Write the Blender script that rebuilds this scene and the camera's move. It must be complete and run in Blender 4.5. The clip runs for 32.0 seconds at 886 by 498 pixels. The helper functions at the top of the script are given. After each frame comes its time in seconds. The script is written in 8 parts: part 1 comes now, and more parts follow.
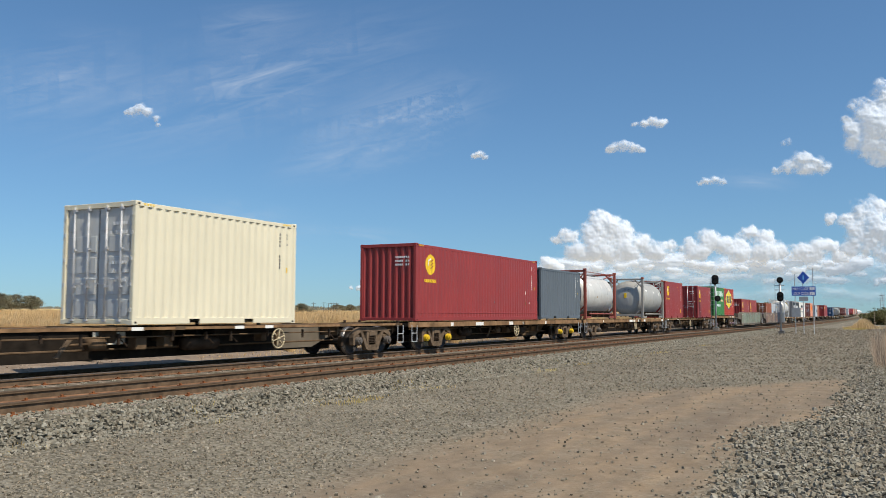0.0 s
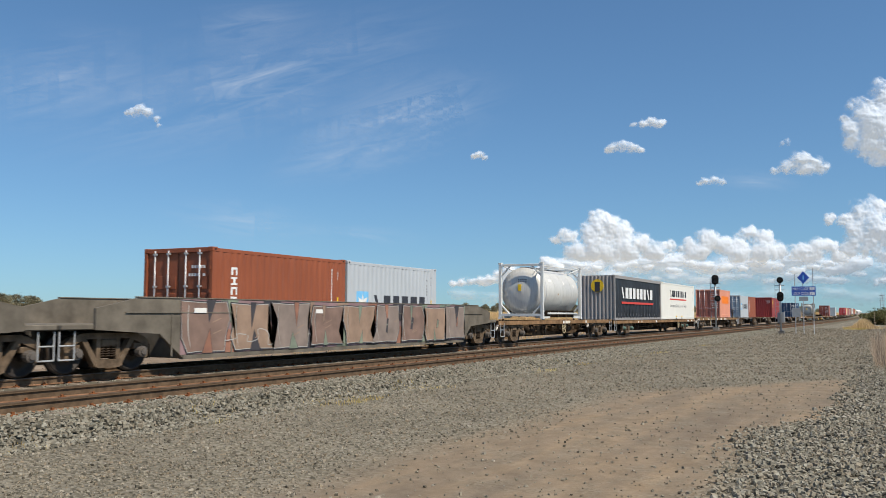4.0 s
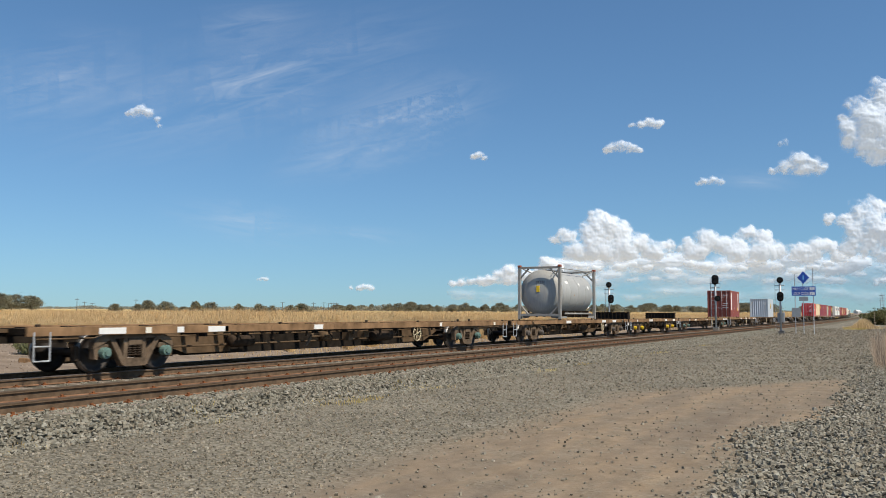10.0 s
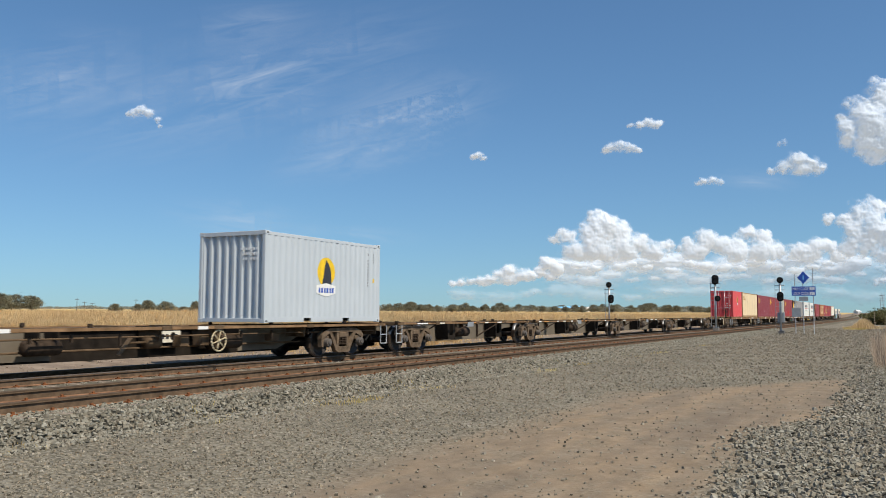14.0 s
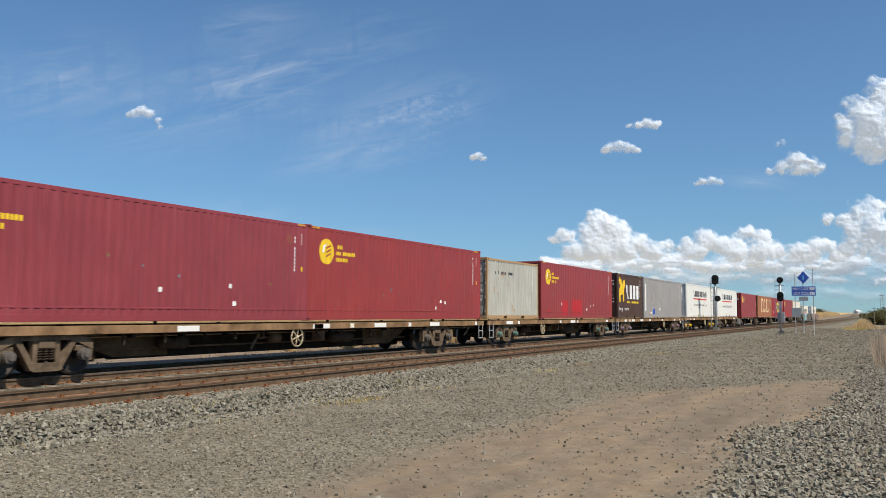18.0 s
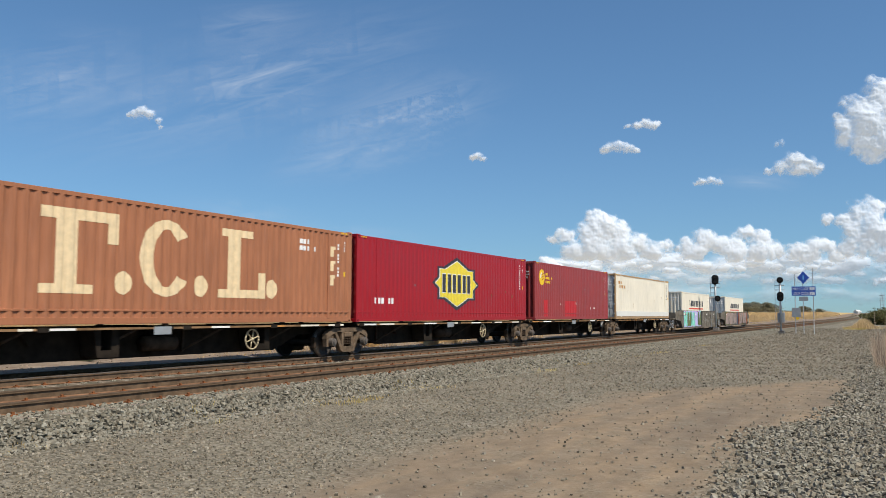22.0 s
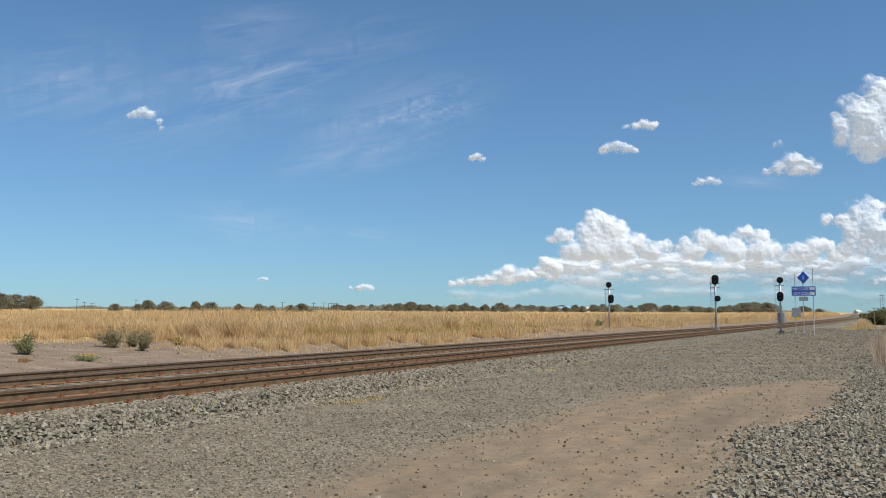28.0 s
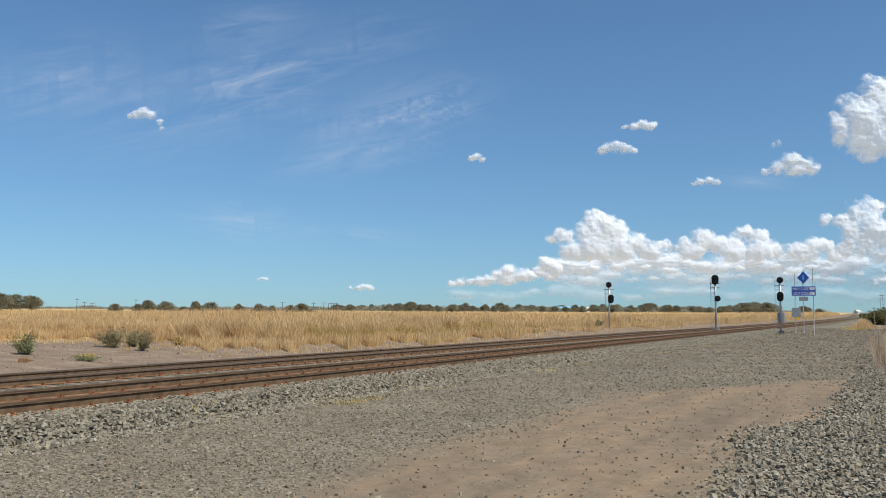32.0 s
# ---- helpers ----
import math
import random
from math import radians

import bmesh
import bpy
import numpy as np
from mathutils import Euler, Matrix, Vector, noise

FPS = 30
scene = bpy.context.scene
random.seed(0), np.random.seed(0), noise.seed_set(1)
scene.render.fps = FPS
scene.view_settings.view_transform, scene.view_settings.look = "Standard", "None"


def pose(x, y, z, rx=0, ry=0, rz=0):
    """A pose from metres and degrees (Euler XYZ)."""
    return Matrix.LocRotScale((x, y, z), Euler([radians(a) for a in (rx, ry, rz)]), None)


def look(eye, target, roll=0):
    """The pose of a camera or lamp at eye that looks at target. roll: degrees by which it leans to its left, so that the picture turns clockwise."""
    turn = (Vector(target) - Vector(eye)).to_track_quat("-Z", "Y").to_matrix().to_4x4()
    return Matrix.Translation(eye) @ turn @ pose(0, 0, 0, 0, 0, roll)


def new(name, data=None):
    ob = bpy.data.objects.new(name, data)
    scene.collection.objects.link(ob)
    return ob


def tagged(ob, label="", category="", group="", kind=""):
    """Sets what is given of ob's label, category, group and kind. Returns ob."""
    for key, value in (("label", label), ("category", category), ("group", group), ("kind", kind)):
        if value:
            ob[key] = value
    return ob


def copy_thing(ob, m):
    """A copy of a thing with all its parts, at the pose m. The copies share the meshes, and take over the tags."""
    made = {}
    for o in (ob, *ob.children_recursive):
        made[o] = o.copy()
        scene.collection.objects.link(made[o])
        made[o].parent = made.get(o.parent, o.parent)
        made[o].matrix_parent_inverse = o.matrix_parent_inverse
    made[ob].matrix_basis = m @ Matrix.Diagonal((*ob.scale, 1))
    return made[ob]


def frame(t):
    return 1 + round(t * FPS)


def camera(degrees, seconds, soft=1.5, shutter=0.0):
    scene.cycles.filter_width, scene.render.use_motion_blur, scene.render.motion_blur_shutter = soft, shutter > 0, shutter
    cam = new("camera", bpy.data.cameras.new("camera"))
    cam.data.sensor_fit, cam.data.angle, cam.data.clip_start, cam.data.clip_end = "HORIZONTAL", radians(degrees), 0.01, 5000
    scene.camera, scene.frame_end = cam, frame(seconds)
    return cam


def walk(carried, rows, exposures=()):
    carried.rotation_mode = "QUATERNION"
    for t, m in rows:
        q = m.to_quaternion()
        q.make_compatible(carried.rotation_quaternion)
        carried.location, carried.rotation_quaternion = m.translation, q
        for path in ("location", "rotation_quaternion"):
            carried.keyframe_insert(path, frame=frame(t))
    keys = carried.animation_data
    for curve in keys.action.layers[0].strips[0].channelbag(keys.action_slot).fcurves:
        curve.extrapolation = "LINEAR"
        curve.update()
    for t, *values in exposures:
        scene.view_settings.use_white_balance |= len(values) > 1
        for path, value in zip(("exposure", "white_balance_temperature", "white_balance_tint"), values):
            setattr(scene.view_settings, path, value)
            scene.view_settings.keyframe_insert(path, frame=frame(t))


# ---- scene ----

# ================= camera =================
cam = camera(54.81, 32.0, soft=0.6, shutter=0.06)
EYE = Vector((0.0, 0.0, 1.65))
YAW, PITCH = 0.4824, 0.0754
AIM = EYE + Vector((math.cos(PITCH) * math.cos(YAW), math.cos(PITCH) * math.sin(YAW), math.sin(PITCH)))
walk(cam, [(0.0, look(EYE, AIM, 0.275)), (32.0, look(EYE, AIM, 0.275))])

# ================= sky, sun, exposure =================
scene.view_settings.exposure = 0.0
SUN_EL, SUN_AZ = radians(54), math.atan2(-0.963, -0.27)
sun_way = Vector((math.cos(SUN_EL) * math.cos(SUN_AZ), math.cos(SUN_EL) * math.sin(SUN_AZ), math.sin(SUN_EL)))
world = bpy.data.worlds.new("day")
scene.world = world
world.use_nodes = True
wn = world.node_tree
wn.nodes.clear()
sky = wn.nodes.new("ShaderNodeTexSky")
sky.sky_type, sky.sun_disc = "NISHITA", False
sky.sun_elevation = SUN_EL
sky.sun_rotation = math.pi / 2 - SUN_AZ
sky.air_density, sky.dust_density, sky.ozone_density, sky.altitude = 1.0, 1.0, 4.5, 20
bg = wn.nodes.new("ShaderNodeBackground")
bg.inputs["Strength"].default_value = 0.105
wo = wn.nodes.new("ShaderNodeOutputWorld")
# the pale rim of the sky is lifted above the horizon
tcw = wn.nodes.new("ShaderNodeTexCoord")
sepw, comw = wn.nodes.new("ShaderNodeSeparateXYZ"), wn.nodes.new("ShaderNodeCombineXYZ")
lift = wn.nodes.new("ShaderNodeMath")
lift.operation = "MULTIPLY_ADD"
lift.inputs[1].default_value, lift.inputs[2].default_value = 0.955, 0.045
wn.links.new(tcw.outputs["Generated"], sepw.inputs[0])
wn.links.new(sepw.outputs[0], comw.inputs[0])
wn.links.new(sepw.outputs[1], comw.inputs[1])
wn.links.new(sepw.outputs[2], lift.inputs[0])
wn.links.new(lift.outputs[0], comw.inputs[2])
wn.links.new(comw.outputs[0], sky.inputs[0])
tint = wn.nodes.new("ShaderNodeMix")
tint.data_type, tint.blend_type = "RGBA", "MULTIPLY"
tint.inputs[0].default_value, tint.inputs[7].default_value = 1.0, (0.83, 1.06, 1.15, 1)
wn.links.new(sky.outputs[0], tint.inputs[6])
wn.links.new(tint.outputs[2], bg.inputs[0])
wn.links.new(bg.outputs[0], wo.inputs[0])
sun_data = bpy.data.lights.new("sun", "SUN")
sun_data.energy, sun_data.angle, sun_data.color = 5.05, radians(0.55), (1.0, 0.925, 0.79)
sun = new("sun", sun_data)
sun.matrix_world = look(sun_way * 50, (0, 0, 0))


# ================= materials =================
def nodes_of(name):
    m = bpy.data.materials.new(name)
    m.use_nodes = True
    nt = m.node_tree
    return m, nt, nt.nodes["Principled BSDF"]


def link(nt, a, b):
    nt.links.new(a, b)


def noise_node(nt, scale, detail=4.0, rough=0.55, coord="Object", stretch=None):
    tc = nt.nodes.new("ShaderNodeTexCoord")
    tex = nt.nodes.new("ShaderNodeTexNoise")
    tex.inputs["Scale"].default_value, tex.inputs["Detail"].default_value = scale, detail
    tex.inputs["Roughness"].default_value = rough
    if stretch:
        mp = nt.nodes.new("ShaderNodeMapping")
        mp.inputs["Scale"].default_value = stretch
        link(nt, tc.outputs[coord], mp.inputs[0])
        link(nt, mp.outputs[0], tex.inputs[0])
    else:
        link(nt, tc.outputs[coord], tex.inputs[0])
    return tex


def ramp_node(nt, source, stops):
    r = nt.nodes.new("ShaderNodeValToRGB")
    while len(r.color_ramp.elements) < len(stops):
        r.color_ramp.elements.new(0.5)
    for e, (p, c) in zip(r.color_ramp.elements, stops):
        e.position = p
        e.color = (*c, 1) if len(c) == 3 else (c[0], c[0], c[0], 1)
    link(nt, source, r.inputs[0])
    return r


def mix_node(nt, fac, a, b, mode="MIX"):
    m = nt.nodes.new("ShaderNodeMix")
    m.data_type, m.blend_type = "RGBA", mode
    for sock, v in ((m.inputs[0], fac), (m.inputs[6], a), (m.inputs[7], b)):
        if isinstance(v, (int, float)):
            sock.default_value = v
        elif isinstance(v, (tuple, list)):
            sock.default_value = (*v, 1)
        else:
            link(nt, v, sock)
    return m.outputs[2]


def bump_node(nt, bsdf, height, strength, dist):
    b = nt.nodes.new("ShaderNodeBump")
    b.inputs["Strength"].default_value, b.inputs["Distance"].default_value = strength, dist
    link(nt, height, b.inputs["Height"])
    link(nt, b.outputs[0], bsdf.inputs["Normal"])


def shade(c, k):
    return tuple(min(1.0, x * k) for x in c)


def paint(name, col, rough=0.45, wear=0.35, rust=(0.11, 0.05, 0.025), rust_at=0.70, streak=0.25, metal=0.0):
    """Painted steel with faded patches, rain streaks and rust specks."""
    m, nt, b = nodes_of(name)
    big = noise_node(nt, 0.7, 3)
    fade = ramp_node(nt, big.outputs[0], [(0.3, shade(col, 1 - 0.35 * wear)), (0.7, shade(col, 1 + 0.25 * wear))])
    st = noise_node(nt, 3.0, 3, stretch=(6.0, 6.0, 0.35))
    stm = ramp_node(nt, st.outputs[0], [(0.42, (0,)), (0.72, (min(1.0, streak * 1.6),))])
    c1 = mix_node(nt, stm.outputs[0], fade.outputs[0], shade(col, 0.55))
    sp = noise_node(nt, 9.0, 6, 0.7)
    spm = ramp_node(nt, sp.outputs[0], [(rust_at, (0,)), (rust_at + 0.06, (0.9,))])
    c2 = mix_node(nt, spm.outputs[0], c1, rust)
    # pale chalky bleaching in upright streaks, and small scuffs
    ch = noise_node(nt, 2.0, 4, 0.65, stretch=(4.0, 4.0, 0.5))
    chm = ramp_node(nt, ch.outputs[0], [(0.52, (0,)), (0.78, (0.55 * wear,))])
    c2 = mix_node(nt, chm.outputs[0], c2, tuple(0.7 * v + 0.3 * 0.42 for v in col))
    link(nt, c2, b.inputs["Base Color"])
    rr = ramp_node(nt, big.outputs[0], [(0.2, (rough - 0.08,)), (0.8, (rough + 0.12,))])
    link(nt, rr.outputs[0], b.inputs["Roughness"])
    b.inputs["Metallic"].default_value = metal
    b.inputs["Specular IOR Level"].default_value = 0.3
    bump_node(nt, b, big.outputs[0], 0.15, 0.02)
    return m


def plain(name, col, rough=0.6, metal=0.0, var=0.2, scale=6.0, bump=0.0):
    m, nt, b = nodes_of(name)
    n = noise_node(nt, scale, 5)
    r = ramp_node(nt, n.outputs[0], [(0.3, shade(col, 1 - var)), (0.7, shade(col, 1 + var))])
    link(nt, r.outputs[0], b.inputs["Base Color"])
    b.inputs["Roughness"].default_value, b.inputs["Metallic"].default_value = rough, metal
    b.inputs["Specular IOR Level"].default_value = 0.12 if rough >= 0.75 else 0.4
    if bump:
        bump_node(nt, b, n.outputs[0], bump, 0.02)
    return m


def island_mat(name, cols, rough=0.9, per="island"):
    """Many small pieces, each with a tint of its own."""
    m, nt, b = nodes_of(name)
    if per == "island":
        src = nt.nodes.new("ShaderNodeNewGeometry").outputs["Random Per Island"]
    else:
        src = nt.nodes.new("ShaderNodeObjectInfo").outputs["Random"]
    r = ramp_node(nt, src, [(i / (len(cols) - 1), c) for i, c in enumerate(cols)])
    n = noise_node(nt, 20.0, 3)
    v = ramp_node(nt, n.outputs[0], [(0.3, (0.75,)), (0.7, (1.15,))])
    link(nt, mix_node(nt, 1.0, r.outputs[0], v.outputs[0], "MULTIPLY"), b.inputs["Base Color"])
    b.inputs["Roughness"].default_value = rough
    b.inputs["Specular IOR Level"].default_value = 0.2
    return m


def leaf_mat(name, cols, glow=0.4):
    """Thin leaves or stalks, each tinted on its own, that let some light through."""
    m, nt, b = nodes_of(name)
    out = nt.nodes["Material Output"]
    nt.nodes.remove(b)
    src = nt.nodes.new("ShaderNodeNewGeometry").outputs["Random Per Island"]
    r = ramp_node(nt, src, [(i / (len(cols) - 1), c) for i, c in enumerate(cols)])
    n = noise_node(nt, 0.35, 4)
    v = ramp_node(nt, n.outputs[0], [(0.3, (0.78, 0.68, 0.62)), (0.7, (1.08, 1.06, 1.02))])
    c = mix_node(nt, 1.0, r.outputs[0], v.outputs[0], "MULTIPLY")
    df, tl, mx = nt.nodes.new("ShaderNodeBsdfDiffuse"), nt.nodes.new("ShaderNodeBsdfTranslucent"), nt.nodes.new("ShaderNodeMixShader")
    link(nt, c, df.inputs[0])
    link(nt, c, tl.inputs[0])
    mx.inputs[0].default_value = glow
    link(nt, df.outputs[0], mx.inputs[1])
    link(nt, tl.outputs[0], mx.inputs[2])
    link(nt, mx.outputs[0], out.inputs[0])
    return m


def ground_mat():
    m, nt, b = nodes_of("gravel_and_dirt")
    geo = nt.nodes.new("ShaderNodeNewGeometry")
    sep = nt.nodes.new("ShaderNodeSeparateXYZ")
    link(nt, geo.outputs["Position"], sep.inputs[0])

    def tex(scale, detail, rough=0.6):
        t = nt.nodes.new("ShaderNodeTexNoise")
        t.inputs["Scale"].default_value, t.inputs["Detail"].default_value, t.inputs["Roughness"].default_value = scale, detail, rough
        link(nt, geo.outputs["Position"], t.inputs[0])
        return t.outputs[0]

    def math_n(op, a, c, clamp=False):
        n = nt.nodes.new("ShaderNodeMath")
        n.operation, n.use_clamp = op, clamp
        for s, v in zip(n.inputs, (a, c)):
            if isinstance(v, (int, float)):
                s.default_value = v
            else:
                link(nt, v, s)
        return n.outputs[0]

    def smooth(v, lo, hi):
        n = nt.nodes.new("ShaderNodeMapRange")
        n.interpolation_type = "SMOOTHSTEP"
        n.inputs[1].default_value, n.inputs[2].default_value = lo, hi
        link(nt, v, n.inputs[0])
        return n.outputs[0]

    vor = nt.nodes.new("ShaderNodeTexVoronoi")
    vor.inputs["Scale"].default_value = 26.0
    link(nt, geo.outputs["Position"], vor.inputs[0])
    stone = ramp_node(nt, vor.outputs["Color"], [(0.1, (0.098, 0.084, 0.060)), (0.5, (0.204, 0.177, 0.130)), (0.9, (0.305, 0.268, 0.204))])
    patch = ramp_node(nt, tex(0.35, 5), [(0.3, (0.80,)), (0.7, (1.1,))])
    gravel = mix_node(nt, 1.0, stone.outputs[0], patch.outputs[0], "MULTIPLY")
    dirt = ramp_node(nt, tex(2.2, 8, 0.7), [(0.3, (0.165, 0.122, 0.082)), (0.55, (0.232, 0.174, 0.118)), (0.8, (0.300, 0.233, 0.162))])
    # wheel ruts: long paler and darker streaks along the vehicle track
    rut_map = nt.nodes.new("ShaderNodeMapping")
    rut_map.inputs["Scale"].default_value, rut_map.inputs["Rotation"].default_value = (0.14, 1.5, 1.0), (0, 0, radians(-7))
    link(nt, geo.outputs["Position"], rut_map.inputs[0])
    rut = nt.nodes.new("ShaderNodeTexNoise")
    rut.inputs["Scale"].default_value, rut.inputs["Detail"].default_value, rut.inputs["Roughness"].default_value = 1.0, 5.0, 0.6
    link(nt, rut_map.outputs[0], rut.inputs[0])
    rut_tone = ramp_node(nt, rut.outputs[0], [(0.34, (0.80, 0.82, 0.86)), (0.5, (1.0, 1.0, 1.0)), (0.66, (1.22, 1.18, 1.10))])
    dirt_c = mix_node(nt, 1.0, dirt.outputs[0], rut_tone.outputs[0], "MULTIPLY")
    # the vehicle track: a band of bare dirt beside the line
    off = math_n("ADD", sep.outputs["Y"], math_n("MULTIPLY", math_n("SUBTRACT", tex(0.45, 6), 0.5), 1.0))
    low = math_n("ADD", off, math_n("MULTIPLY", smooth(sep.outputs["X"], 13.0, 15.5), 0.8))
    high = math_n("ADD", off, math_n("MULTIPLY", math_n("MAXIMUM", math_n("SUBTRACT", sep.outputs["X"], 18.0), 0.0), 0.58))
    band = math_n("SUBTRACT", smooth(low, 1.35, 1.95), smooth(high, 4.5, 5.6), True)
    near = math_n("SUBTRACT", 1.0, smooth(sep.outputs["X"], 23.5, 26.0))
    mottled = smooth(tex(1.6, 6, 0.7), 0.34, 0.56)
    fac = math_n("MULTIPLY", math_n("MULTIPLY", band, near), math_n("ADD", 0.62, math_n("MULTIPLY", mottled, 0.38)), True)
    c = mix_node(nt, fac, gravel, dirt_c)
    # beyond the line: dry brown earth, then straw-coloured plain
    far = smooth(sep.outputs["Y"], 18.6, 19.6)
    earth = ramp_node(nt, tex(1.3, 8, 0.7), [(0.3, (0.150, 0.110, 0.078)), (0.55, (0.235, 0.178, 0.130)), (0.75, (0.33, 0.26, 0.195))])
    c = mix_node(nt, far, c, earth.outputs[0])
    plain_f = smooth(sep.outputs["Y"], 27.0, 33.0)
    straw = ramp_node(nt, tex(0.05, 6), [(0.3, (0.42, 0.29, 0.125)), (0.7, (0.58, 0.42, 0.20))])
    c = mix_node(nt, plain_f, c, straw.outputs[0])
    link(nt, c, b.inputs["Base Color"])
    b.inputs["Roughness"].default_value = 0.95
    b.inputs["Specular IOR Level"].default_value = 0.15
    h = mix_node(nt, math_n("MAXIMUM", fac, far), vor.outputs["Distance"], tex(5.0, 9, 0.75))
    bump_node(nt, b, h, 0.8, 0.03)
    return m


M = {}
M["ground"] = ground_mat()
M["ballast_bed"] = plain("ballast_bed", (0.115, 0.100, 0.074), 0.95, var=0.4, scale=14, bump=0.8)
M["ballast_far"] = plain("ballast_far", (0.22, 0.19, 0.16), 0.95, var=0.4, scale=10, bump=0.6)
M["stone"] = island_mat("ballast_stone", [(0.055, 0.048, 0.036), (0.195, 0.176, 0.134), (0.258, 0.237, 0.186), (0.230, 0.190, 0.137), (0.320, 0.297, 0.240)])
M["pebble"] = island_mat("pebble", [(0.085, 0.070, 0.050), (0.215, 0.187, 0.140), (0.262, 0.229, 0.174), (0.250, 0.195, 0.132), (0.345, 0.308, 0.245)])
M["rail_side"] = plain("rusty_rail_side", (0.128, 0.084, 0.052), 0.85, var=0.35, scale=7, bump=0.3)
M["rail_foot"] = plain("orange_rail_foot", (0.180, 0.098, 0.056), 0.9, var=0.35, scale=5, bump=0.3)
M["rail_head"] = plain("polished_rail_head", (0.13, 0.10, 0.082), 0.5, 0.3, var=0.2, scale=4)
M["rail_head_dull"] = plain("dull_rail_head", (0.095, 0.064, 0.042), 0.75, 0.1, var=0.3, scale=4)
M["sleeper"] = plain("weathered_sleeper", (0.20, 0.16, 0.125), 0.9, var=0.35, scale=5, bump=0.4)
M["clip"] = plain("rusty_clip", (0.20, 0.075, 0.03), 0.85, var=0.4, scale=30)
M["straw"] = leaf_mat("dry_grass", [(0.54, 0.385, 0.195), (0.64, 0.475, 0.25), (0.73, 0.565, 0.33), (0.59, 0.44, 0.235), (0.79, 0.64, 0.40)], 0.35)
M["straw_green"] = leaf_mat("half_dry_grass", [(0.52, 0.41, 0.17), (0.60, 0.48, 0.20), (0.48, 0.40, 0.16), (0.68, 0.53, 0.26)], 0.35)
M["weed"] = leaf_mat("grey_green_weed", [(0.25, 0.24, 0.135), (0.34, 0.32, 0.19), (0.43, 0.39, 0.24), (0.30, 0.28, 0.165)])
M["weed_green"] = leaf_mat("green_weed", [(0.20, 0.235, 0.12), (0.28, 0.31, 0.165), (0.38, 0.39, 0.22)])
M["leaf"] = leaf_mat("gum_leaf", [(0.19, 0.20, 0.14), (0.25, 0.255, 0.18), (0.31, 0.30, 0.22), (0.23, 0.235, 0.18)])
# Far leaves paler and greyer, with distance haze put into their colour.
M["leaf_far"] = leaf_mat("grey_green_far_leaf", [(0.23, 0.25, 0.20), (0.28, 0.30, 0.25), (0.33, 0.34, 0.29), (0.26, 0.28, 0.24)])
M["bark"] = plain("gum_bark", (0.12, 0.10, 0.08), 0.9, var=0.3, scale=3)
M["wagon_brown"] = plain("dusty_brown_steel", (0.115, 0.074, 0.043), 0.85, var=0.4, scale=2.5, bump=0.2)
M["wagon_tan"] = plain("rusty_tan_deck", (0.23, 0.135, 0.07), 0.85, var=0.45, scale=2.0, bump=0.2)
M["wagon_grey"] = plain("grimy_grey_steel", (0.145, 0.124, 0.098), 0.8, var=0.35, scale=2.0, bump=0.2)
M["frame_steel"] = plain("dusty_bogie_frame", (0.135, 0.094, 0.062), 0.85, var=0.45, scale=5, bump=0.3)
M["drab"] = plain("dusty_drab_paint", (0.150, 0.122, 0.090), 0.85, var=0.2, scale=1.2, bump=0.1)
M["orange_mark"] = plain("orange_rail_marking", (0.50, 0.22, 0.06), 0.7, var=0.25, scale=4)
# Grime, blackened further for the shade under decks and loads.
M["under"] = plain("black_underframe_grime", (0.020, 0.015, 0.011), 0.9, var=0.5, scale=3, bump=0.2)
M["bogie"] = plain("oily_bogie_steel", (0.046, 0.031, 0.021), 0.8, var=0.45, scale=6, bump=0.2)
M["wheel"] = plain("worn_wheel_steel", (0.035, 0.028, 0.024), 0.6, 0.3, var=0.3, scale=5)
M["tread"] = plain("bright_wheel_tread", (0.22, 0.21, 0.20), 0.45, 0.9, var=0.15, scale=5)
M["black"] = plain("black_grime", (0.018, 0.017, 0.016), 0.8, var=0.3, scale=6)
M["white_paint"] = plain("white_marking", (0.78, 0.75, 0.70), 0.6, var=0.05, scale=8)
M["yellow_paint"] = plain("yellow_paint", (0.78, 0.50, 0.02), 0.55, var=0.12, scale=6)
M["lemon_paint"] = plain("lemon_yellow_paint", (0.74, 0.58, 0.045), 0.55, var=0.12, scale=6)
M["yellow_cap"] = plain("yellow_cap", (0.70, 0.46, 0.02), 0.6, var=0.2, scale=8)
M["teal_cap"] = plain("teal_cap", (0.12, 0.19, 0.16), 0.7, var=0.25, scale=8)
M["pink_cap"] = plain("mauve_cap", (0.24, 0.16, 0.20), 0.7, var=0.25, scale=8)
M["dull_cap"] = plain("grimy_cap", (0.12, 0.10, 0.085), 0.7, var=0.25, scale=8)
M["brake_wheel"] = plain("cream_hand_wheel", (0.50, 0.40, 0.25), 0.6, var=0.2, scale=8)
M["galv"] = plain("galvanised_steel", (0.36, 0.37, 0.38), 0.5, 0.5, var=0.12, scale=5)
M["silver"] = plain("silver_post", (0.45, 0.45, 0.45), 0.5, 0.3, var=0.12, scale=5)
M["rod"] = plain("zinc_locking_rod", (0.50, 0.50, 0.51), 0.45, 0.4, var=0.1, scale=10)
M["blue_sign"] = plain("blue_sign_paint", (0.025, 0.085, 0.40), 0.5, var=0.1, scale=3)
M["grey_sign"] = plain("sign_back_grey", (0.33, 0.34, 0.35), 0.55, 0.3, var=0.1, scale=3)
M["lens_red"] = plain("dark_red_lens", (0.10, 0.012, 0.01), 0.15, var=0.1)
M["red_stripe"] = plain("red_stripe_paint", (0.60, 0.055, 0.04), 0.55, var=0.1, scale=5)
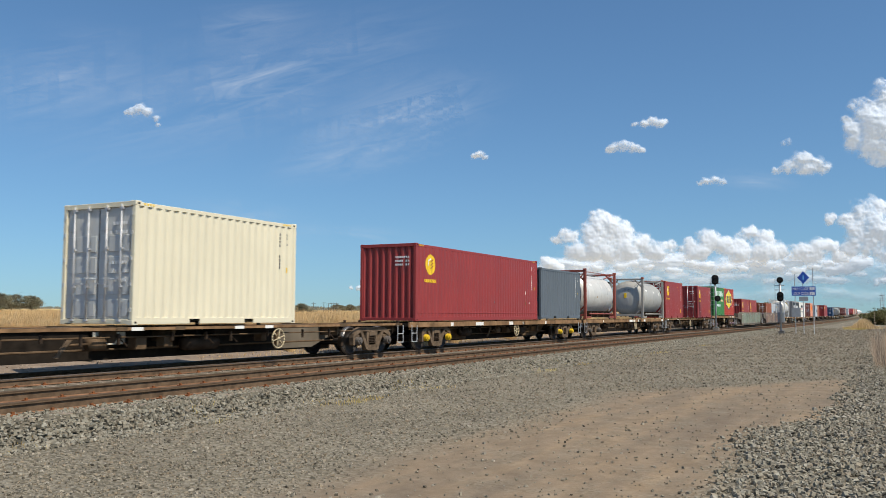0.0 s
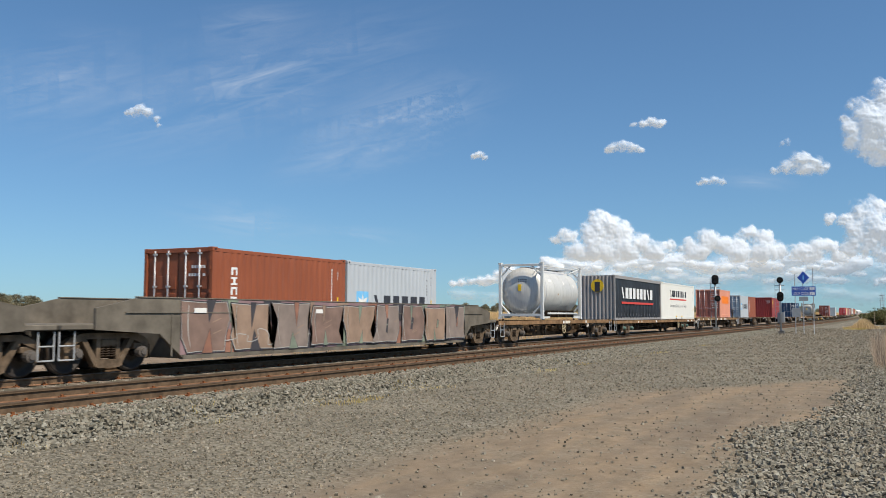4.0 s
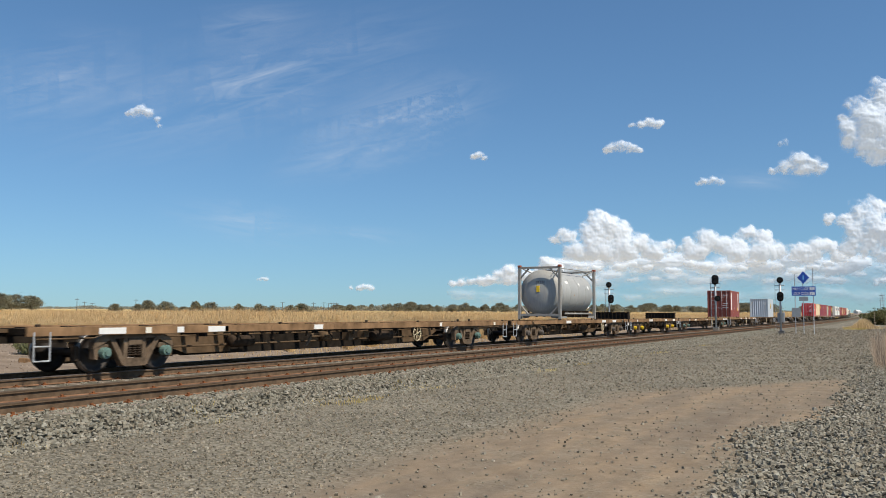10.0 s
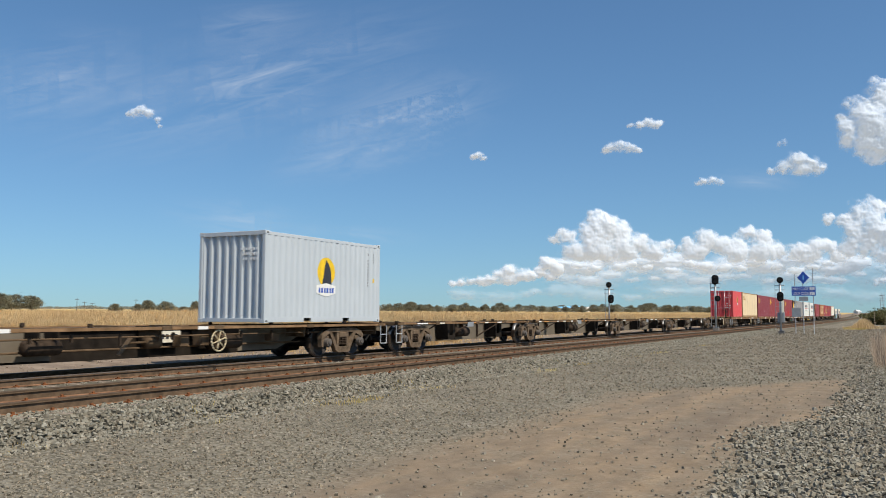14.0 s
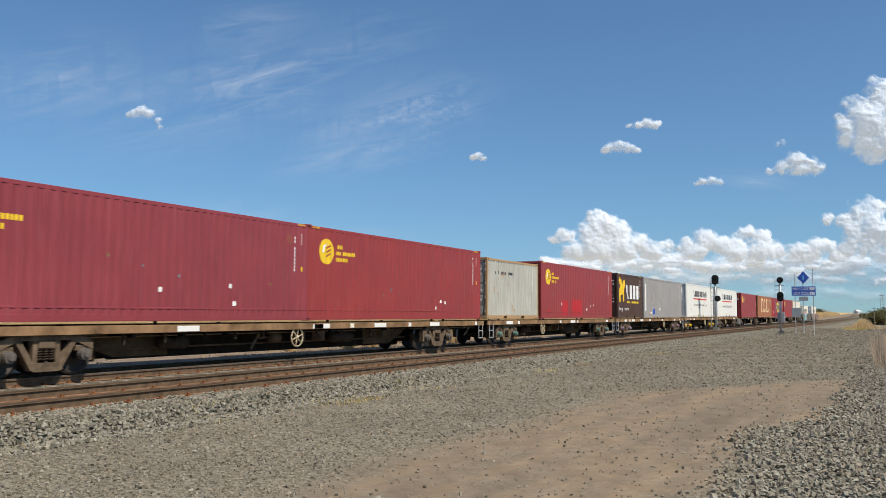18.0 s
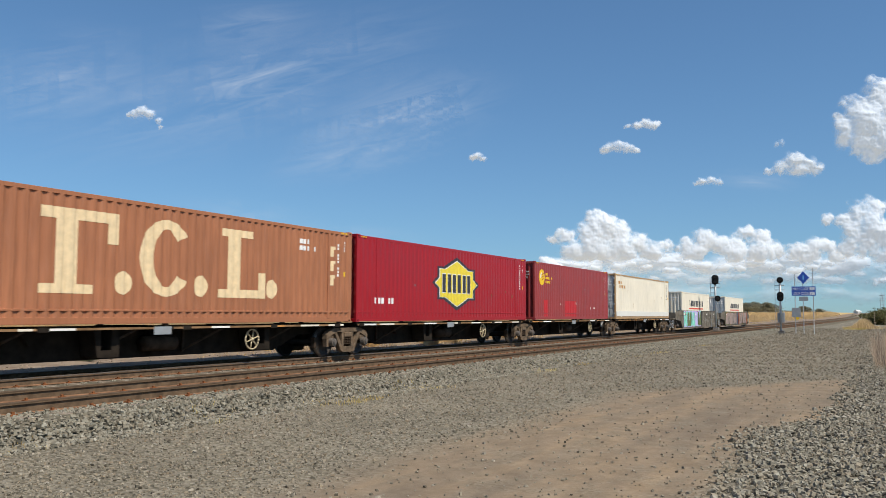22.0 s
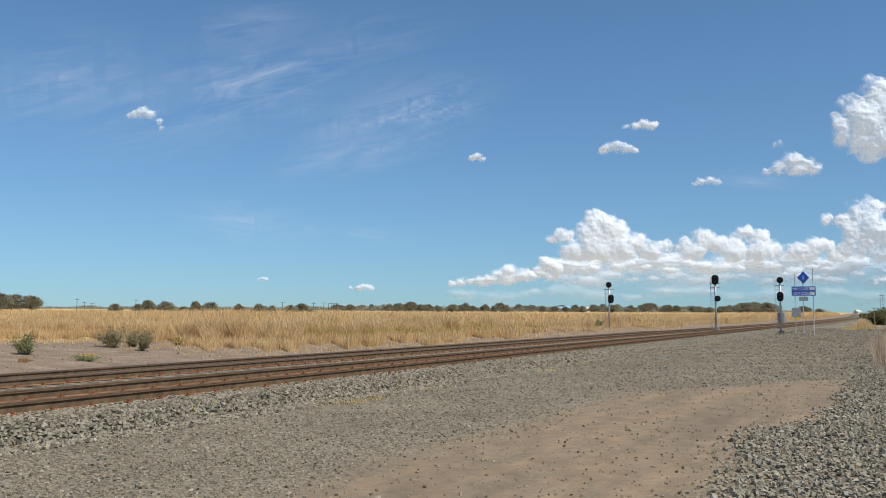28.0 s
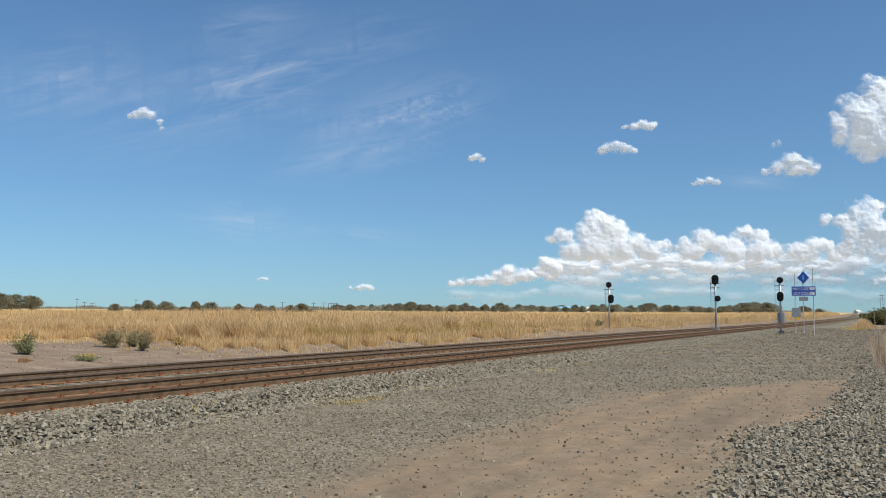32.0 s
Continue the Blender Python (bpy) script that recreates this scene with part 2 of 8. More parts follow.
M["dark_letter"] = plain("dark_lettering", (0.035, 0.036, 0.045), 0.55, var=0.15, scale=6)
M["white_letter"] = plain("white_lettering", (0.75, 0.74, 0.72), 0.55, var=0.1, scale=6)
M["cream_letter"] = plain("cream_lettering", (0.72, 0.55, 0.33), 0.6, var=0.12, scale=6)
M["grey_letter"] = plain("grey_lettering", (0.17, 0.17, 0.18), 0.6, var=0.1, scale=6)
M["sky_blue"] = plain("light_blue_square", (0.19, 0.50, 0.78), 0.55, var=0.08, scale=6)
M["green_letter"] = plain("pale_lettering", (0.55, 0.66, 0.60), 0.6, var=0.1, scale=6)
M["orange_patch"] = plain("bright_orange_panel", (0.80, 0.20, 0.015), 0.55, var=0.08, scale=3)
M["red_patch"] = plain("fresh_red_patch", (0.46, 0.018, 0.022), 0.5, var=0.1, scale=3)
M["stalk"] = island_mat("reddish_stalk", [(0.27, 0.195, 0.14), (0.36, 0.27, 0.195), (0.43, 0.335, 0.24), (0.31, 0.215, 0.155)])
M["leaf_green"] = leaf_mat("olive_bush_leaf", [(0.11, 0.12, 0.06), (0.15, 0.16, 0.075), (0.20, 0.20, 0.10), (0.24, 0.22, 0.12)])


def cloud_mat():
    """Sunlit vapour: white scatter, bluish emission for light scattered inside, thin at the rim."""
    m, nt, b = nodes_of("cloud_vapour")
    out = nt.nodes["Material Output"]
    nt.nodes.remove(b)
    df = nt.nodes.new("ShaderNodeBsdfDiffuse")
    df.inputs[0].default_value = (0.43, 0.45, 0.485, 1)
    # emission brightens the shaded bases in place of scattered light
    em = nt.nodes.new("ShaderNodeEmission")
    em.inputs[0].default_value, em.inputs[1].default_value = (0.74, 0.86, 1.0, 1), 0.37
    ad = nt.nodes.new("ShaderNodeAddShader")
    tr = nt.nodes.new("ShaderNodeBsdfTransparent")
    at = nt.nodes.new("ShaderNodeAttribute")
    at.attribute_name = "cover"
    mx = nt.nodes.new("ShaderNodeMixShader")
    link(nt, df.outputs[0], ad.inputs[0])
    link(nt, em.outputs[0], ad.inputs[1])
    link(nt, at.outputs["Fac"], mx.inputs[0])
    link(nt, tr.outputs[0], mx.inputs[1])
    link(nt, ad.outputs[0], mx.inputs[2])
    link(nt, mx.outputs[0], out.inputs[0])
    return m


M["cloud"] = cloud_mat()
M["clod"] = island_mat("earth_clod", [(0.17, 0.13, 0.10), (0.25, 0.19, 0.14), (0.33, 0.26, 0.20), (0.30, 0.24, 0.19)])


# ================= building helpers =================
def mesh_of(name, bm, material, smooth=False):
    me = bpy.data.meshes.new(name)
    bm.normal_update()
    bm.to_mesh(me)
    bm.free()
    if smooth:
        me.polygons.foreach_set("use_smooth", [True] * len(me.polygons))
    for m in material if isinstance(material, (list, tuple)) else [material]:
        me.materials.append(m)
    return me


TINY = ("code_bar", "marking_bar", "height_stripe", "hinge", "lettering_bar", "rod_bracket", "emblem_stroke")


def part(name, bm, material, parent, label="", smooth=False, at=None):
    me = bm if isinstance(bm, bpy.types.Mesh) else mesh_of(name, bm, material, smooth)
    ob = new(name, me)
    ob.parent = parent
    if at is not None:
        ob.matrix_basis = at
    if label:
        ob["label"] = label
    if name in TINY:
        ob["kind"] = "stuff"
    return ob


def base(name, label, category, group="", kind=""):
    ob = new(name)
    ob.empty_display_size = 0.2
    return tagged(ob, label, category, group, kind)


def box(bm, x0, x1, y0, y1, z0, z1, bevel=0.0, mat=0):
    r = bmesh.ops.create_cube(bm, size=1.0)
    vs = r["verts"]
    for v in vs:
        v.co = Vector(((x0 + x1) / 2 + v.co.x * (x1 - x0), (y0 + y1) / 2 + v.co.y * (y1 - y0), (z0 + z1) / 2 + v.co.z * (z1 - z0)))
    fs = {f for v in vs for f in v.link_faces}
    for f in fs:
        f.material_index = mat
    if bevel:
        es = {e for v in vs for e in v.link_edges}
        bmesh.ops.bevel(bm, geom=list(es), offset=bevel, segments=1, affect="EDGES")
    return bm


def one_box(x0, x1, y0, y1, z0, z1, bevel=0.0):
    return box(bmesh.new(), x0, x1, y0, y1, z0, z1, bevel)


def cyl(bm, a, b, r, seg=12, r2=None, caps=True):
    a, b = Vector(a), Vector(b)
    d = b - a
    q = d.to_track_quat("Z", "Y").to_matrix().to_4x4()
    bmesh.ops.create_cone(bm, cap_ends=caps, segments=seg, radius1=r, radius2=r if r2 is None else r2, depth=d.length,
                          matrix=Matrix.Translation((a + b) / 2) @ q)
    return bm


def one_cyl(a, b, r, seg=12, r2=None):
    return cyl(bmesh.new(), a, b, r, seg, r2)


def prism(bm, pts, y0, y1, axis="y"):
    """A flat outline (x, z), given thickness along y."""
    lo = [bm.verts.new((x, y0, z)) for x, z in pts]
    hi = [bm.verts.new((x, y1, z)) for x, z in pts]
    n = len(pts)
    bm.faces.new(lo)
    bm.faces.new(hi[::-1])
    for i in range(n):
        j = (i + 1) % n
        bm.faces.new((lo[j], lo[i], hi[i], hi[j]))
    bmesh.ops.recalc_face_normals(bm, faces=bm.faces[:])
    return bm


def raw_mesh(name, verts, faces, material, smooth=False):
    me = bpy.data.meshes.new(name)
    verts = np.asarray(verts, dtype=np.float32)
    faces = np.asarray(faces, dtype=np.int32)
    k = faces.shape[1]
    me.vertices.add(len(verts))
    me.vertices.foreach_set("co", verts.ravel())
    me.loops.add(faces.size)
    me.loops.foreach_set("vertex_index", faces.ravel())
    me.polygons.add(len(faces))
    me.polygons.foreach_set("loop_start", np.arange(0, faces.size, k, dtype=np.int32))
    me.polygons.foreach_set("loop_total", np.full(len(faces), k, dtype=np.int32))
    me.polygons.foreach_set("use_smooth", np.full(len(faces), smooth, dtype=bool))
    me.update(calc_edges=True)
    me.validate()
    me.materials.append(material)
    return me


# ================= the lie of the land =================
Y_MAIN, Y_LOOP = 16.674, 11.288          # centre lines of the two tracks
Z_MAIN, Z_LOOP = 0.28, 0.43              # tops of their rails


def rise(r):
    """The plain lifts gently with distance."""
    r = np.clip(np.asarray(r, float) - 150.0, 0.0, 780.0)
    return np.where(r < 480, 7.9e-6 * r * r, 7.9e-6 * 480 * 480 + 0.00758 * (r - 480))


def bend(x):
    """How far the line swings aside in the distance."""
    x = np.maximum(0.0, np.asarray(x, float) - 250.0)
    return np.where(x < 600, 3.4e-5 * x * x, 3.4e-5 * 360000 + 0.0408 * (x - 600))


def lie(x, y):
    """Ground height."""
    x, y = np.asarray(x, float), np.asarray(y, float)
    r = np.hypot(x, y)
    yy = y - bend(x)
    bank = np.interp(yy, [-60, -4.5, -2.6, -1.2, 0.0, 9.0, 9.6, 18.4, 19.6, 22.0, 26.0, 40.0, 90.0],
                     [0.5, 0.42, 0.30, 0.10, 0.0, 0.0, -0.02, -0.05, 0.02, 0.22, 0.42, 0.70, 0.85])
    lump = 0.014 * np.sin(x * 0.9 + 1.3 * np.sin(y * 0.7)) * np.sin(y * 1.1 + 0.6) + 0.008 * np.sin(x * 2.3 + y * 1.7)
    return bank + rise(r) + lump * np.clip((r - 4) / 6, 0.2, 1)


def build_ground():
    rings = np.concatenate([np.linspace(0.0, 4.0, 9), np.geomspace(4.4, 60, 70), np.geomspace(64, 4700, 60)])
    n = 300
    ang = np.linspace(0, 2 * np.pi, n, endpoint=False)
    R, A = np.meshgrid(rings, ang, indexing="ij")
    X, Y = R * np.cos(A), R * np.sin(A)
    V = np.stack([X, Y, lie(X, Y)], -1).reshape(-1, 3)
    i, j = np.meshgrid(np.arange(len(rings) - 1), np.arange(n), indexing="ij")
    a, b2 = i * n + j, i * n + (j + 1) % n
    F = np.stack([a, a + n, b2 + n, b2], -1).reshape(-1, 4)
    ob = new("ground", raw_mesh("ground", V, F, M["ground"], True))
    tagged(ob, "grey gravel and bare dirt beside a railway, dry plain beyond", "ground", kind="structure")
    return ob


build_ground()


def sweep(profile, xs, yc, zc, name, material):
    """A cross-section (y, z) carried along the line."""
    xs = np.asarray(xs, float)
    P = np.asarray(profile, float)
    k = len(P)
    yb, zb = yc + bend(xs), zc + rise(xs)
    V = np.stack([np.repeat(xs, k), (yb[:, None] + P[None, :, 0]).ravel(), (zb[:, None] + P[None, :, 1]).ravel()], -1)
    F = []
    for i in range(len(xs) - 1):
        for j in range(k):
            a, b2 = i * k + j, i * k + (j + 1) % k
            F.append((a, b2, b2 + k, a + k))
    return raw_mesh(name, V, F, material)


LINE_X = np.concatenate([np.linspace(-60, 150, 43), np.linspace(160, 1500, 90)])
FOOT = [(-0.070, -0.172), (0.070, -0.172), (0.070, -0.160), (0.020, -0.146), (-0.020, -0.146), (-0.070, -0.160)]
RAIL = [(-0.012, -0.147), (0.012, -0.147), (0.010, -0.048), (0.036, -0.040), (0.036, -0.012),
        (-0.036, -0.012), (-0.036, -0.040), (-0.010, -0.048)]
HEAD = [(-0.0375, -0.018), (0.0375, -0.018), (0.0365, -0.006), (0.030, -0.002), (0.022, 0.0), (-0.022, 0.0), (-0.030, -0.002), (-0.0365, -0.006)]


def build_track(name, yc, zt, head, shoulder_near, shoulder_far, foot_near, foot_far, label):
    bed = base(name, label, "railway track", kind="structure")
    prof = [(-foot_near, -0.55 - zt * 0.2), (foot_far, -0.55 - zt * 0.2), (shoulder_far, -0.182), (-shoulder_near, -0.182)]
    part("ballast_bed", sweep(prof, LINE_X, yc, zt, "ballast_bed", M["ballast_bed"]), None, bed, "grey crushed-stone ballast")
    for sgn in (-1, 1):
        y = yc + sgn * 0.7525
        rail = part("rail", sweep(RAIL, LINE_X, y, zt, "rail", M["rail_side"]), None, bed, "rust-brown steel rail")
        part("rail_foot", sweep(FOOT, LINE_X, y, zt, "rail_foot", M["rail_foot"]), None, rail, "orange rusty foot")
        part("rail_head", sweep(HEAD, LINE_X, y, zt, "rail_head", head), None, rail, "worn running surface")
    return bed


loop_line = build_track("loop_track", Y_LOOP, Z_LOOP, M["rail_head_dull"], 1.30, 1.7, 1.95, 2.4, "rusty loop track on grey ballast")
main_line = build_track("main_track", Y_MAIN, Z_MAIN, M["rail_head"], 1.8, 1.6, 2.6, 2.3, "main line track with polished rails on brown ballast")


def points_rail(y0, y1, x0, x1, zt):
    """A rail laid at a slant, for the turnout."""
    xs = np.linspace(x0, x1, 30)
    V = []
    for x in xs:
        u = (x - x0) / (x1 - x0)
        for a, c in RAIL:
            V.append((x, y0 + (y1 - y0) * u * u + a, zt + c))
    k = len(RAIL)
    F = [(i * k + j, i * k + (j + 1) % k, (i + 1) * k + (j + 1) % k, (i + 1) * k + j) for i in range(len(xs) - 1) for j in range(k)]
    return raw_mesh("switch_rail", V, F, M["rail_side"])


part("switch_rail", points_rail(17.62, 18.25, 15.0, 75.0, Z_MAIN), None, main_line, "curved switch rail of the turnout")
part("switch_rail", points_rail(16.12, 16.30, 12.0, 32.0, Z_MAIN), None, main_line, "tapered switch blade")


# ================= the train: parts =================
SPEED = 27.5
MOVING = []                      # (thing, s of its middle along the train, height over the main rails, sideways)
PITCH_C, DEPTH_C = 0.278, 0.036


WAVE = [PITCH_C, DEPTH_C]        # the corrugation of the container in hand


def corr(x, pitch=None, depth=None):
    """Depth of a corrugated panel at x: outer flat, flank, inner flat, flank."""
    pitch, depth = pitch or WAVE[0], depth or WAVE[1]
    u = (x / pitch) % 1.0
    if u < 0.26:
        return 0.0
    if u < 0.5:
        return depth * (u - 0.26) / 0.24
    if u < 0.76:
        return depth
    return depth * (1.0 - u) / 0.24


def breaks(x0, x1, pitch=None):
    out, pitch = [], pitch or WAVE[0]
    k = math.floor(x0 / pitch)
    while k * pitch < x1:
        for u in (0.0, 0.26, 0.5, 0.76):
            x = (k + u) * pitch
            if x0 + 1e-4 < x < x1 - 1e-4:
                out.append(x)
        k += 1
    return out


def corrugated(x0, x1, z0, z1, pitch=None, depth=None):
    """A wavy panel in the plane y = 0, its hollows towards +y."""
    bm = bmesh.new()
    xs = [x0] + breaks(x0, x1, pitch) + [x1]
    lo = [bm.verts.new((x, corr(x, pitch, depth), z0)) for x in xs]
    hi = [bm.verts.new((x, corr(x, pitch, depth), z1)) for x in xs]
    for i in range(len(xs) - 1):
        bm.faces.new((lo[i], lo[i + 1], hi[i + 1], hi[i]))
    return bm


def clip_x(pts, x, keep_right):
    """The part of an outline on one side of an upright line."""
    out = []
    for (ax, az), (bx, bz) in zip(pts, pts[1:] + pts[:1]):
        ia, ib = (ax >= x) == keep_right or ax == x, (bx >= x) == keep_right or bx == x
        if ia:
            out.append((ax, az))
        if ia != ib and abs(bx - ax) > 1e-9:
            out.append((x, az + (bz - az) * (x - ax) / (bx - ax)))
    return out


def wrap(outlines, material_ids=None, lift=0.004, flat=False, pitch=None, depth=None):
    """Outlines (x, z) painted on the corrugated side, slice by slice."""
    bm = bmesh.new()
    for n, pts in enumerate(outlines):
        pts = [(float(px), float(pz)) for px, pz in pts]
        xs = [p[0] for p in pts]
        cuts = [min(xs)] + ([] if flat else breaks(min(xs), max(xs), pitch)) + [max(xs)]
        up = 0.0009 * n if len(outlines) < 6 else 0.0
        verts = {}
        for c0, c1 in zip(cuts, cuts[1:]):
            piece = clip_x(clip_x(pts, c0, True), c1, False)
            ring = []
            for px, pz in piece:
                key = (round(px, 5), round(pz, 5))
                if key not in verts:
                    y = 0.0 if flat else corr(px + 1e-6, pitch, depth)
                    verts[key] = bm.verts.new((px, y - lift - up, pz))
                if verts[key] not in ring:
                    ring.append(verts[key])
            if len(ring) > 2:
                try:
                    bm.faces.new(ring)
                except ValueError:
                    pass
    bmesh.ops.triangulate(bm, faces=bm.faces[:])
    bm.normal_update()
    for f in bm.faces:
        if f.normal.y > 0:
            f.normal_flip()
    return bm


def rect(x0, x1, z0, z1):
    return [(x0, z0), (x1, z0), (x1, z1), (x0, z1)]


def disc(cx, cz, rx, rz, n=28):
    return [(cx + rx * math.cos(2 * math.pi * i / n), cz + rz * math.sin(2 * math.pi * i / n)) for i in range(n)]


def id_bars(x0, z0, n, w, h, gap, rng, down=True):
    """Unreadable characters as small bars, in a column or a row."""
    out = []
    for i in range(n):
        if rng.random() < 0.12:
            continue
        if down:
            out.append(rect(x0, x0 + w, z0 - i * (h + gap) - h, z0 - i * (h + gap)))
        else:
            out.append(rect(x0 + i * (w + gap), x0 + i * (w + gap) + w, z0, z0 + h))
    return out


def words(text, size, x, z, material, name, parent, label, span=1.0):
    cu = bpy.data.curves.new("lettering", "FONT")
    cu.body, cu.size, cu.resolution_u = text, size, 2
    tmp = bpy.data.objects.new("lettering", cu)
    scene.collection.objects.link(tmp)
    dg = bpy.context.evaluated_depsgraph_get()
    me = bpy.data.meshes.new_from_object(tmp.evaluated_get(dg))
    bpy.data.objects.remove(tmp)
    bpy.data.curves.remove(cu)
    me.materials.clear()
    me.materials.append(material)
    xs = [v.co.x for v in me.vertices]
    squeeze = span / (max(xs) - min(xs))
    me.transform(Matrix(((squeeze, 0, 0, x), (0, 0, 1, -0.006), (0, 1, 0, z), (0, 0, 0, 1))))
    bm = bmesh.new()
    bm.from_mesh(me)
    for bx in breaks(x, x + span):
        bmesh.ops.bisect_plane(bm, geom=bm.verts[:] + bm.edges[:] + bm.faces[:], plane_co=(bx, 0, 0), plane_no=(1, 0, 0))
    for v in bm.verts:
        v.co.y = corr(v.co.x + 1e-6) - 0.006
    bm.to_mesh(me)
    bm.free()
    return part(name, me, None, parent, label)


W_C = 2.438




def logo_shell(ob, x, z, r, k, ymat, rng):
    """A round yellow sign with dark slanting strokes."""
    part("emblem", wrap([disc(x, z, r, r)], lift=0.004), M["yellow_paint"], ob, "round yellow emblem")
    strokes = [[(x - r * 0.05, z - r * (0.45 - 0.32 * i)), (x + r * 0.55, z - r * (0.18 - 0.32 * i)), (x + r * 0.55, z - r * (0.06 - 0.32 * i)), (x - r * 0.05, z - r * (0.33 - 0.32 * i))] for i in range(3)]
    part("emblem_stroke", wrap(strokes, lift=0.008), ymat, ob)
    part("emblem_arc", wrap([[(x - r * .55, z - r * .1), (x - r * .35, z - r * .1), (x - r * .25, z + r * .35), (x + r * .05, z + r * .5), (x + r * .02, z + r * .65), (x - r * .45, z + r * .45)]], lift=0.008), M["white_paint"], ob)
    if k == "under":
        part("lettering_bar", wrap(id_bars(x - r * 1.25, z - r * 1.75, 9, r * 0.22, r * 0.32, r * 0.06, rng, False), lift=0.004), M["yellow_paint"], ob, "yellow lettering drawn as bars")
    elif k == "beside":
        bars = []
        for row, n in ((0, 4), (1, 11), (2, 7)):
            bars += id_bars(x + r * 1.25, z + r * 0.3 - row * r * 0.5, n, r * 0.2, r * 0.3, r * 0.05, rng, False)
        part("lettering_bar", wrap(bars, lift=0.004), M["yellow_paint"], ob, "yellow lettering drawn as bars")


def big_letters(ob, x, z, w, h, n, material, name="letter", label="big letter drawn as a plain block"):
    """A row of plain blocks in place of a company's name."""
    step = w / n
    for i in range(n):
        x0, x1 = x + i * step, x + i * step + step * (0.66, 0.74, 0.70)[i % 3]
        if i % 7 == 0:
            shape = [[(x0, z + h), (x0 + (x1 - x0) * 0.45, z + h), (x1, z), (x1 - (x1 - x0) * 0.45, z)]]
        else:
            shape = [[(x0, z), (x1, z), (x1, z + h), (x0, z + h)]]
        part(name, wrap(shape, lift=0.005), material, ob, label if i == 0 else "")


def star(cx, cz, w, h):
    pts = [(-1, 0), (-.80, .22), (-.80, .60), (-.55, .60), (0, 1), (.55, .60), (.80, .60), (.80, .22), (1, 0), (.80, -.22), (.80, -.60), (.55, -.60), (0, -1), (-.55, -.60), (-.80, -.60), (-.80, -.22)]
    return [(cx + a * w / 2, cz + b * h / 2) for a, b in pts]


def container(label, s, zb, length, height, mat, door=True, door_mat=None, frame_mat=None, art=None, rib=None, group="freight containers on the train", castings=True):
    """A freight container; its x = 0 end is the one towards the head of the train."""
    ob = base("freight_container", label, "container", group)
    rng = random.Random(int(s * 10))
    L, H, h = length, height, length / 2
    fm = frame_mat or mat
    dm = door_mat or mat
    WAVE[:] = (PITCH_C, 0.014) if mat.name in SHALLOW else (PITCH_C, DEPTH_C)
    pitch = None
    mv = Matrix.Translation((-h, -W_C / 2, 0))

    def add(name, bm, material, lab="", smooth=False):
        return part(name, bm, material, ob, lab, smooth, at=mv)

    holder = ob
    # sides
    zl, zu = 0.165, H - 0.115
    side = add("side_panel", corrugated(0.11, L - 0.11, zl, zu, pitch), mat, "corrugated steel side")
    back = corrugated(0.11, L - 0.11, zl, zu, pitch)
    for v in back.verts:
        v.co.y = W_C - v.co.y
    bmesh.ops.reverse_faces(back, faces=back.faces[:])
    add("side_panel", back, mat)
    # roof and floor
    rf = bmesh.new()
    box(rf, 0.10, L - 0.10, 0.05, W_C - 0.05, H - 0.065, H - 0.035)
    x = 0.35
    while x < L - 0.4:
        box(rf, x, x + 0.09, 0.18, W_C - 0.18, H - 0.036, H - 0.020)
        x += 0.21
    add("roof_panel", rf, mat)
    add("floor", one_box(0.1, L - 0.1, 0.06, W_C - 0.06, 0.10, 0.16), M["black"])
    # rails and posts
    for y0 in (0.0, W_C - 0.07):
        add("top_rail", one_box(0.12, L - 0.12, y0, y0 + 0.07, H - 0.125, H - 0.03, 0.006), fm)
        lr = bmesh.new()
        if L > 9:
            box(lr, 0.12, L - 0.12, y0, y0 + 0.06, 0.02, 0.17, 0.006)
        else:
            # fork pockets leave gaps in the bottom rail
            pk = [L / 2 - 1.20, L / 2 - 0.84, L / 2 + 0.84, L / 2 + 1.20]
            for a, b2 in ((pk[1], pk[2]), (pk[3], L - 0.12)):
                add("bottom_rail", one_box(a, b2, y0, y0 + 0.06, 0.02, 0.17, 0.006), fm)
            for a, b2 in ((pk[0], pk[1]), (pk[2], pk[3])):
                add("pocket_lintel", one_box(a, b2, y0, y0 + 0.06, 0.135, 0.17), fm)
            box(lr, 0.12, pk[0], y0, y0 + 0.06, 0.02, 0.17, 0.006)
        add("bottom_rail", lr, fm)
        for x0 in (0.0, L - 0.12):
            add("corner_post", one_box(x0, x0 + 0.12, y0 if y0 == 0 else W_C - 0.11, 0.11 if y0 == 0 else W_C, 0.11, H - 0.115, 0.008), fm)
    if mat.name in LEDGED:
        add("side_ledge", one_box(0.12, L - 0.12, -0.004, 0.04, 0.30, 0.345, 0.006), mat)
    if L > 14:
        for x0 in (1.2, L - 1.32):
            add("lifting_post", one_box(x0, x0 + 0.12, -0.012, 0.06, 0.12, H - 0.03, 0.006), mat)
    # corner castings with their holes
    for x0 in (0.0, L - 0.178):
        for y0 in (0.0, W_C - 0.162):
            for z0 in (0.0, H - 0.118):
                c = one_box(x0 - 0.004, x0 + 0.182, y0 - 0.005, y0 + 0.167, z0, z0 + 0.118, 0.01)
                cast = add("corner_casting", c, fm)
    for x0 in (0.06, L - 0.15):
        for z0 in (0.035, H - 0.085):
            add("casting_hole", one_box(x0, x0 + 0.07, -0.007, 0.02, z0, z0 + 0.045), M["black"])
    # the end that faces the camera
    add("end_sill", one_box(0.0, 0.10, 0.16, W_C - 0.16, 0.02, 0.13, 0.006), fm)
    add("end_header", one_box(0.0, 0.10, 0.16, W_C - 0.16, H - 0.13, H - 0.01, 0.006), fm)
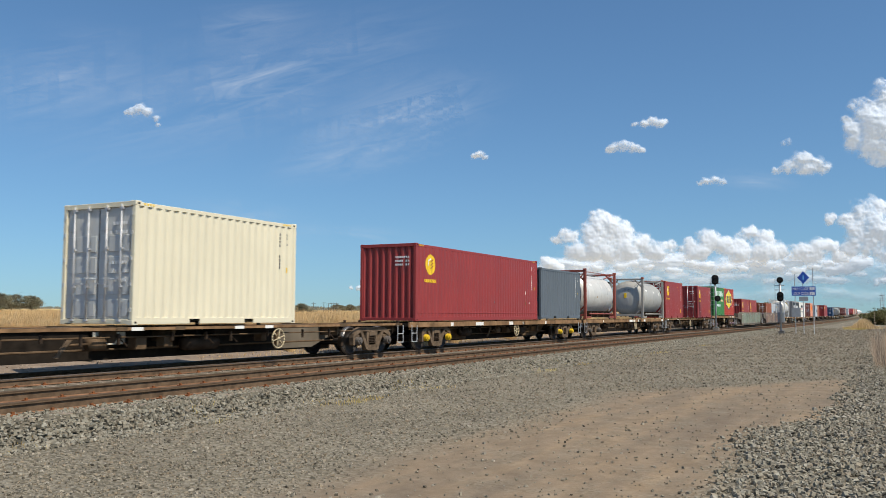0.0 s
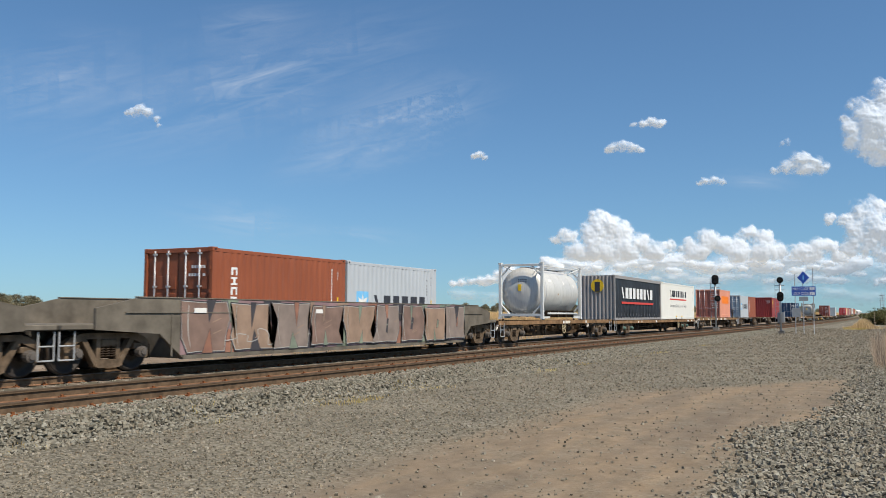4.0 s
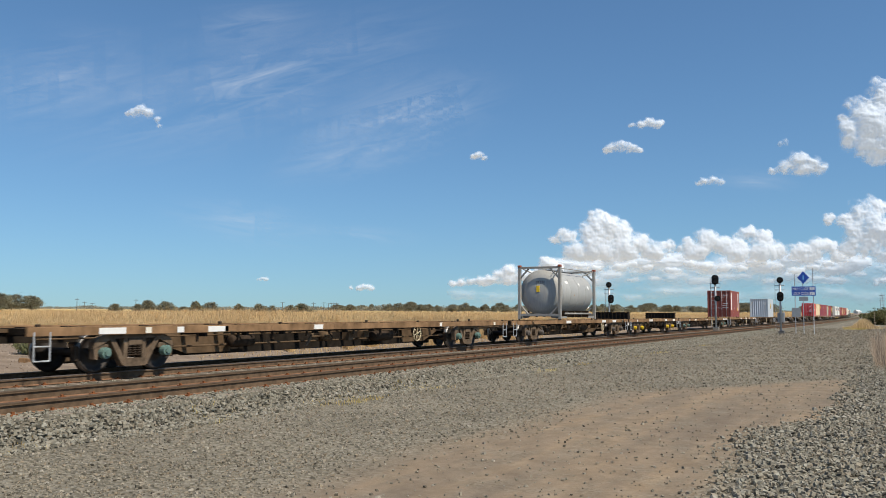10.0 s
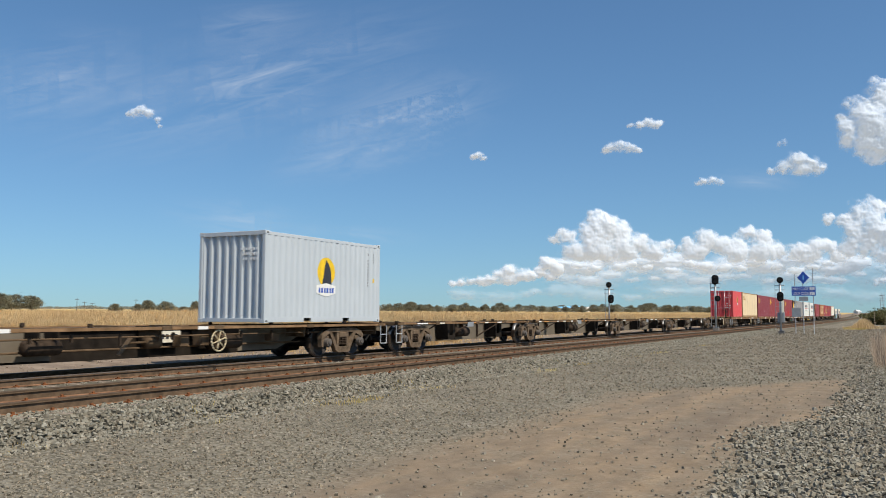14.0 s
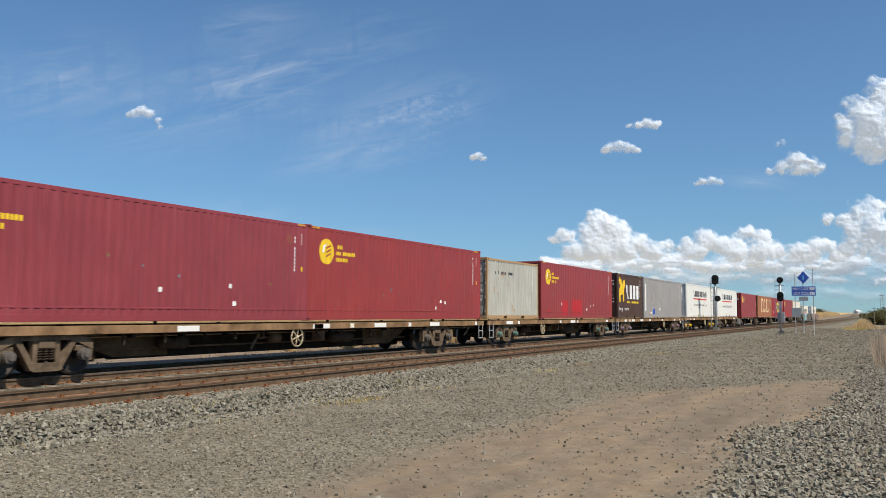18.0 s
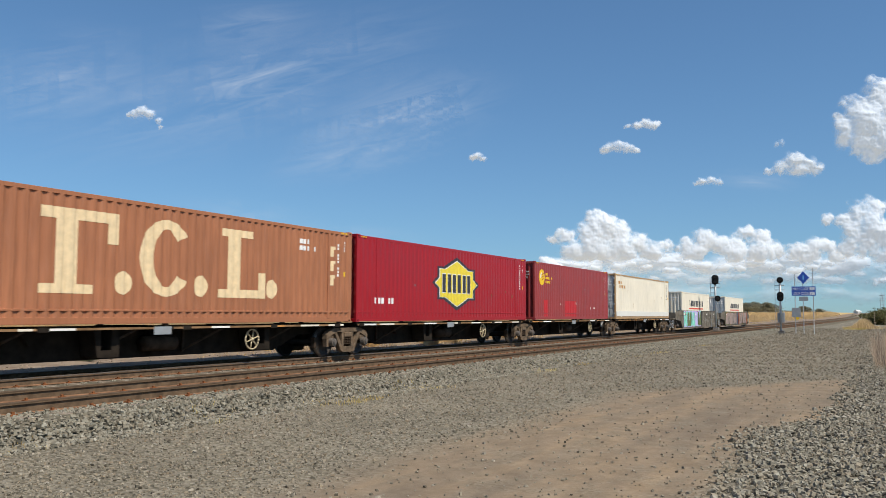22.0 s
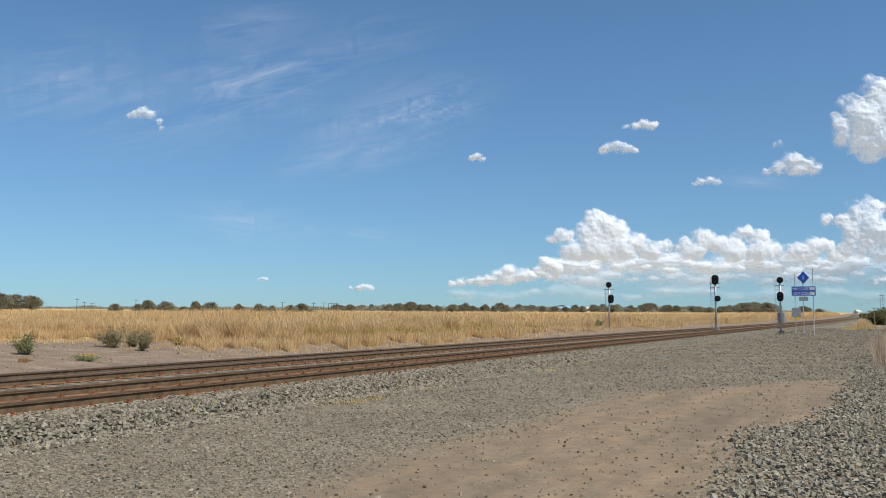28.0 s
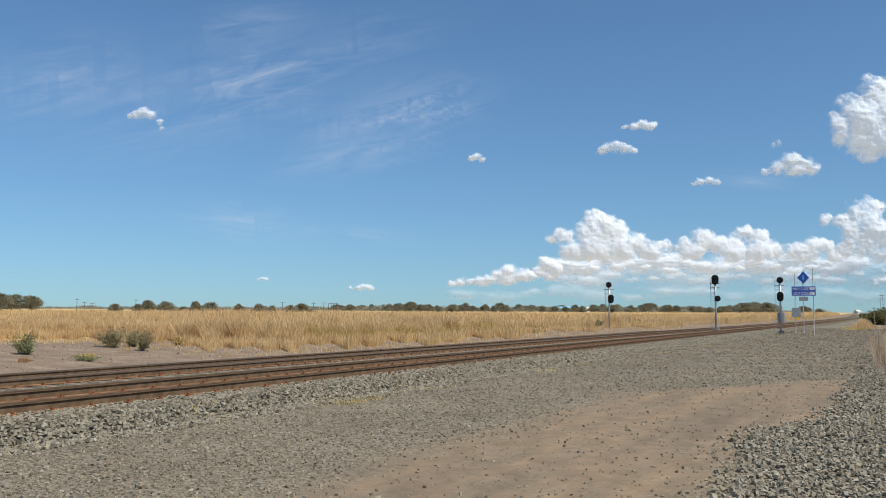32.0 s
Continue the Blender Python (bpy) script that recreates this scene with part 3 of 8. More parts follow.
    if door:
        for k, (ya, yb) in enumerate(((0.12, W_C / 2 - 0.006), (W_C / 2 + 0.006, W_C - 0.12))):
            bm = bmesh.new()
            box(bm, 0.045, 0.075, ya, yb, 0.14, H - 0.135)
            z = 0.20
            while z + 0.42 < H - 0.13:
                step = (H - 0.36) / 5
                for u0, u1 in ((0.07, 0.24), (0.32, 0.68), (0.76, 0.94)):
                    if z > H - 1.0 and u0 < 0.5:
                        continue
                    box(bm, 0.027, 0.046, ya + (yb - ya) * u0, ya + (yb - ya) * u1, z, z + step * 0.76, 0.007)
                z += step
            leaf = add("door_leaf", bm, dm, "steel door leaf with pressed panels")
            for u in (0.28, 0.72):
                y = ya + (yb - ya) * u
                rod = add("locking_rod", one_cyl((-0.022, y, 0.07), (-0.022, y, H - 0.07), 0.019, 8), M["rod"], "zinc locking rod", True)
                cam_b = bmesh.new()
                for z in (0.10, 0.9, H * 0.62, H - 0.16):
                    box(cam_b, -0.045, 0.02, y - 0.05, y + 0.05, z - 0.025, z + 0.025)
                part("rod_bracket", cam_b, M["rod"], rod)
                hz = 0.95 + (0.1 if u < 0.5 else 0.0)
                part("handle", one_box(-0.05, -0.03, y, y + (0.36 if k == 0 else -0.36), hz, hz + 0.03), M["rod"], rod)
            hb = bmesh.new()
            for z in (0.3, 0.9, 1.5, 2.1, H - 0.35):
                yy = 0.06 if k == 0 else W_C - 0.10
                box(hb, -0.012, 0.03, yy, yy + 0.06, z, z + 0.10)
            add("hinge", hb, dm)
            gk = one_box(0.038, 0.05, ya - 0.004, ya + 0.012, 0.14, H - 0.135)
            add("door_gasket", gk, M["black"])
        marks = bmesh.new()
        for row in range(5):
            for i in range(6):
                if rng.random() < 0.75:
                    y = 0.26 + i * 0.10
                    z = H - 0.55 - row * 0.21 - (0.5 if row > 1 else 0)
                    box(marks, 0.008, 0.013, y, y + 0.07, z, z + 0.075)
        add("marking_bar", marks, M["white_letter"], "small white door markings drawn as bars")
    else:
        e = corrugated(0.11, W_C - 0.11, 0.13, H - 0.12, 0.285, 0.072)
        for v in e.verts:
            v.co = Vector((0.02 + v.co.y, v.co.x, v.co.z))
        bmesh.ops.reverse_faces(e, faces=e.faces[:])
        add("end_panel", e, dm, "corrugated steel end wall")
        marks = bmesh.new()
        for row in range(3):
            for i in range(7):
                if rng.random() < 0.8:
                    y = 0.3 + i * 0.09
                    box(marks, 0.010, 0.016, y, y + 0.06, H - 0.55 - row * 0.14, H - 0.48 - row * 0.14)
        add("marking_bar", marks, M["white_letter"])
    e = corrugated(0.11, W_C - 0.11, 0.13, H - 0.12, 0.285, 0.072)
    for v in e.verts:
        v.co = Vector((L - 0.02 - v.co.y, v.co.x, v.co.z))
    add("end_panel", e, dm)
    add("end_sill", one_box(L - 0.10, L, 0.16, W_C - 0.16, 0.02, 0.13), fm)
    add("end_header", one_box(L - 0.10, L, 0.16, W_C - 0.16, H - 0.13, H - 0.01), fm)
    # art on the camera's side, then the small code columns
    before = set(ob.children)
    if art:
        art(ob, L, H, rng)
    for c in ob.children:
        if c not in before:
            c.matrix_basis = mv @ c.matrix_basis
    cols = id_bars(L - 0.78, H - 0.33, 11, 0.05, 0.075, 0.03, rng) + id_bars(L - 0.45, H - 0.33, 4, 0.04, 0.06, 0.03, rng)
    light = art_tone.get(mat.name, "white_letter")
    add("code_bar", wrap(cols, lift=0.005, pitch=pitch), M[light], "small code drawn as bars")
    add("hazard_tag", wrap([rect(L - 0.46, L - 0.36, H * 0.5, H * 0.5 + 0.14)], lift=0.006), M["yellow_paint"], "small yellow tag")
    hz = bmesh.new()
    for i in range(4):
        for x0 in (0.25, L - 0.60):
            box(hz, x0 + i * 0.09, x0 + i * 0.09 + 0.045, -0.004, 0.0, H - 0.095, H - 0.045)
    if H > 2.7:
        add("height_stripe", hz, M["yellow_paint"], "yellow and black height marking")
    MOVING.append((ob, s + h, zb - Z_MAIN, 0.0))
    return ob


SHALLOW = ("maroon_steel", "deep_maroon_steel", "brick_red_steel", "faded_red_steel", "light_grey_steel", "pale_grey_steel", "rust_orange_steel", "bright_red_steel")
LEDGED = ("maroon_steel", "deep_maroon_steel", "brick_red_steel", "signal_red_steel", "salmon_steel", "bright_red_steel", "tan_orange_steel")
art_tone = {"cream_steel": "dark_letter", "ivory_steel": "dark_letter", "white_steel": "dark_letter", "light_grey_steel": "grey_letter", "pale_grey_steel": "grey_letter", "salmon_steel": "grey_letter", "cream_wall": "grey_letter"}
M["cream"] = paint("cream_steel", (0.72, 0.65, 0.48), 0.45, 0.12, rust_at=0.80, streak=0.06)
M["door_grey"] = paint("grey_door_steel", (0.56, 0.56, 0.54), 0.5, 0.2, rust_at=0.76)
M["maroon"] = paint("maroon_steel", (0.300, 0.042, 0.040), 0.42, 0.3, rust_at=0.75, streak=0.2)
M["maroon_dark"] = paint("deep_maroon_steel", (0.265, 0.046, 0.055), 0.45, 0.3, rust_at=0.75, streak=0.2)
M["brick"] = paint("brick_red_steel", (0.27, 0.070, 0.050), 0.5, 0.3, rust_at=0.73, streak=0.2)
M["rust_orange"] = paint("rust_orange_steel", (0.30, 0.085, 0.038), 0.5, 0.3, rust_at=0.74, streak=0.2)
M["slate"] = paint("slate_blue_steel", (0.115, 0.135, 0.155), 0.45, 0.2, rust_at=0.77, streak=0.15)
M["green"] = paint("green_steel", (0.055, 0.20, 0.065), 0.45, 0.3, rust_at=0.77, streak=0.15)
M["linfox_red"] = paint("signal_red_steel", (0.40, 0.050, 0.034), 0.5, 0.35, rust_at=0.77, streak=0.15)
M["fresh_red"] = paint("bright_red_steel", (0.33, 0.010, 0.016), 0.35, 0.15, rust_at=0.82, streak=0.08)
M["navy"] = paint("navy_blue_steel", (0.025, 0.060, 0.13), 0.45, 0.3, rust_at=0.72, streak=0.2)
M["salmon"] = paint("salmon_steel", (0.70, 0.295, 0.195), 0.5, 0.3, rust=(0.16, 0.09, 0.06), rust_at=0.68, streak=0.25)
M["salmon_end"] = paint("salmon_end_steel", (0.42, 0.15, 0.11), 0.5, 0.3, rust_at=0.68, streak=0.25)
M["maersk"] = paint("light_grey_steel", (0.47, 0.49, 0.51), 0.4, 0.12, rust_at=0.82, streak=0.06)
M["maersk_end"] = paint("blue_grey_steel", (0.27, 0.34, 0.42), 0.45, 0.2, rust_at=0.76)
M["pale_grey"] = paint("pale_grey_steel", (0.50, 0.53, 0.55), 0.4, 0.12, rust_at=0.82, streak=0.06)
M["white_steel"] = paint("white_steel", (0.74, 0.715, 0.655), 0.4, 0.12, rust_at=0.80, streak=0.08)
M["ivory"] = paint("ivory_steel", (0.76, 0.69, 0.565), 0.5, 0.2, rust=(0.30, 0.17, 0.08), rust_at=0.74, streak=0.15)
M["ivory_rail"] = paint("rusty_cream_steel", (0.42, 0.26, 0.13), 0.6, 0.3, rust_at=0.62)
M["hot_pink"] = paint("faded_red_steel", (0.70, 0.085, 0.085), 0.42, 0.15, rust_at=0.83, streak=0.06)
M["sand"] = paint("sand_steel", (0.78, 0.61, 0.385), 0.5, 0.2, rust=(0.25, 0.12, 0.05), rust_at=0.72, streak=0.25)
M["stained_white"] = paint("stained_white_steel", (0.46, 0.44, 0.38), 0.5, 0.3, rust=(0.22, 0.13, 0.07), rust_at=0.62, streak=0.35)
M["choc"] = paint("chocolate_steel", (0.082, 0.045, 0.032), 0.5, 0.25, rust_at=0.8, streak=0.1)
M["zinc"] = paint("zinc_grey_steel", (0.33, 0.305, 0.29), 0.5, 0.25, rust=(0.2, 0.16, 0.13), rust_at=0.70, streak=0.3)
M["fcl"] = paint("tan_orange_steel", (0.37, 0.145, 0.07), 0.55, 0.3, rust_at=0.74, streak=0.3)
M["curtain"] = plain("black_curtain_sheet", (0.020, 0.021, 0.025), 0.55, var=0.4, scale=1.5, bump=0.5)
M["steel_shell"] = paint("satin_tank_shell", (0.64, 0.62, 0.58), 0.42, 0.3, rust=(0.30, 0.25, 0.2), rust_at=0.72, streak=0.25, metal=0.1)
M["grey_shell"] = paint("grey_tank_shell", (0.40, 0.39, 0.365), 0.5, 0.25, rust=(0.24, 0.21, 0.17), rust_at=0.74, streak=0.2)
M["red_frame"] = paint("red_frame_steel", (0.26, 0.065, 0.045), 0.5, 0.3)
M["grey_frame"] = paint("grey_frame_steel", (0.31, 0.29, 0.26), 0.55, 0.4, rust_at=0.66)
M["white_frame"] = paint("white_frame_steel", (0.66, 0.66, 0.64), 0.5, 0.15, rust_at=0.78)


# ---- what is painted on the sides ----
def art_round_under(ob, L, H, rng):
    logo_shell(ob, 1.13 if L > 9 else 0.92, 2.14, 0.39, "under", M["maroon"], rng)
    if L < 9:
        part("emblem", wrap([disc(4.43, 2.37, 0.17, 0.17)]), M["yellow_paint"], ob)
        part("emblem_stroke", wrap([disc(4.43, 2.37, 0.14, 0.14)], lift=0.007), M["maroon"], ob)
        part("hazard_tag", wrap([rect(L - 0.86, L - 0.58, 0.42, 0.72)], lift=0.005), M["yellow_paint"], ob, "yellow data label")
    scuffs(ob, L, H, rng, 4)


def scuffs(ob, L, H, rng, n):
    for _ in range(n):
        x, z = rng.uniform(0.5, L - 0.5), rng.uniform(0.3, H * 0.6)
        r = rng.uniform(0.03, 0.07)
        part("scuff", wrap([disc(x, z, r, r * rng.uniform(0.6, 1.6), 7)]), M[rng.choice(("white_paint", "grey_letter", "wagon_tan"))], ob)


def art_round_beside(patch=()):
    def art(ob, L, H, rng):
        logo_shell(ob, 0.97, 2.13, 0.40, "beside", M["maroon"], rng)
        for a, b2, c, d in patch:
            part("paint_patch", wrap([rect(a, b2, c, d)]), M["red_patch"], ob, "fresh red repair paint")
        for _ in range(3):
            x, z = rng.uniform(L * .45, L * .8), rng.uniform(0.35, 0.9)
            part("sticker", wrap([rect(x, x + 0.13, z, z + 0.12)], lift=0.008), M["white_paint"], ob)
        part("emblem", wrap([disc(L - 1.0, 2.37, 0.14, 0.14)]), M["brick"], ob)
        scuffs(ob, L, H, rng, 5)
    return art


def art_north(slogan=True, dz=0.0):
    def art(ob, L, H, rng):
        a, w = 3.0, 6.1
        big_letters(ob, a, 1.80 + dz, w, 0.51, 9, M["dark_letter"])
        part("underline", wrap([rect(a, a + w, 1.55 + dz, 1.66 + dz)], lift=0.005), M["red_stripe"], ob, "red underline")
        if slogan:
            words("Australia's Global Logistics People", 0.36, a, 0.98, M["grey_letter"], "slogan", ob, "grey slogan lettering", span=w)
            for x in (L / 2 - 1.2, L / 2 + 0.85):
                part("pocket_tag", wrap([rect(x, x + 0.4, 0.20, 0.28)]), M["yellow_paint"], ob, "yellow pocket marking")
                part("fork_pocket", one_box(x, x + 0.36, -0.004, 0.03, 0.03, 0.14), M["black"], ob)
            part("hazard_tag", wrap([rect(L - 0.55, L - 0.3, 0.75, 0.98)], lift=0.006), M["yellow_paint"], ob)
        scuffs(ob, L, H, rng, 3)
    return art


def art_linfox(ob, L, H, rng):
    small = L < 9
    cx, cz = (2.83, 1.72) if small else (7.3, 1.48)
    w, h2 = (4.35, 2.15) if small else (4.0, 2.0)
    part("emblem_edge", wrap([star(cx, cz, w * 1.05, h2 * 1.07)], lift=0.003), M["dark_letter"], ob, "dark outline")
    part("emblem_line", wrap([star(cx, cz, w * 0.945, h2 * 0.935)], lift=0.009), M["white_paint"], ob, "thin white line")
    part("emblem", wrap([star(cx, cz, w * 0.92, h2 * 0.90)], lift=0.015), M["lemon_paint"], ob, "yellow pointed emblem")
    n, span, hh = 6, w * 0.66, h2 * 0.36
    for i in range(n):
        x = cx - span / 2 + i * span / n
        s = span / n
        z0, z1 = cz - hh / 2, cz + hh / 2
        blk = [rect(x + s * .10, x + s * .72, z0, z1)]
        part("letter_edge", wrap([rect(x + s * .05, x + s * .77, z0 - 0.03, z1 + 0.03)], lift=0.020), M["white_paint"], ob)
        part("letter", wrap(blk, lift=0.025), M["dark_letter"], ob)
    scuffs(ob, L, H, rng, 4)
    if not small:
        part("lettering_bar", wrap(id_bars(1.1, 0.62, 6, 0.16, 0.2, 0.06, rng, False)), M["white_letter"], ob)


def art_green(ob, L, H, rng):
    big_letters(ob, 0.38, 1.97, 4.95, 0.52, 8, M["green_letter"], label="pale letter drawn as a plain block")
    part("lettering_bar", wrap(id_bars(0.5, 1.45, 16, 0.20, 0.2, 0.09, rng, False)), M["cream_letter"], ob, "cream lettering drawn as bars")
    part("lettering_bar", wrap(id_bars(0.9, 0.92, 11, 0.2, 0.24, 0.1, rng, False)), M["green_letter"], ob)


def art_maersk(ob, L, H, rng):
    part("emblem", wrap([rect(0.53, 1.27, 0.92, 1.71)]), M["sky_blue"], ob, "light blue square emblem")
    pts = []
    for i in range(14):
        r = 0.34 if i % 2 == 0 else 0.13
        a = math.pi / 2 + math.pi * i / 7
        pts.append((0.90 + r * math.cos(a), 1.315 + r * math.sin(a)))
    part("star", wrap([pts], lift=0.008), M["white_paint"], ob, "white seven-pointed star")
    big_letters(ob, 1.60, 1.06, 3.75, 0.54, 6, M["dark_letter"])


def art_triton(ob, L, H, rng):
    for i in range(6):
        z = 2.19 - i * 0.26
        part("letter", wrap([rect(0.72, 0.96, z - 0.05, z), rect(0.80, 0.88, z - 0.20, z), rect(0.72, 0.96, z - 0.21, z - 0.16)] if i % 2 else [rect(0.72, 0.79, z - .21, z), rect(0.89, 0.96, z - .21, z), rect(.72, .96, z - .06, z)]), M["white_letter"], ob)


def art_cma(ob, L, H, rng):
    big_letters(ob, 0.97, 1.03, 2.15, 0.62, 3, M["white_letter"])
    big_letters(ob, 3.30, 1.03, 1.95, 0.62, 3, M["white_letter"])
    for a0 in (1.35, 4.55):
        n = 11
        pts = [(2.95 + 1.75 * math.cos(a0 + 0.1 * i), 1.33 + 1.0 * math.sin(a0 + .1 * i)) for i in range(n)]
        pts += [(2.95 + 1.65 * math.cos(a0 + 0.1 * i), 1.33 + (0.98 - 0.012 * i * (n - 1 - i)) * math.sin(a0 + .1 * i)) for i in range(n - 1, -1, -1)]
        part("arc", wrap([pts]), M["white_letter"], ob, "white curved stroke")


def art_stripes(ob, L, H, rng):
    for x in (0.45, 4.94):
        part("white_panel", wrap([rect(x, x + 0.51, 0.75, 2.65)], lift=0.005), M["white_paint"], ob, "tall white painted-out panel")
    part("hazard_tag", wrap([rect(4.55, 4.90, 0.68, 1.05)], lift=0.005), M["yellow_paint"], ob, "yellow data label")
    scuffs(ob, L, H, rng, 5)


def art_crest(k=1.0, cx=2.93, cz=1.72):
    def art(ob, L, H, rng):
        part("emblem", wrap([disc(cx, cz, 0.46 * k, 0.45 * k)]), M["yellow_paint"], ob, "yellow oval emblem")
        part("emblem_figure", wrap([[(cx - .22 * k, cz - .45 * k), (cx + .30 * k, cz - .45 * k), (cx + .26 * k, cz), (cx + .12 * k, cz + .25 * k), (cx + .02 * k, cz + .38 * k), (cx - .08 * k, cz + .2 * k)]], lift=0.008), M["dark_letter"], ob, "dark upright shape")
        part("emblem_plate", wrap([[(cx - .5 * k, cz - .66 * k), (cx, cz - .76 * k), (cx + .5 * k, cz - .66 * k), (cx + .5 * k, cz - .42 * k), (cx, cz - .34 * k), (cx - .5 * k, cz - .42 * k)]], lift=0.012), M["white_paint"], ob, "white plate")
        part("lettering_bar", wrap(id_bars(cx - .4 * k, cz - .64 * k, 6, .09 * k, .15 * k, .05 * k, rng, False), lift=0.016), M["blue_sign"], ob)
    return art


M["sand_letter"] = plain("faded_orange_letter", (0.46, 0.24, 0.08), 0.6)


def art_faint(ob, L, H, rng):
    part("lettering_bar", wrap(id_bars(0.6, 2.25, 5, .14, .2, .05, rng, False) + id_bars(.6, 1.98, 9, .14, .2, .05, rng, False)), M["sand_letter"], ob, "faded lettering drawn as bars")
    for _ in range(9):
        x, z = rng.uniform(.6, L - 1), rng.uniform(.3, H * .8)
        part("rust_run", wrap([[(x, z), (x + .03, z + .02), (x + .05, z), (x + .035, z - rng.uniform(.15, .5)), (x + .015, z - .1)]]), M["ivory_rail"], ob)


def art_kent(ob, L, H, rng):
    body = [(0.45, 0.95), (0.75, 0.9), (0.8, 1.35), (1.25, 1.4), (1.3, 0.95), (1.6, 0.95), (1.65, 1.7), (1.9, 2.0), (1.75, 2.35), (1.45, 2.3), (1.3, 1.95), (1.05, 2.3), (0.55, 2.5), (0.35, 2.25), (0.75, 2.0), (0.55, 1.7), (0.4, 1.5)]
    part("emblem", wrap([[(x - .1, z * 1.02 + .1) for x, z in body]]), M["yellow_paint"], ob, "yellow emblem drawn as a plain shape")
    big_letters(ob, 2.0, 1.26, 3.35, 0.92, 4, M["white_letter"])
    part("lettering_bar", wrap(id_bars(2.0, 0.98, 17, .14, .13, .05, rng, False)), M["yellow_paint"], ob)
    words("Storage Container", 0.34, 0.30, 0.50, M["white_letter"], "words", ob, "white lettering", span=2.4)


def art_fcl(ob, L, H, rng):
    z, h = 0.68, 1.82
    x = 3.15
    part("letter", wrap([rect(x, x + 1.35, z, z + .2), rect(x + .4, x + .95, z, z + h), rect(x, x + 2.05, z + h - .24, z + h), rect(x + 1.75, x + 2.05, z + h - .7, z + h)]), M["cream_letter"], ob, "big cream letter drawn as a plain block")
    part("dot", wrap([disc(5.35, z + .27, .24, .27)]), M["cream_letter"], ob)
    cx = 6.65
    turn = np.linspace(0.65, 5.65, 23)
    arc = [[(cx + p * math.cos(q), z + h / 2 + r * math.sin(q)) for p, r, q in ((.85, .93, a), (.85, .93, b2), (.40, .70, b2), (.40, .70, a))] for a, b2 in zip(turn, turn[1:])]
    part("letter", wrap(arc), M["cream_letter"], ob)
    part("dot", wrap([disc(7.82, z + .27, .24, .27)]), M["cream_letter"], ob)
    x2 = 8.47
    part("letter", wrap([rect(x2, x2 + 1.85, z, z + .22), rect(x2 + .35, x2 + .85, z, z + h), rect(x2 + .1, x2 + 1.3, z + h - .2, z + h), rect(x2 + 1.55, x2 + 1.85, z, z + .7)]), M["cream_letter"], ob)
    part("dot", wrap([disc(10.62, z + .27, .23, .27)]), M["cream_letter"], ob)
    for k, zz in enumerate((2.05, 1.6, 1.15)):
        part("letter", wrap([rect(13.45, 13.62, zz, zz + .32), rect(13.62, 13.75, zz + .22, zz + .32)]), M["cream_letter"], ob)
    part("lettering_bar", wrap(id_bars(11.9, 2.35, 3, .12, .14, .05, rng, False) + id_bars(11.9, 2.15, 5, .12, .14, .05, rng, False)), M["white_letter"], ob)


def art_marks(ob, L, H, rng):
    part("lettering_bar", wrap(id_bars(0.84, 2.0, 12, .13, .12, .05, rng, False)), M["dark_letter"], ob, "dark lettering drawn as bars")
    for _ in range(12):
        x, z = rng.uniform(.6, L - 1), rng.uniform(.4, H * .8)
        w = rng.uniform(.02, .06)
        part("rust_run", wrap([[(x, z), (x + w, z + .03), (x + w * 2, z), (x + w * 1.3, z - rng.uniform(.15, .6)), (x + w * .6, z - .1)]]), M["ivory_rail"], ob)


def art_silver(ob, L, H, rng):
    for x, z, w, h2, m in ((2.6, .25, .6, .4, "blue_sign"), (2.7, .9, .35, .06, "teal_cap"), (1.9, .3, .3, .12, "white_paint"), (4.6, .55, .25, .15, "white_paint"), (1.4, .22, .3, .2, "ivory_rail")):
        part("sticker", wrap([rect(x, x + w, z, z + h2)]), M[m], ob)
    part("white_panel", wrap([rect(.35, .75, .5, H - .5)]), M["white_paint"], ob)
    scuffs(ob, L, H, rng, 10)


TANK_H = 2.896
M["orange_corner"] = paint("orange_corner_steel", (0.34, 0.10, 0.05), 0.55, 0.4, rust_at=0.66)


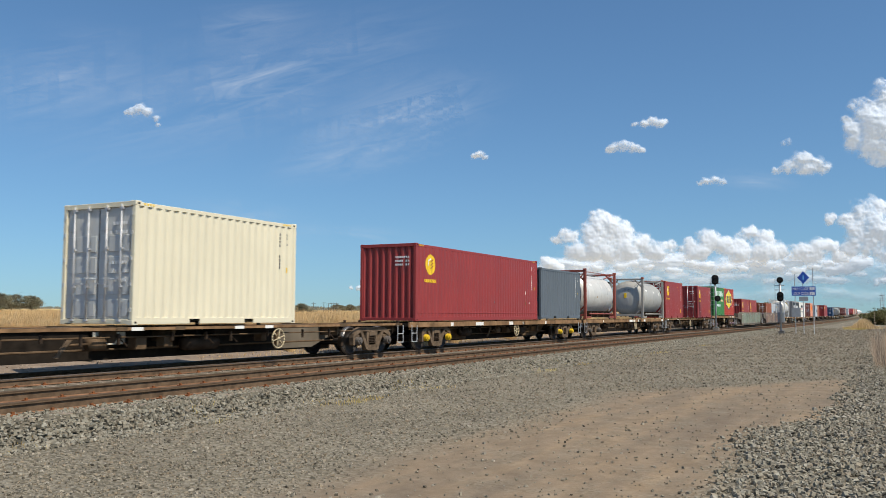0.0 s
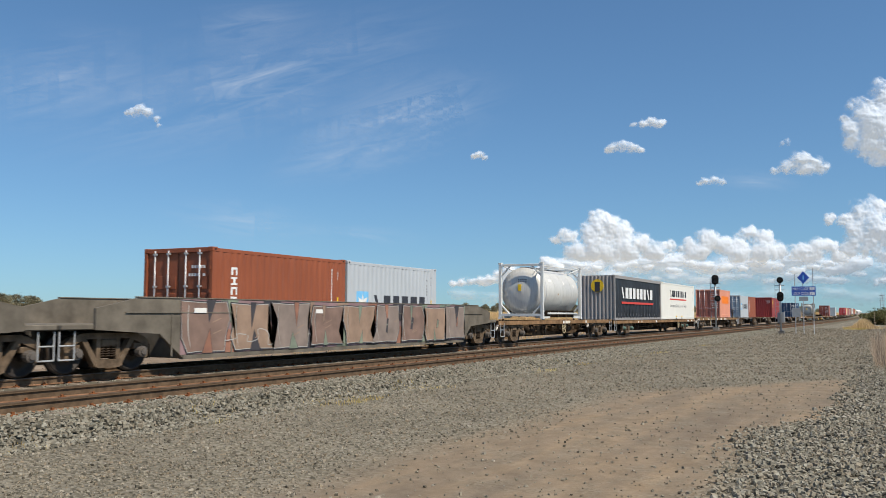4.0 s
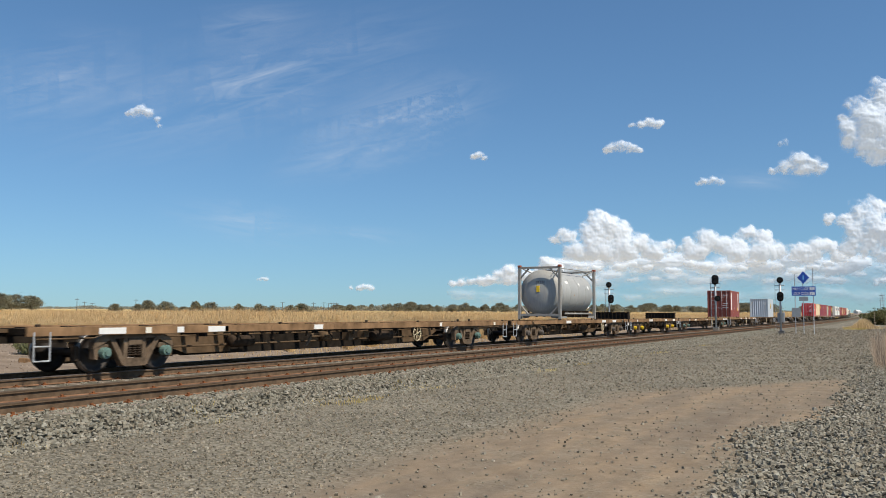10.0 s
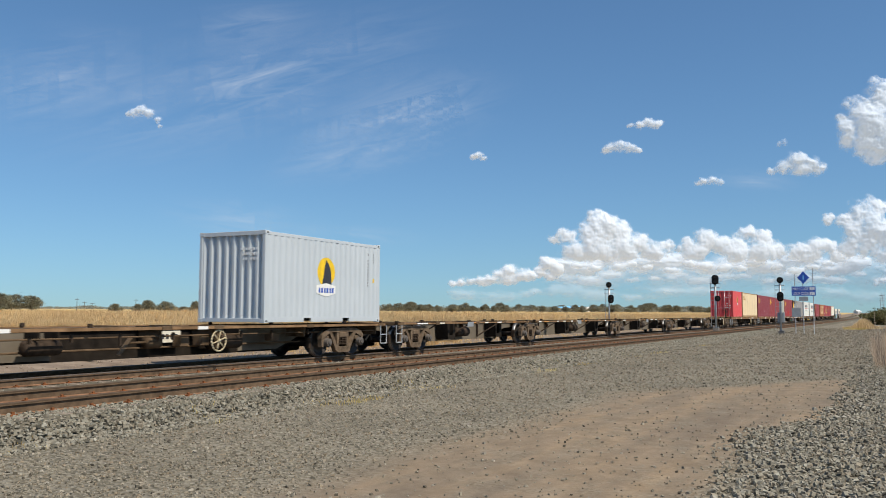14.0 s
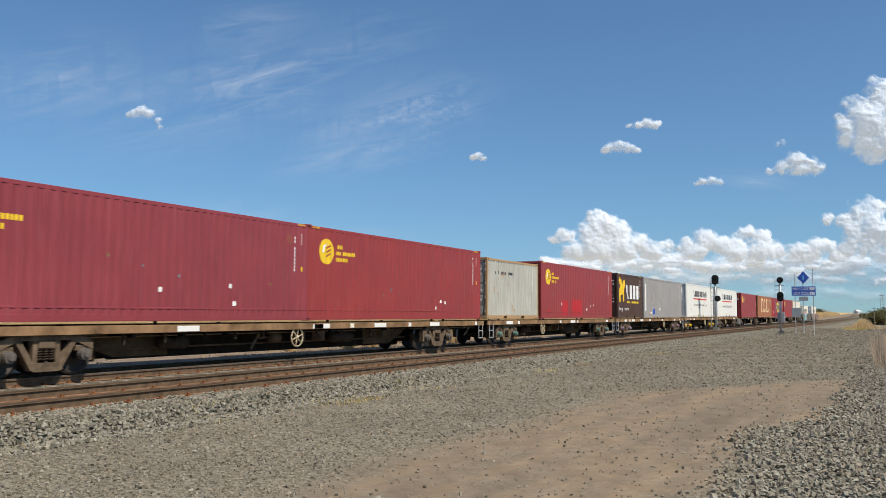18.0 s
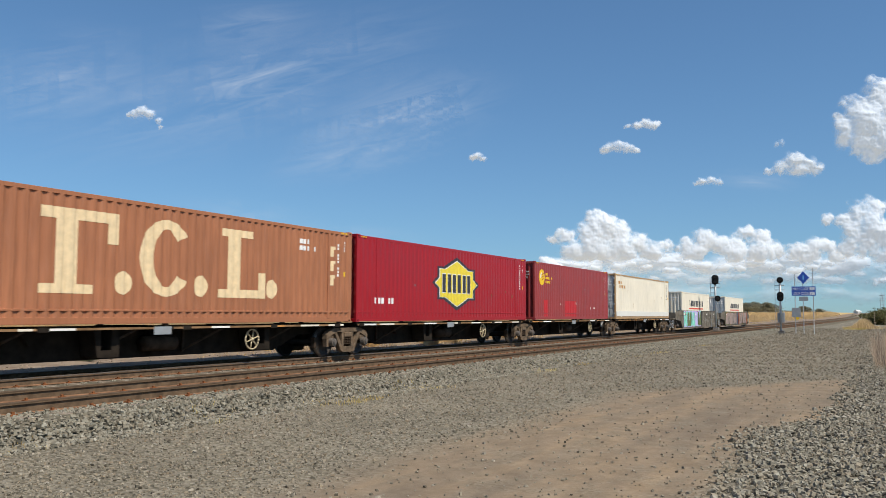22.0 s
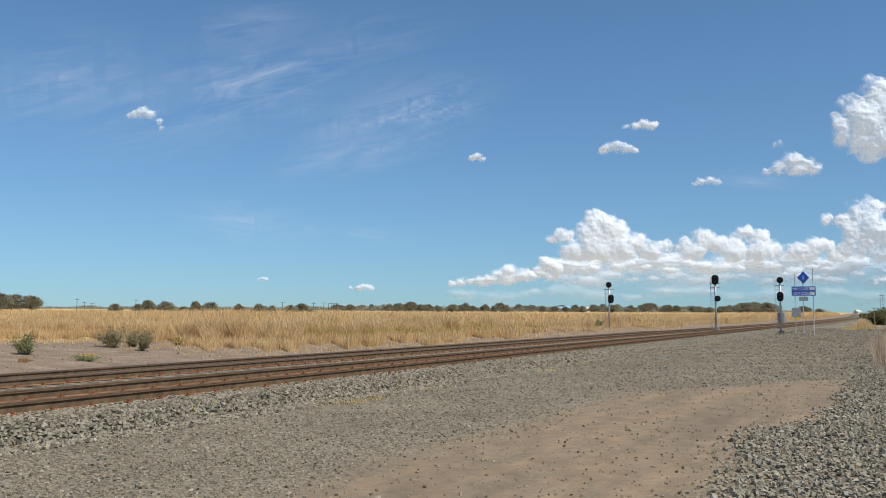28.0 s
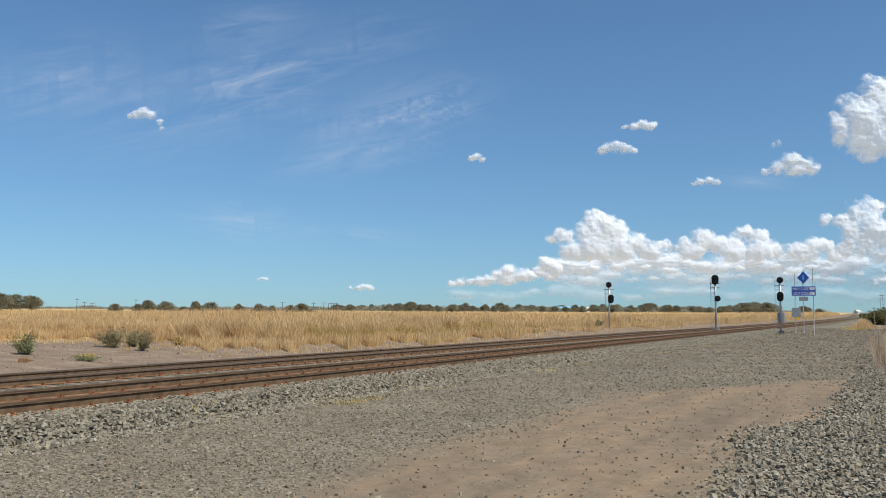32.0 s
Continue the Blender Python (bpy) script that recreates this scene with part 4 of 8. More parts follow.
def tank(label, s, zb, shell, frame, group="tank containers on the train"):
    """A tank in a twenty-foot frame."""
    ob = base("tank_container", label, "tank container", group)
    L, H, h = 6.058, TANK_H, 3.029
    mv = Matrix.Translation((-h, -W_C / 2, 0))
    rng = random.Random(int(s))

    def add(name, bm, material, lab="", smooth=False, parent=None):
        return part(name, bm, material, parent or ob, lab, smooth, at=mv if parent is None else None)

    # shell with dished ends
    bm = bmesh.new()
    r, zc, seg = 1.20, 1.43, 48
    prof = [(0.14, 0.001), (0.16, 0.40), (0.22, 0.75), (0.32, 0.99), (0.44, 1.12), (0.58, r), (L - 0.58, r), (L - 0.44, 1.12), (L - 0.32, 0.99), (L - 0.22, 0.75), (L - 0.16, 0.40), (L - 0.14, 0.001)]
    rings = [[bm.verts.new((x, W_C / 2 + rr * math.cos(2 * math.pi * i / seg), zc + rr * math.sin(2 * math.pi * i / seg))) for i in range(seg)] for x, rr in prof]
    for a, b2 in zip(rings, rings[1:]):
        for i in range(seg):
            j = (i + 1) % seg
            bm.faces.new((a[i], a[j], b2[j], b2[i]))
    bmesh.ops.recalc_face_normals(bm, faces=bm.faces[:])
    shell_ob = add("tank_shell", bm, shell, "smooth insulated tank shell", True)
    for x in (1.75, 3.03, 4.3):
        b2 = bmesh.new()
        cyl(b2, (x, W_C / 2, zc), (x + 0.05, W_C / 2, zc), r + 0.006, seg)
        add("shell_band", b2, shell)
    # end frames
    for x0 in (0.0, L - 0.17):
        for y0 in (0.0, W_C - 0.15):
            add("corner_post", one_box(x0, x0 + 0.17, y0, y0 + 0.15, 0.10, H - 0.10, 0.012), frame)
            for z0 in (0.0, H - 0.118):
                add("corner_casting", one_box(x0 - 0.012, x0 + 0.182, y0 - 0.01, y0 + 0.162, z0, z0 + 0.118, 0.01), frame if z0 == 0 or frame.name != "grey_frame_steel" else M["orange_corner"])
        add("end_beam", one_box(x0 + 0.01, x0 + 0.12, 0.13, W_C - 0.13, 0.14, 0.28, 0.01), frame)
        add("end_beam", one_box(x0 + 0.01, x0 + 0.12, 0.13, W_C - 0.13, H - 0.20, H - 0.08, 0.01), frame)
        for y0, z0, y1, z1 in ((0.10, 0.75, 0.60, 0.24), (W_C - 0.10, 0.75, W_C - 0.60, 0.24), (0.10, H - 0.72, 0.62, H - 0.18), (W_C - 0.10, H - 0.72, W_C - 0.62, H - 0.18)):
            add("gusset_brace", one_cyl((x0 + 0.065, y0, z0), (x0 + 0.065, y1, z1), 0.05, 6), frame)
        for y0 in (0.18, W_C - 0.18):
            xx = x0 + 0.1 if x0 < 1 else x0 + 0.03
            add("top_brace", one_cyl((xx, y0 - 0.08 if y0 < 1 else y0 + 0.08, H - 0.12), (xx + (0.75 if x0 < 1 else -0.75), y0 + (0.35 if y0 < 1 else -0.35), H - 0.42), 0.035, 6), frame)
    for y0 in (0.08, W_C - 0.16):
        add("bottom_rail", one_box(0.13, 1.2, y0, y0 + 0.08, 0.05, 0.15), frame)
        add("bottom_rail", one_box(L - 1.2, L - 0.13, y0, y0 + 0.08, 0.05, 0.15), frame)
        add("drain_pipe", one_cyl((0.9, y0, 0.30), (L - 0.7, y0, 0.30), 0.05, 10), frame, smooth=True)
        # saddles take a dark steel to paint in the shade below the shell
        for x in (1.2, 2.4, 3.6, 4.8):
            add("saddle", one_box(x, x + 0.12, y0, y0 + 0.45 if y0 < 1 else y0 + 0.08, 0.1, 0.46), M["bogie"])
    # walkway, hatch and valves on top
    add("walkway", one_box(0.5, L - 0.4, W_C / 2 - 0.25, W_C / 2 + 0.25, zc + r + 0.02, zc + r + 0.05), M["galv"])
    add("manhole", one_cyl((2.9, W_C / 2, zc + r), (2.9, W_C / 2, zc + r + 0.11), 0.30, 20), M["galv"], "manhole lid")
    add("valve", one_cyl((1.6, W_C / 2, zc + r), (1.6, W_C / 2, zc + r + 0.12), 0.10, 12), M["galv"])
    add("top_rail", one_cyl((0.2, 0.35, H - 0.14), (L - 0.2, 0.35, H - 0.14), 0.022, 8), frame)
    # plates on the shell and the end
    for x, a0, w, h2, m in ((1.1, 0.42, 0.45, 0.14, "white_paint"), (3.25, 0.34, 0.16, 0.2, "white_paint"), (4.7, 0.22, 0.2, 0.2, "white_paint"), (2.2, -0.15, 0.12, 0.1, "ivory_rail")):
        pl = bmesh.new()
        rows = [[pl.verts.new((xx, W_C / 2 - (r + 0.008) * math.cos(a0 + h2 / r * k / 4), zc + (r + 0.008) * math.sin(a0 + h2 / r * k / 4))) for xx in (x, x + w)] for k in range(5)]
        for a, c in zip(rows, rows[1:]):
            pl.faces.new((a[0], a[1], c[1], c[0]))
        add("data_plate", pl, M[m])
    add("shell_collar", one_cyl((0.36, W_C / 2, zc), (0.60, W_C / 2, zc), r + 0.012, seg), shell, smooth=True)
    pl = one_box(0.13, 0.18, W_C / 2 + 0.02, W_C / 2 + 0.2, 1.45, 1.78)
    add("hazard_tag", pl, M["yellow_paint"], "yellow hazard plate")
    bars = bmesh.new()
    for row in range(4):
        for i in range(5):
            box(bars, 0.17, 0.20, W_C / 2 - 0.25 + i * 0.1, W_C / 2 - 0.19 + i * 0.1, 2.0 - row * 0.09, 2.05 - row * 0.09)
    add("marking_bar", bars, M["grey_letter"])
    MOVING.append((ob, s + h, zb - Z_MAIN, 0.0))
    return ob


def curtain_container(label, s, zb):
    """A container with a buckled curtain along its side."""
    ob = base("curtain_container", label, "container", "freight containers on the train")
    L, H, h = 12.192, 2.896, 6.096
    mv = Matrix.Translation((-h, -W_C / 2, 0))
    rng = random.Random(5)

    def add(name, bm, material, lab="", smooth=False):
        return part(name, bm, material, ob, lab, smooth, at=mv)

    nx, nz = 120, 24
    bm = bmesh.new()
    for y0, sg in ((0.05, -1), (W_C - 0.05, 1)):
        g = []
        for i in range(nx + 1):
            col = []
            for k in range(nz + 1):
                x, z = 0.12 + (L - 0.24) * i / nx, 0.18 + (H - 0.40) * k / nz
                u = k / nz
                wv = 0.03 * (1 - u) * math.sin(x * 7.5 + 0.8 * math.sin(z * 3)) + 0.012 * math.sin(x * 2.1 + z * 1.7)
                col.append(bm.verts.new((x, y0 + wv, z)))
            g.append(col)
        for i in range(nx):
            for k in range(nz):
                q = (g[i][k], g[i + 1][k], g[i + 1][k + 1], g[i][k + 1])
                bm.faces.new(q if sg < 0 else q[::-1])
    add("curtain", bm, M["curtain"], "sagging black side curtain", True)
    for x in np.arange(0.7, L - 0.3, 0.72):
        add("curtain_strap", one_box(x, x + 0.05, -0.004, 0.008, 0.10, 0.85), M["dark_letter"])
        add("buckle", one_box(x - 0.01, x + 0.06, -0.016, -0.004, 0.30, 0.44), M["grey_letter"])
    for y0 in (0.0, W_C - 0.08):
        add("top_rail", one_box(0.1, L - 0.1, y0, y0 + 0.08, H - 0.22, H - 0.01, 0.008), M["zinc"])
        add("bottom_rail", one_box(0.1, L - 0.1, y0, y0 + 0.08, 0.02, 0.17, 0.008), M["zinc"])
        for x0 in (0.0, L - 0.14):
            add("corner_post", one_box(x0, x0 + 0.14, y0, y0 + 0.1, 0.1, H - 0.1, 0.008), M["zinc"])
    for x0 in (0.0, L - 0.178):
        for y0 in (0.0, W_C - 0.162):
            for z0 in (0.0, H - 0.118):
                add("corner_casting", one_box(x0 - 0.004, x0 + 0.182, y0 - 0.005, y0 + 0.167, z0, z0 + 0.118, 0.01), M["zinc"])
    add("roof_panel", one_box(0.1, L - 0.1, 0.06, W_C - 0.06, H - 0.06, H - 0.03), M["zinc"])
    add("floor", one_box(0.1, L - 0.1, 0.06, W_C - 0.06, 0.08, 0.16), M["black"])
    for x0, sg in ((0.02, 1), (L - 0.02, -1)):
        e = corrugated(0.11, W_C - 0.11, 0.05, H - 0.06, 0.25, 0.05)
        for v in e.verts:
            v.co = Vector((x0 + sg * v.co.y, v.co.x, v.co.z))
        if sg > 0:
            bmesh.ops.reverse_faces(e, faces=e.faces[:])
        add("end_panel", e, M["zinc"], "corrugated grey end wall")
    d = bmesh.new()
    box(d, 0.004, 0.016, 0.75, 1.55, 1.85, 2.55, 0.0)
    add("emblem", one_cyl((0.0, 1.15, 2.2), (0.018, 1.15, 2.2), 0.42, 24), M["yellow_paint"], "round yellow emblem")
    add("emblem_figure", one_box(-0.004, 0.014, 0.98, 1.32, 1.82, 2.45, 0.0), M["dark_letter"])
    before = set(ob.children)
    big_letters(ob, 1.5, 1.43, 8.3, 0.71, 9, M["white_letter"])
    part("underline", wrap([rect(1.5, 9.76, 1.07, 1.21)], lift=0.03, flat=True), M["red_stripe"], ob, "red underline")
    for c in ob.children:
        if c not in before:
            for v in c.data.vertices:
                v.co.y = -0.012
            c.matrix_basis = mv
    MOVING.append((ob, s + h, zb - Z_MAIN, 0.0))
    return ob


# ---- bogies: the meshes are shared ----
def bogie_meshes():
    R = 0.46
    out = {}
    # side frame with window openings, seen from the side
    bm = bmesh.new()
    prism(bm, [(-1.17, 0.56), (-1.15, 0.70), (-1.02, 0.80), (-0.72, 0.90), (0.72, 0.90), (1.02, 0.80), (1.15, 0.70), (1.17, 0.56), (1.05, 0.60), (0.66, 0.77), (-0.66, 0.77), (-1.05, 0.60)][::-1], -0.10, 0.08)
    for sg in (-1, 1):
        # pedestal legs round the axle box, and the slanting tension member down to the spring seat
        prism(bm, [(sg * 1.17, 0.60), (sg * 1.14, 0.33), (sg * 1.05, 0.31), (sg * 1.04, 0.62)][::-sg], -0.09, 0.06)
        prism(bm, [(sg * 0.76, 0.80), (sg * 0.62, 0.80), (sg * 0.24, 0.20), (sg * 0.38, 0.18)][::-sg], -0.10, 0.06)
        box(bm, sg * 0.27 - 0.055, sg * 0.27 + 0.055, -0.09, 0.06, 0.28, 0.80)
        box(bm, sg * 0.90 - 0.16, sg * 0.90 + 0.16, -0.075, 0.05, 0.52, 0.66, 0.02)
    prism(bm, [(-0.38, 0.17), (-0.32, 0.31), (0.32, 0.31), (0.38, 0.17), (0.28, 0.13), (-0.28, 0.13)][::-1], -0.12, 0.08)
    out["side_frame"] = mesh_of("side_frame", bm, M["frame_steel"])
    bm = bmesh.new()
    seg, turns = 50, 5
    coil = [Vector((0.05 * math.cos(i * 2 * math.pi * turns / seg), -0.045 + 0.05 * math.sin(i * 2 * math.pi * turns / seg), 0.35 + 0.26 * i / seg)) for i in range(seg + 1)]
    rings = []
    for i, a in enumerate(coil):
        t = i * 2 * math.pi * turns / seg
        out_way = Vector((math.cos(t), math.sin(t), 0))
        rings.append([bm.verts.new(a + 0.019 * (out_way * math.cos(q) + Vector((0, 0, 1)) * math.sin(q))) for q in (0, 1.571, 3.142, 4.712)])
    for a, c in zip(rings, rings[1:]):
        for q in range(4):
            bm.faces.new((a[q], a[(q + 1) % 4], c[(q + 1) % 4], c[q]))
    out["spring"] = mesh_of("coil_spring", bm, M["bogie"], True)
    out["bolster_end"] = mesh_of("bolster_end", one_box(-0.20, 0.20, -0.12, 0.10, 0.60, 0.76, 0.02), M["frame_steel"])
    out["bolster"] = mesh_of("bolster", one_box(-0.22, 0.22, -0.95, 0.95, 0.50, 0.82, 0.03), M["bogie"])
    for nm in ("yellow_cap", "teal_cap", "pink_cap", "dull_cap"):
        bm = bmesh.new()
        cyl(bm, (0, -0.15, 0), (0, 0.0, 0), 0.125, 14)
        cyl(bm, (0, -0.19, 0), (0, -0.15, 0), 0.075, 10)
        out[nm] = mesh_of("axle_box", bm, M[nm])
    # wheel, as a turned profile
    bm = bmesh.new()
    prof = [(0.02, 0.0), (0.10, -0.085), (0.14, -0.085), (0.17, -0.02), (0.37, -0.01), (0.395, -0.065), (0.452, -0.062), (0.462, 0.03), (0.462, 0.04), (0.49, 0.055), (0.485, 0.075), (0.39, 0.07), (0.37, 0.03), (0.17, 0.02), (0.12, 0.08), (0.02, 0.08)]
    seg = 36
    rings = [[bm.verts.new((r * math.cos(2 * math.pi * i / seg), y, r * math.sin(2 * math.pi * i / seg))) for i in range(seg)] for r, y in prof]
    for n, (a, b2) in enumerate(zip(rings, rings[1:])):
        for i in range(seg):
            j = (i + 1) % seg
            f = bm.faces.new((a[i], b2[i], b2[j], a[j]))
            f.smooth = True
            f.material_index = 1 if n in (6, 7) else 0
    bmesh.ops.recalc_face_normals(bm, faces=bm.faces[:])
    out["wheel"] = mesh_of("wheel", bm, [M["wheel"], M["tread"]])
    out["axle"] = mesh_of("axle", one_cyl((0, -1.0, 0), (0, 1.0, 0), 0.085, 12), M["wheel"])
    out["brake_beam"] = mesh_of("brake_beam", one_box(-0.06, 0.06, -0.80, 0.80, 0.30, 0.50), M["bogie"])
    out["brake_shoe"] = mesh_of("brake_shoe", one_box(-0.05, 0.05, -0.085, 0.085, 0.28, 0.62, 0.02), M["bogie"])
    return out


BOG = bogie_meshes()


def bogie(parent, x, cap):
    b2 = part("bogie", BOG["bolster"], None, parent, "grimy cast three-piece bogie", at=Matrix.Translation((x, 0, 0)))
    for sg in (-1, 1):
        turn = pose(0, 0, 0, 0, 0, 180) if sg > 0 else Matrix()
        at = Matrix.Translation((0, sg * 1.0, 0)) @ turn
        part("side_frame", BOG["side_frame"], None, b2, at=at)
        for wx in (-0.9, 0.9):
            part("wheel", BOG["wheel"], None, b2, "steel wheel with a bright tread", at=Matrix.Translation((wx, sg * 0.7525, 0.462)) @ turn)
        if sg > 0:
            continue
        # what shows on the side towards the yard
        for nm in ("bolster_end",):
            part(BOG[nm].name.split(".")[0], BOG[nm], None, b2, at=at)
        for sx in (-0.15, 0.0, 0.15):
            part("coil_spring", BOG["spring"], None, b2, at=at @ Matrix.Translation((sx, 0, 0)))
        for wx in (-0.9, 0.9):
            part("axle_box", BOG[cap], None, b2, at=Matrix.Translation((wx, sg * 1.06, 0.46)))
        for wx in (-1.40, -0.40, 0.40, 1.40):
            part("brake_shoe", BOG["brake_shoe"], None, b2, at=Matrix.Translation((wx, sg * 0.76, 0)))
    for wx in (-0.9, 0.9):
        part("axle", BOG["axle"], None, b2, at=Matrix.Translation((wx, 0, 0.462)))
    for wx in (-0.45, 0.45):
        part("brake_beam", BOG["brake_beam"], None, b2, at=Matrix.Translation((wx, 0, 0)))
    return b2


def spoked_wheel(parent, x, y, z, r=0.27):
    bm = bmesh.new()
    seg = 20
    for i in range(seg):
        a, b2 = 2 * math.pi * i / seg, 2 * math.pi * (i + 1) / seg
        cyl(bm, (r * math.cos(a), 0, r * math.sin(a)), (r * math.cos(b2), 0, r * math.sin(b2)), 0.021, 6)
    for i in range(6):
        a = math.pi * i / 3 + 0.3
        cyl(bm, (0, 0, 0), (r * math.cos(a), 0, r * math.sin(a)), 0.017, 6)
    cyl(bm, (0, -0.03, 0), (0, 0.06, 0), 0.05, 10)
    return part("hand_brake_wheel", bm, M["brake_wheel"], parent, "cream spoked hand-brake wheel", True, at=Matrix.Translation((x, y, z)))


def step_iron(parent, x, sg=-1, z=0.35):
    bm = bmesh.new()
    y = sg * 1.22
    for dx in (-0.19, 0.19):
        cyl(bm, (x + dx, y, z), (x + dx, y, 0.95), 0.018, 6)
    cyl(bm, (x - 0.19, y, z), (x + 0.19, y, z), 0.018, 6)
    cyl(bm, (x - 0.19, y, z + 0.3), (x + 0.19, y, z + 0.3), 0.018, 6)
    return part("step_iron", bm, M["silver"], parent, "pale bent step iron")


def coupler(parent, x, sg):
    bm = bmesh.new()
    box(bm, min(x, x + sg * 0.45), max(x, x + sg * 0.45), -0.09, 0.09, 0.78, 0.95, 0.02)
    box(bm, min(x + sg * 0.40, x + sg * 0.62), max(x + sg * 0.40, x + sg * 0.62), -0.16, 0.13, 0.72, 1.0, 0.05)
    part("coupler", bm, M["bogie"], parent)
    part("brake_hose", one_cyl((x, -0.35, 0.85), (x + sg * 0.4, -0.25, 0.42), 0.03, 8), M["black"], parent)


WAGONS = "freight wagons of the train"


def under_gear(ob, hl, b0, b1, d, mat, rng):
    """Air tanks, cylinder, levers, pipes and hangers below a deck."""
    for x, r, n in ((hl * 0.18, 0.20, 1.1), (-hl * 0.42, 0.17, 0.8)):
        bm = bmesh.new()
        cyl(bm, (x - n / 2, -0.66, d - 0.46), (x + n / 2, -0.66, d - 0.46), r, 14)
        for e in (-1, 1):
            cyl(bm, (x + e * n / 2, -0.66, d - 0.46), (x + e * (n / 2 + 0.07), -0.66, d - 0.46), r, 14, r * 0.55)
        tank_ob = part("air_reservoir", bm, M["bogie"], ob, "round air tank", True)
        for dx in (-0.3, 0.3):
            part("tank_strap", one_box(x + dx * n - 0.025, x + dx * n + 0.025, -0.90, -0.45, d - 0.30, d - 0.12), M["under"], tank_ob)
    bm = bmesh.new()
    cyl(bm, (-hl * 0.12, -0.72, d - 0.42), (-hl * 0.12 + 0.42, -0.72, d - 0.42), 0.15, 12)
    cyl(bm, (-hl * 0.12 - 0.55, -0.72, d - 0.42), (-hl * 0.12, -0.72, d - 0.42), 0.03, 6)
    part("brake_cylinder", bm, M[mat], ob, smooth=True)
    part("brake_rigging", one_cyl((b0 + 1.5, -0.5, 0.50), (b1 - 1.5, -0.5, 0.50), 0.025, 6), M[mat], ob)
    part("air_pipe", one_cyl((-hl + 0.4, -0.95, d - 0.27), (hl - 0.4, -0.95, d - 0.27), 0.02, 6), M[mat], ob)
    x = -hl * 0.12 - 0.6
    part("brake_lever", prism(bmesh.new(), [(x - 0.30, 0.38), (x - 0.22, 0.36), (x + 0.16, d - 0.28), (x + 0.06, d - 0.26)], -0.80, -0.76), M["frame_steel"], ob)
    for x in (-hl * 0.02, hl * 0.055, hl * 0.36):
        part("valve_block", one_box(x, x + rng.uniform(0.2, 0.36), -0.95, -0.66, d - rng.uniform(0.48, 0.60), d - 0.28, 0.02), M[mat], ob)
    # a line of hangers and brackets along the side, some carrying loose hoses
    x = b0 + 2.0
    while x < b1 - 1.8:
        part("hanger", one_box(x, x + 0.05, -1.10, -1.04, d - rng.uniform(0.30, 0.46), d - 0.18), M["bogie"], ob)
        if rng.random() < 0.35:
            part("hose", one_cyl((x, -1.02, d - 0.22), (x + 0.35, -1.0, d - 0.48), 0.022, 6), M["bogie"], ob)
        x += rng.uniform(0.9, 1.7)


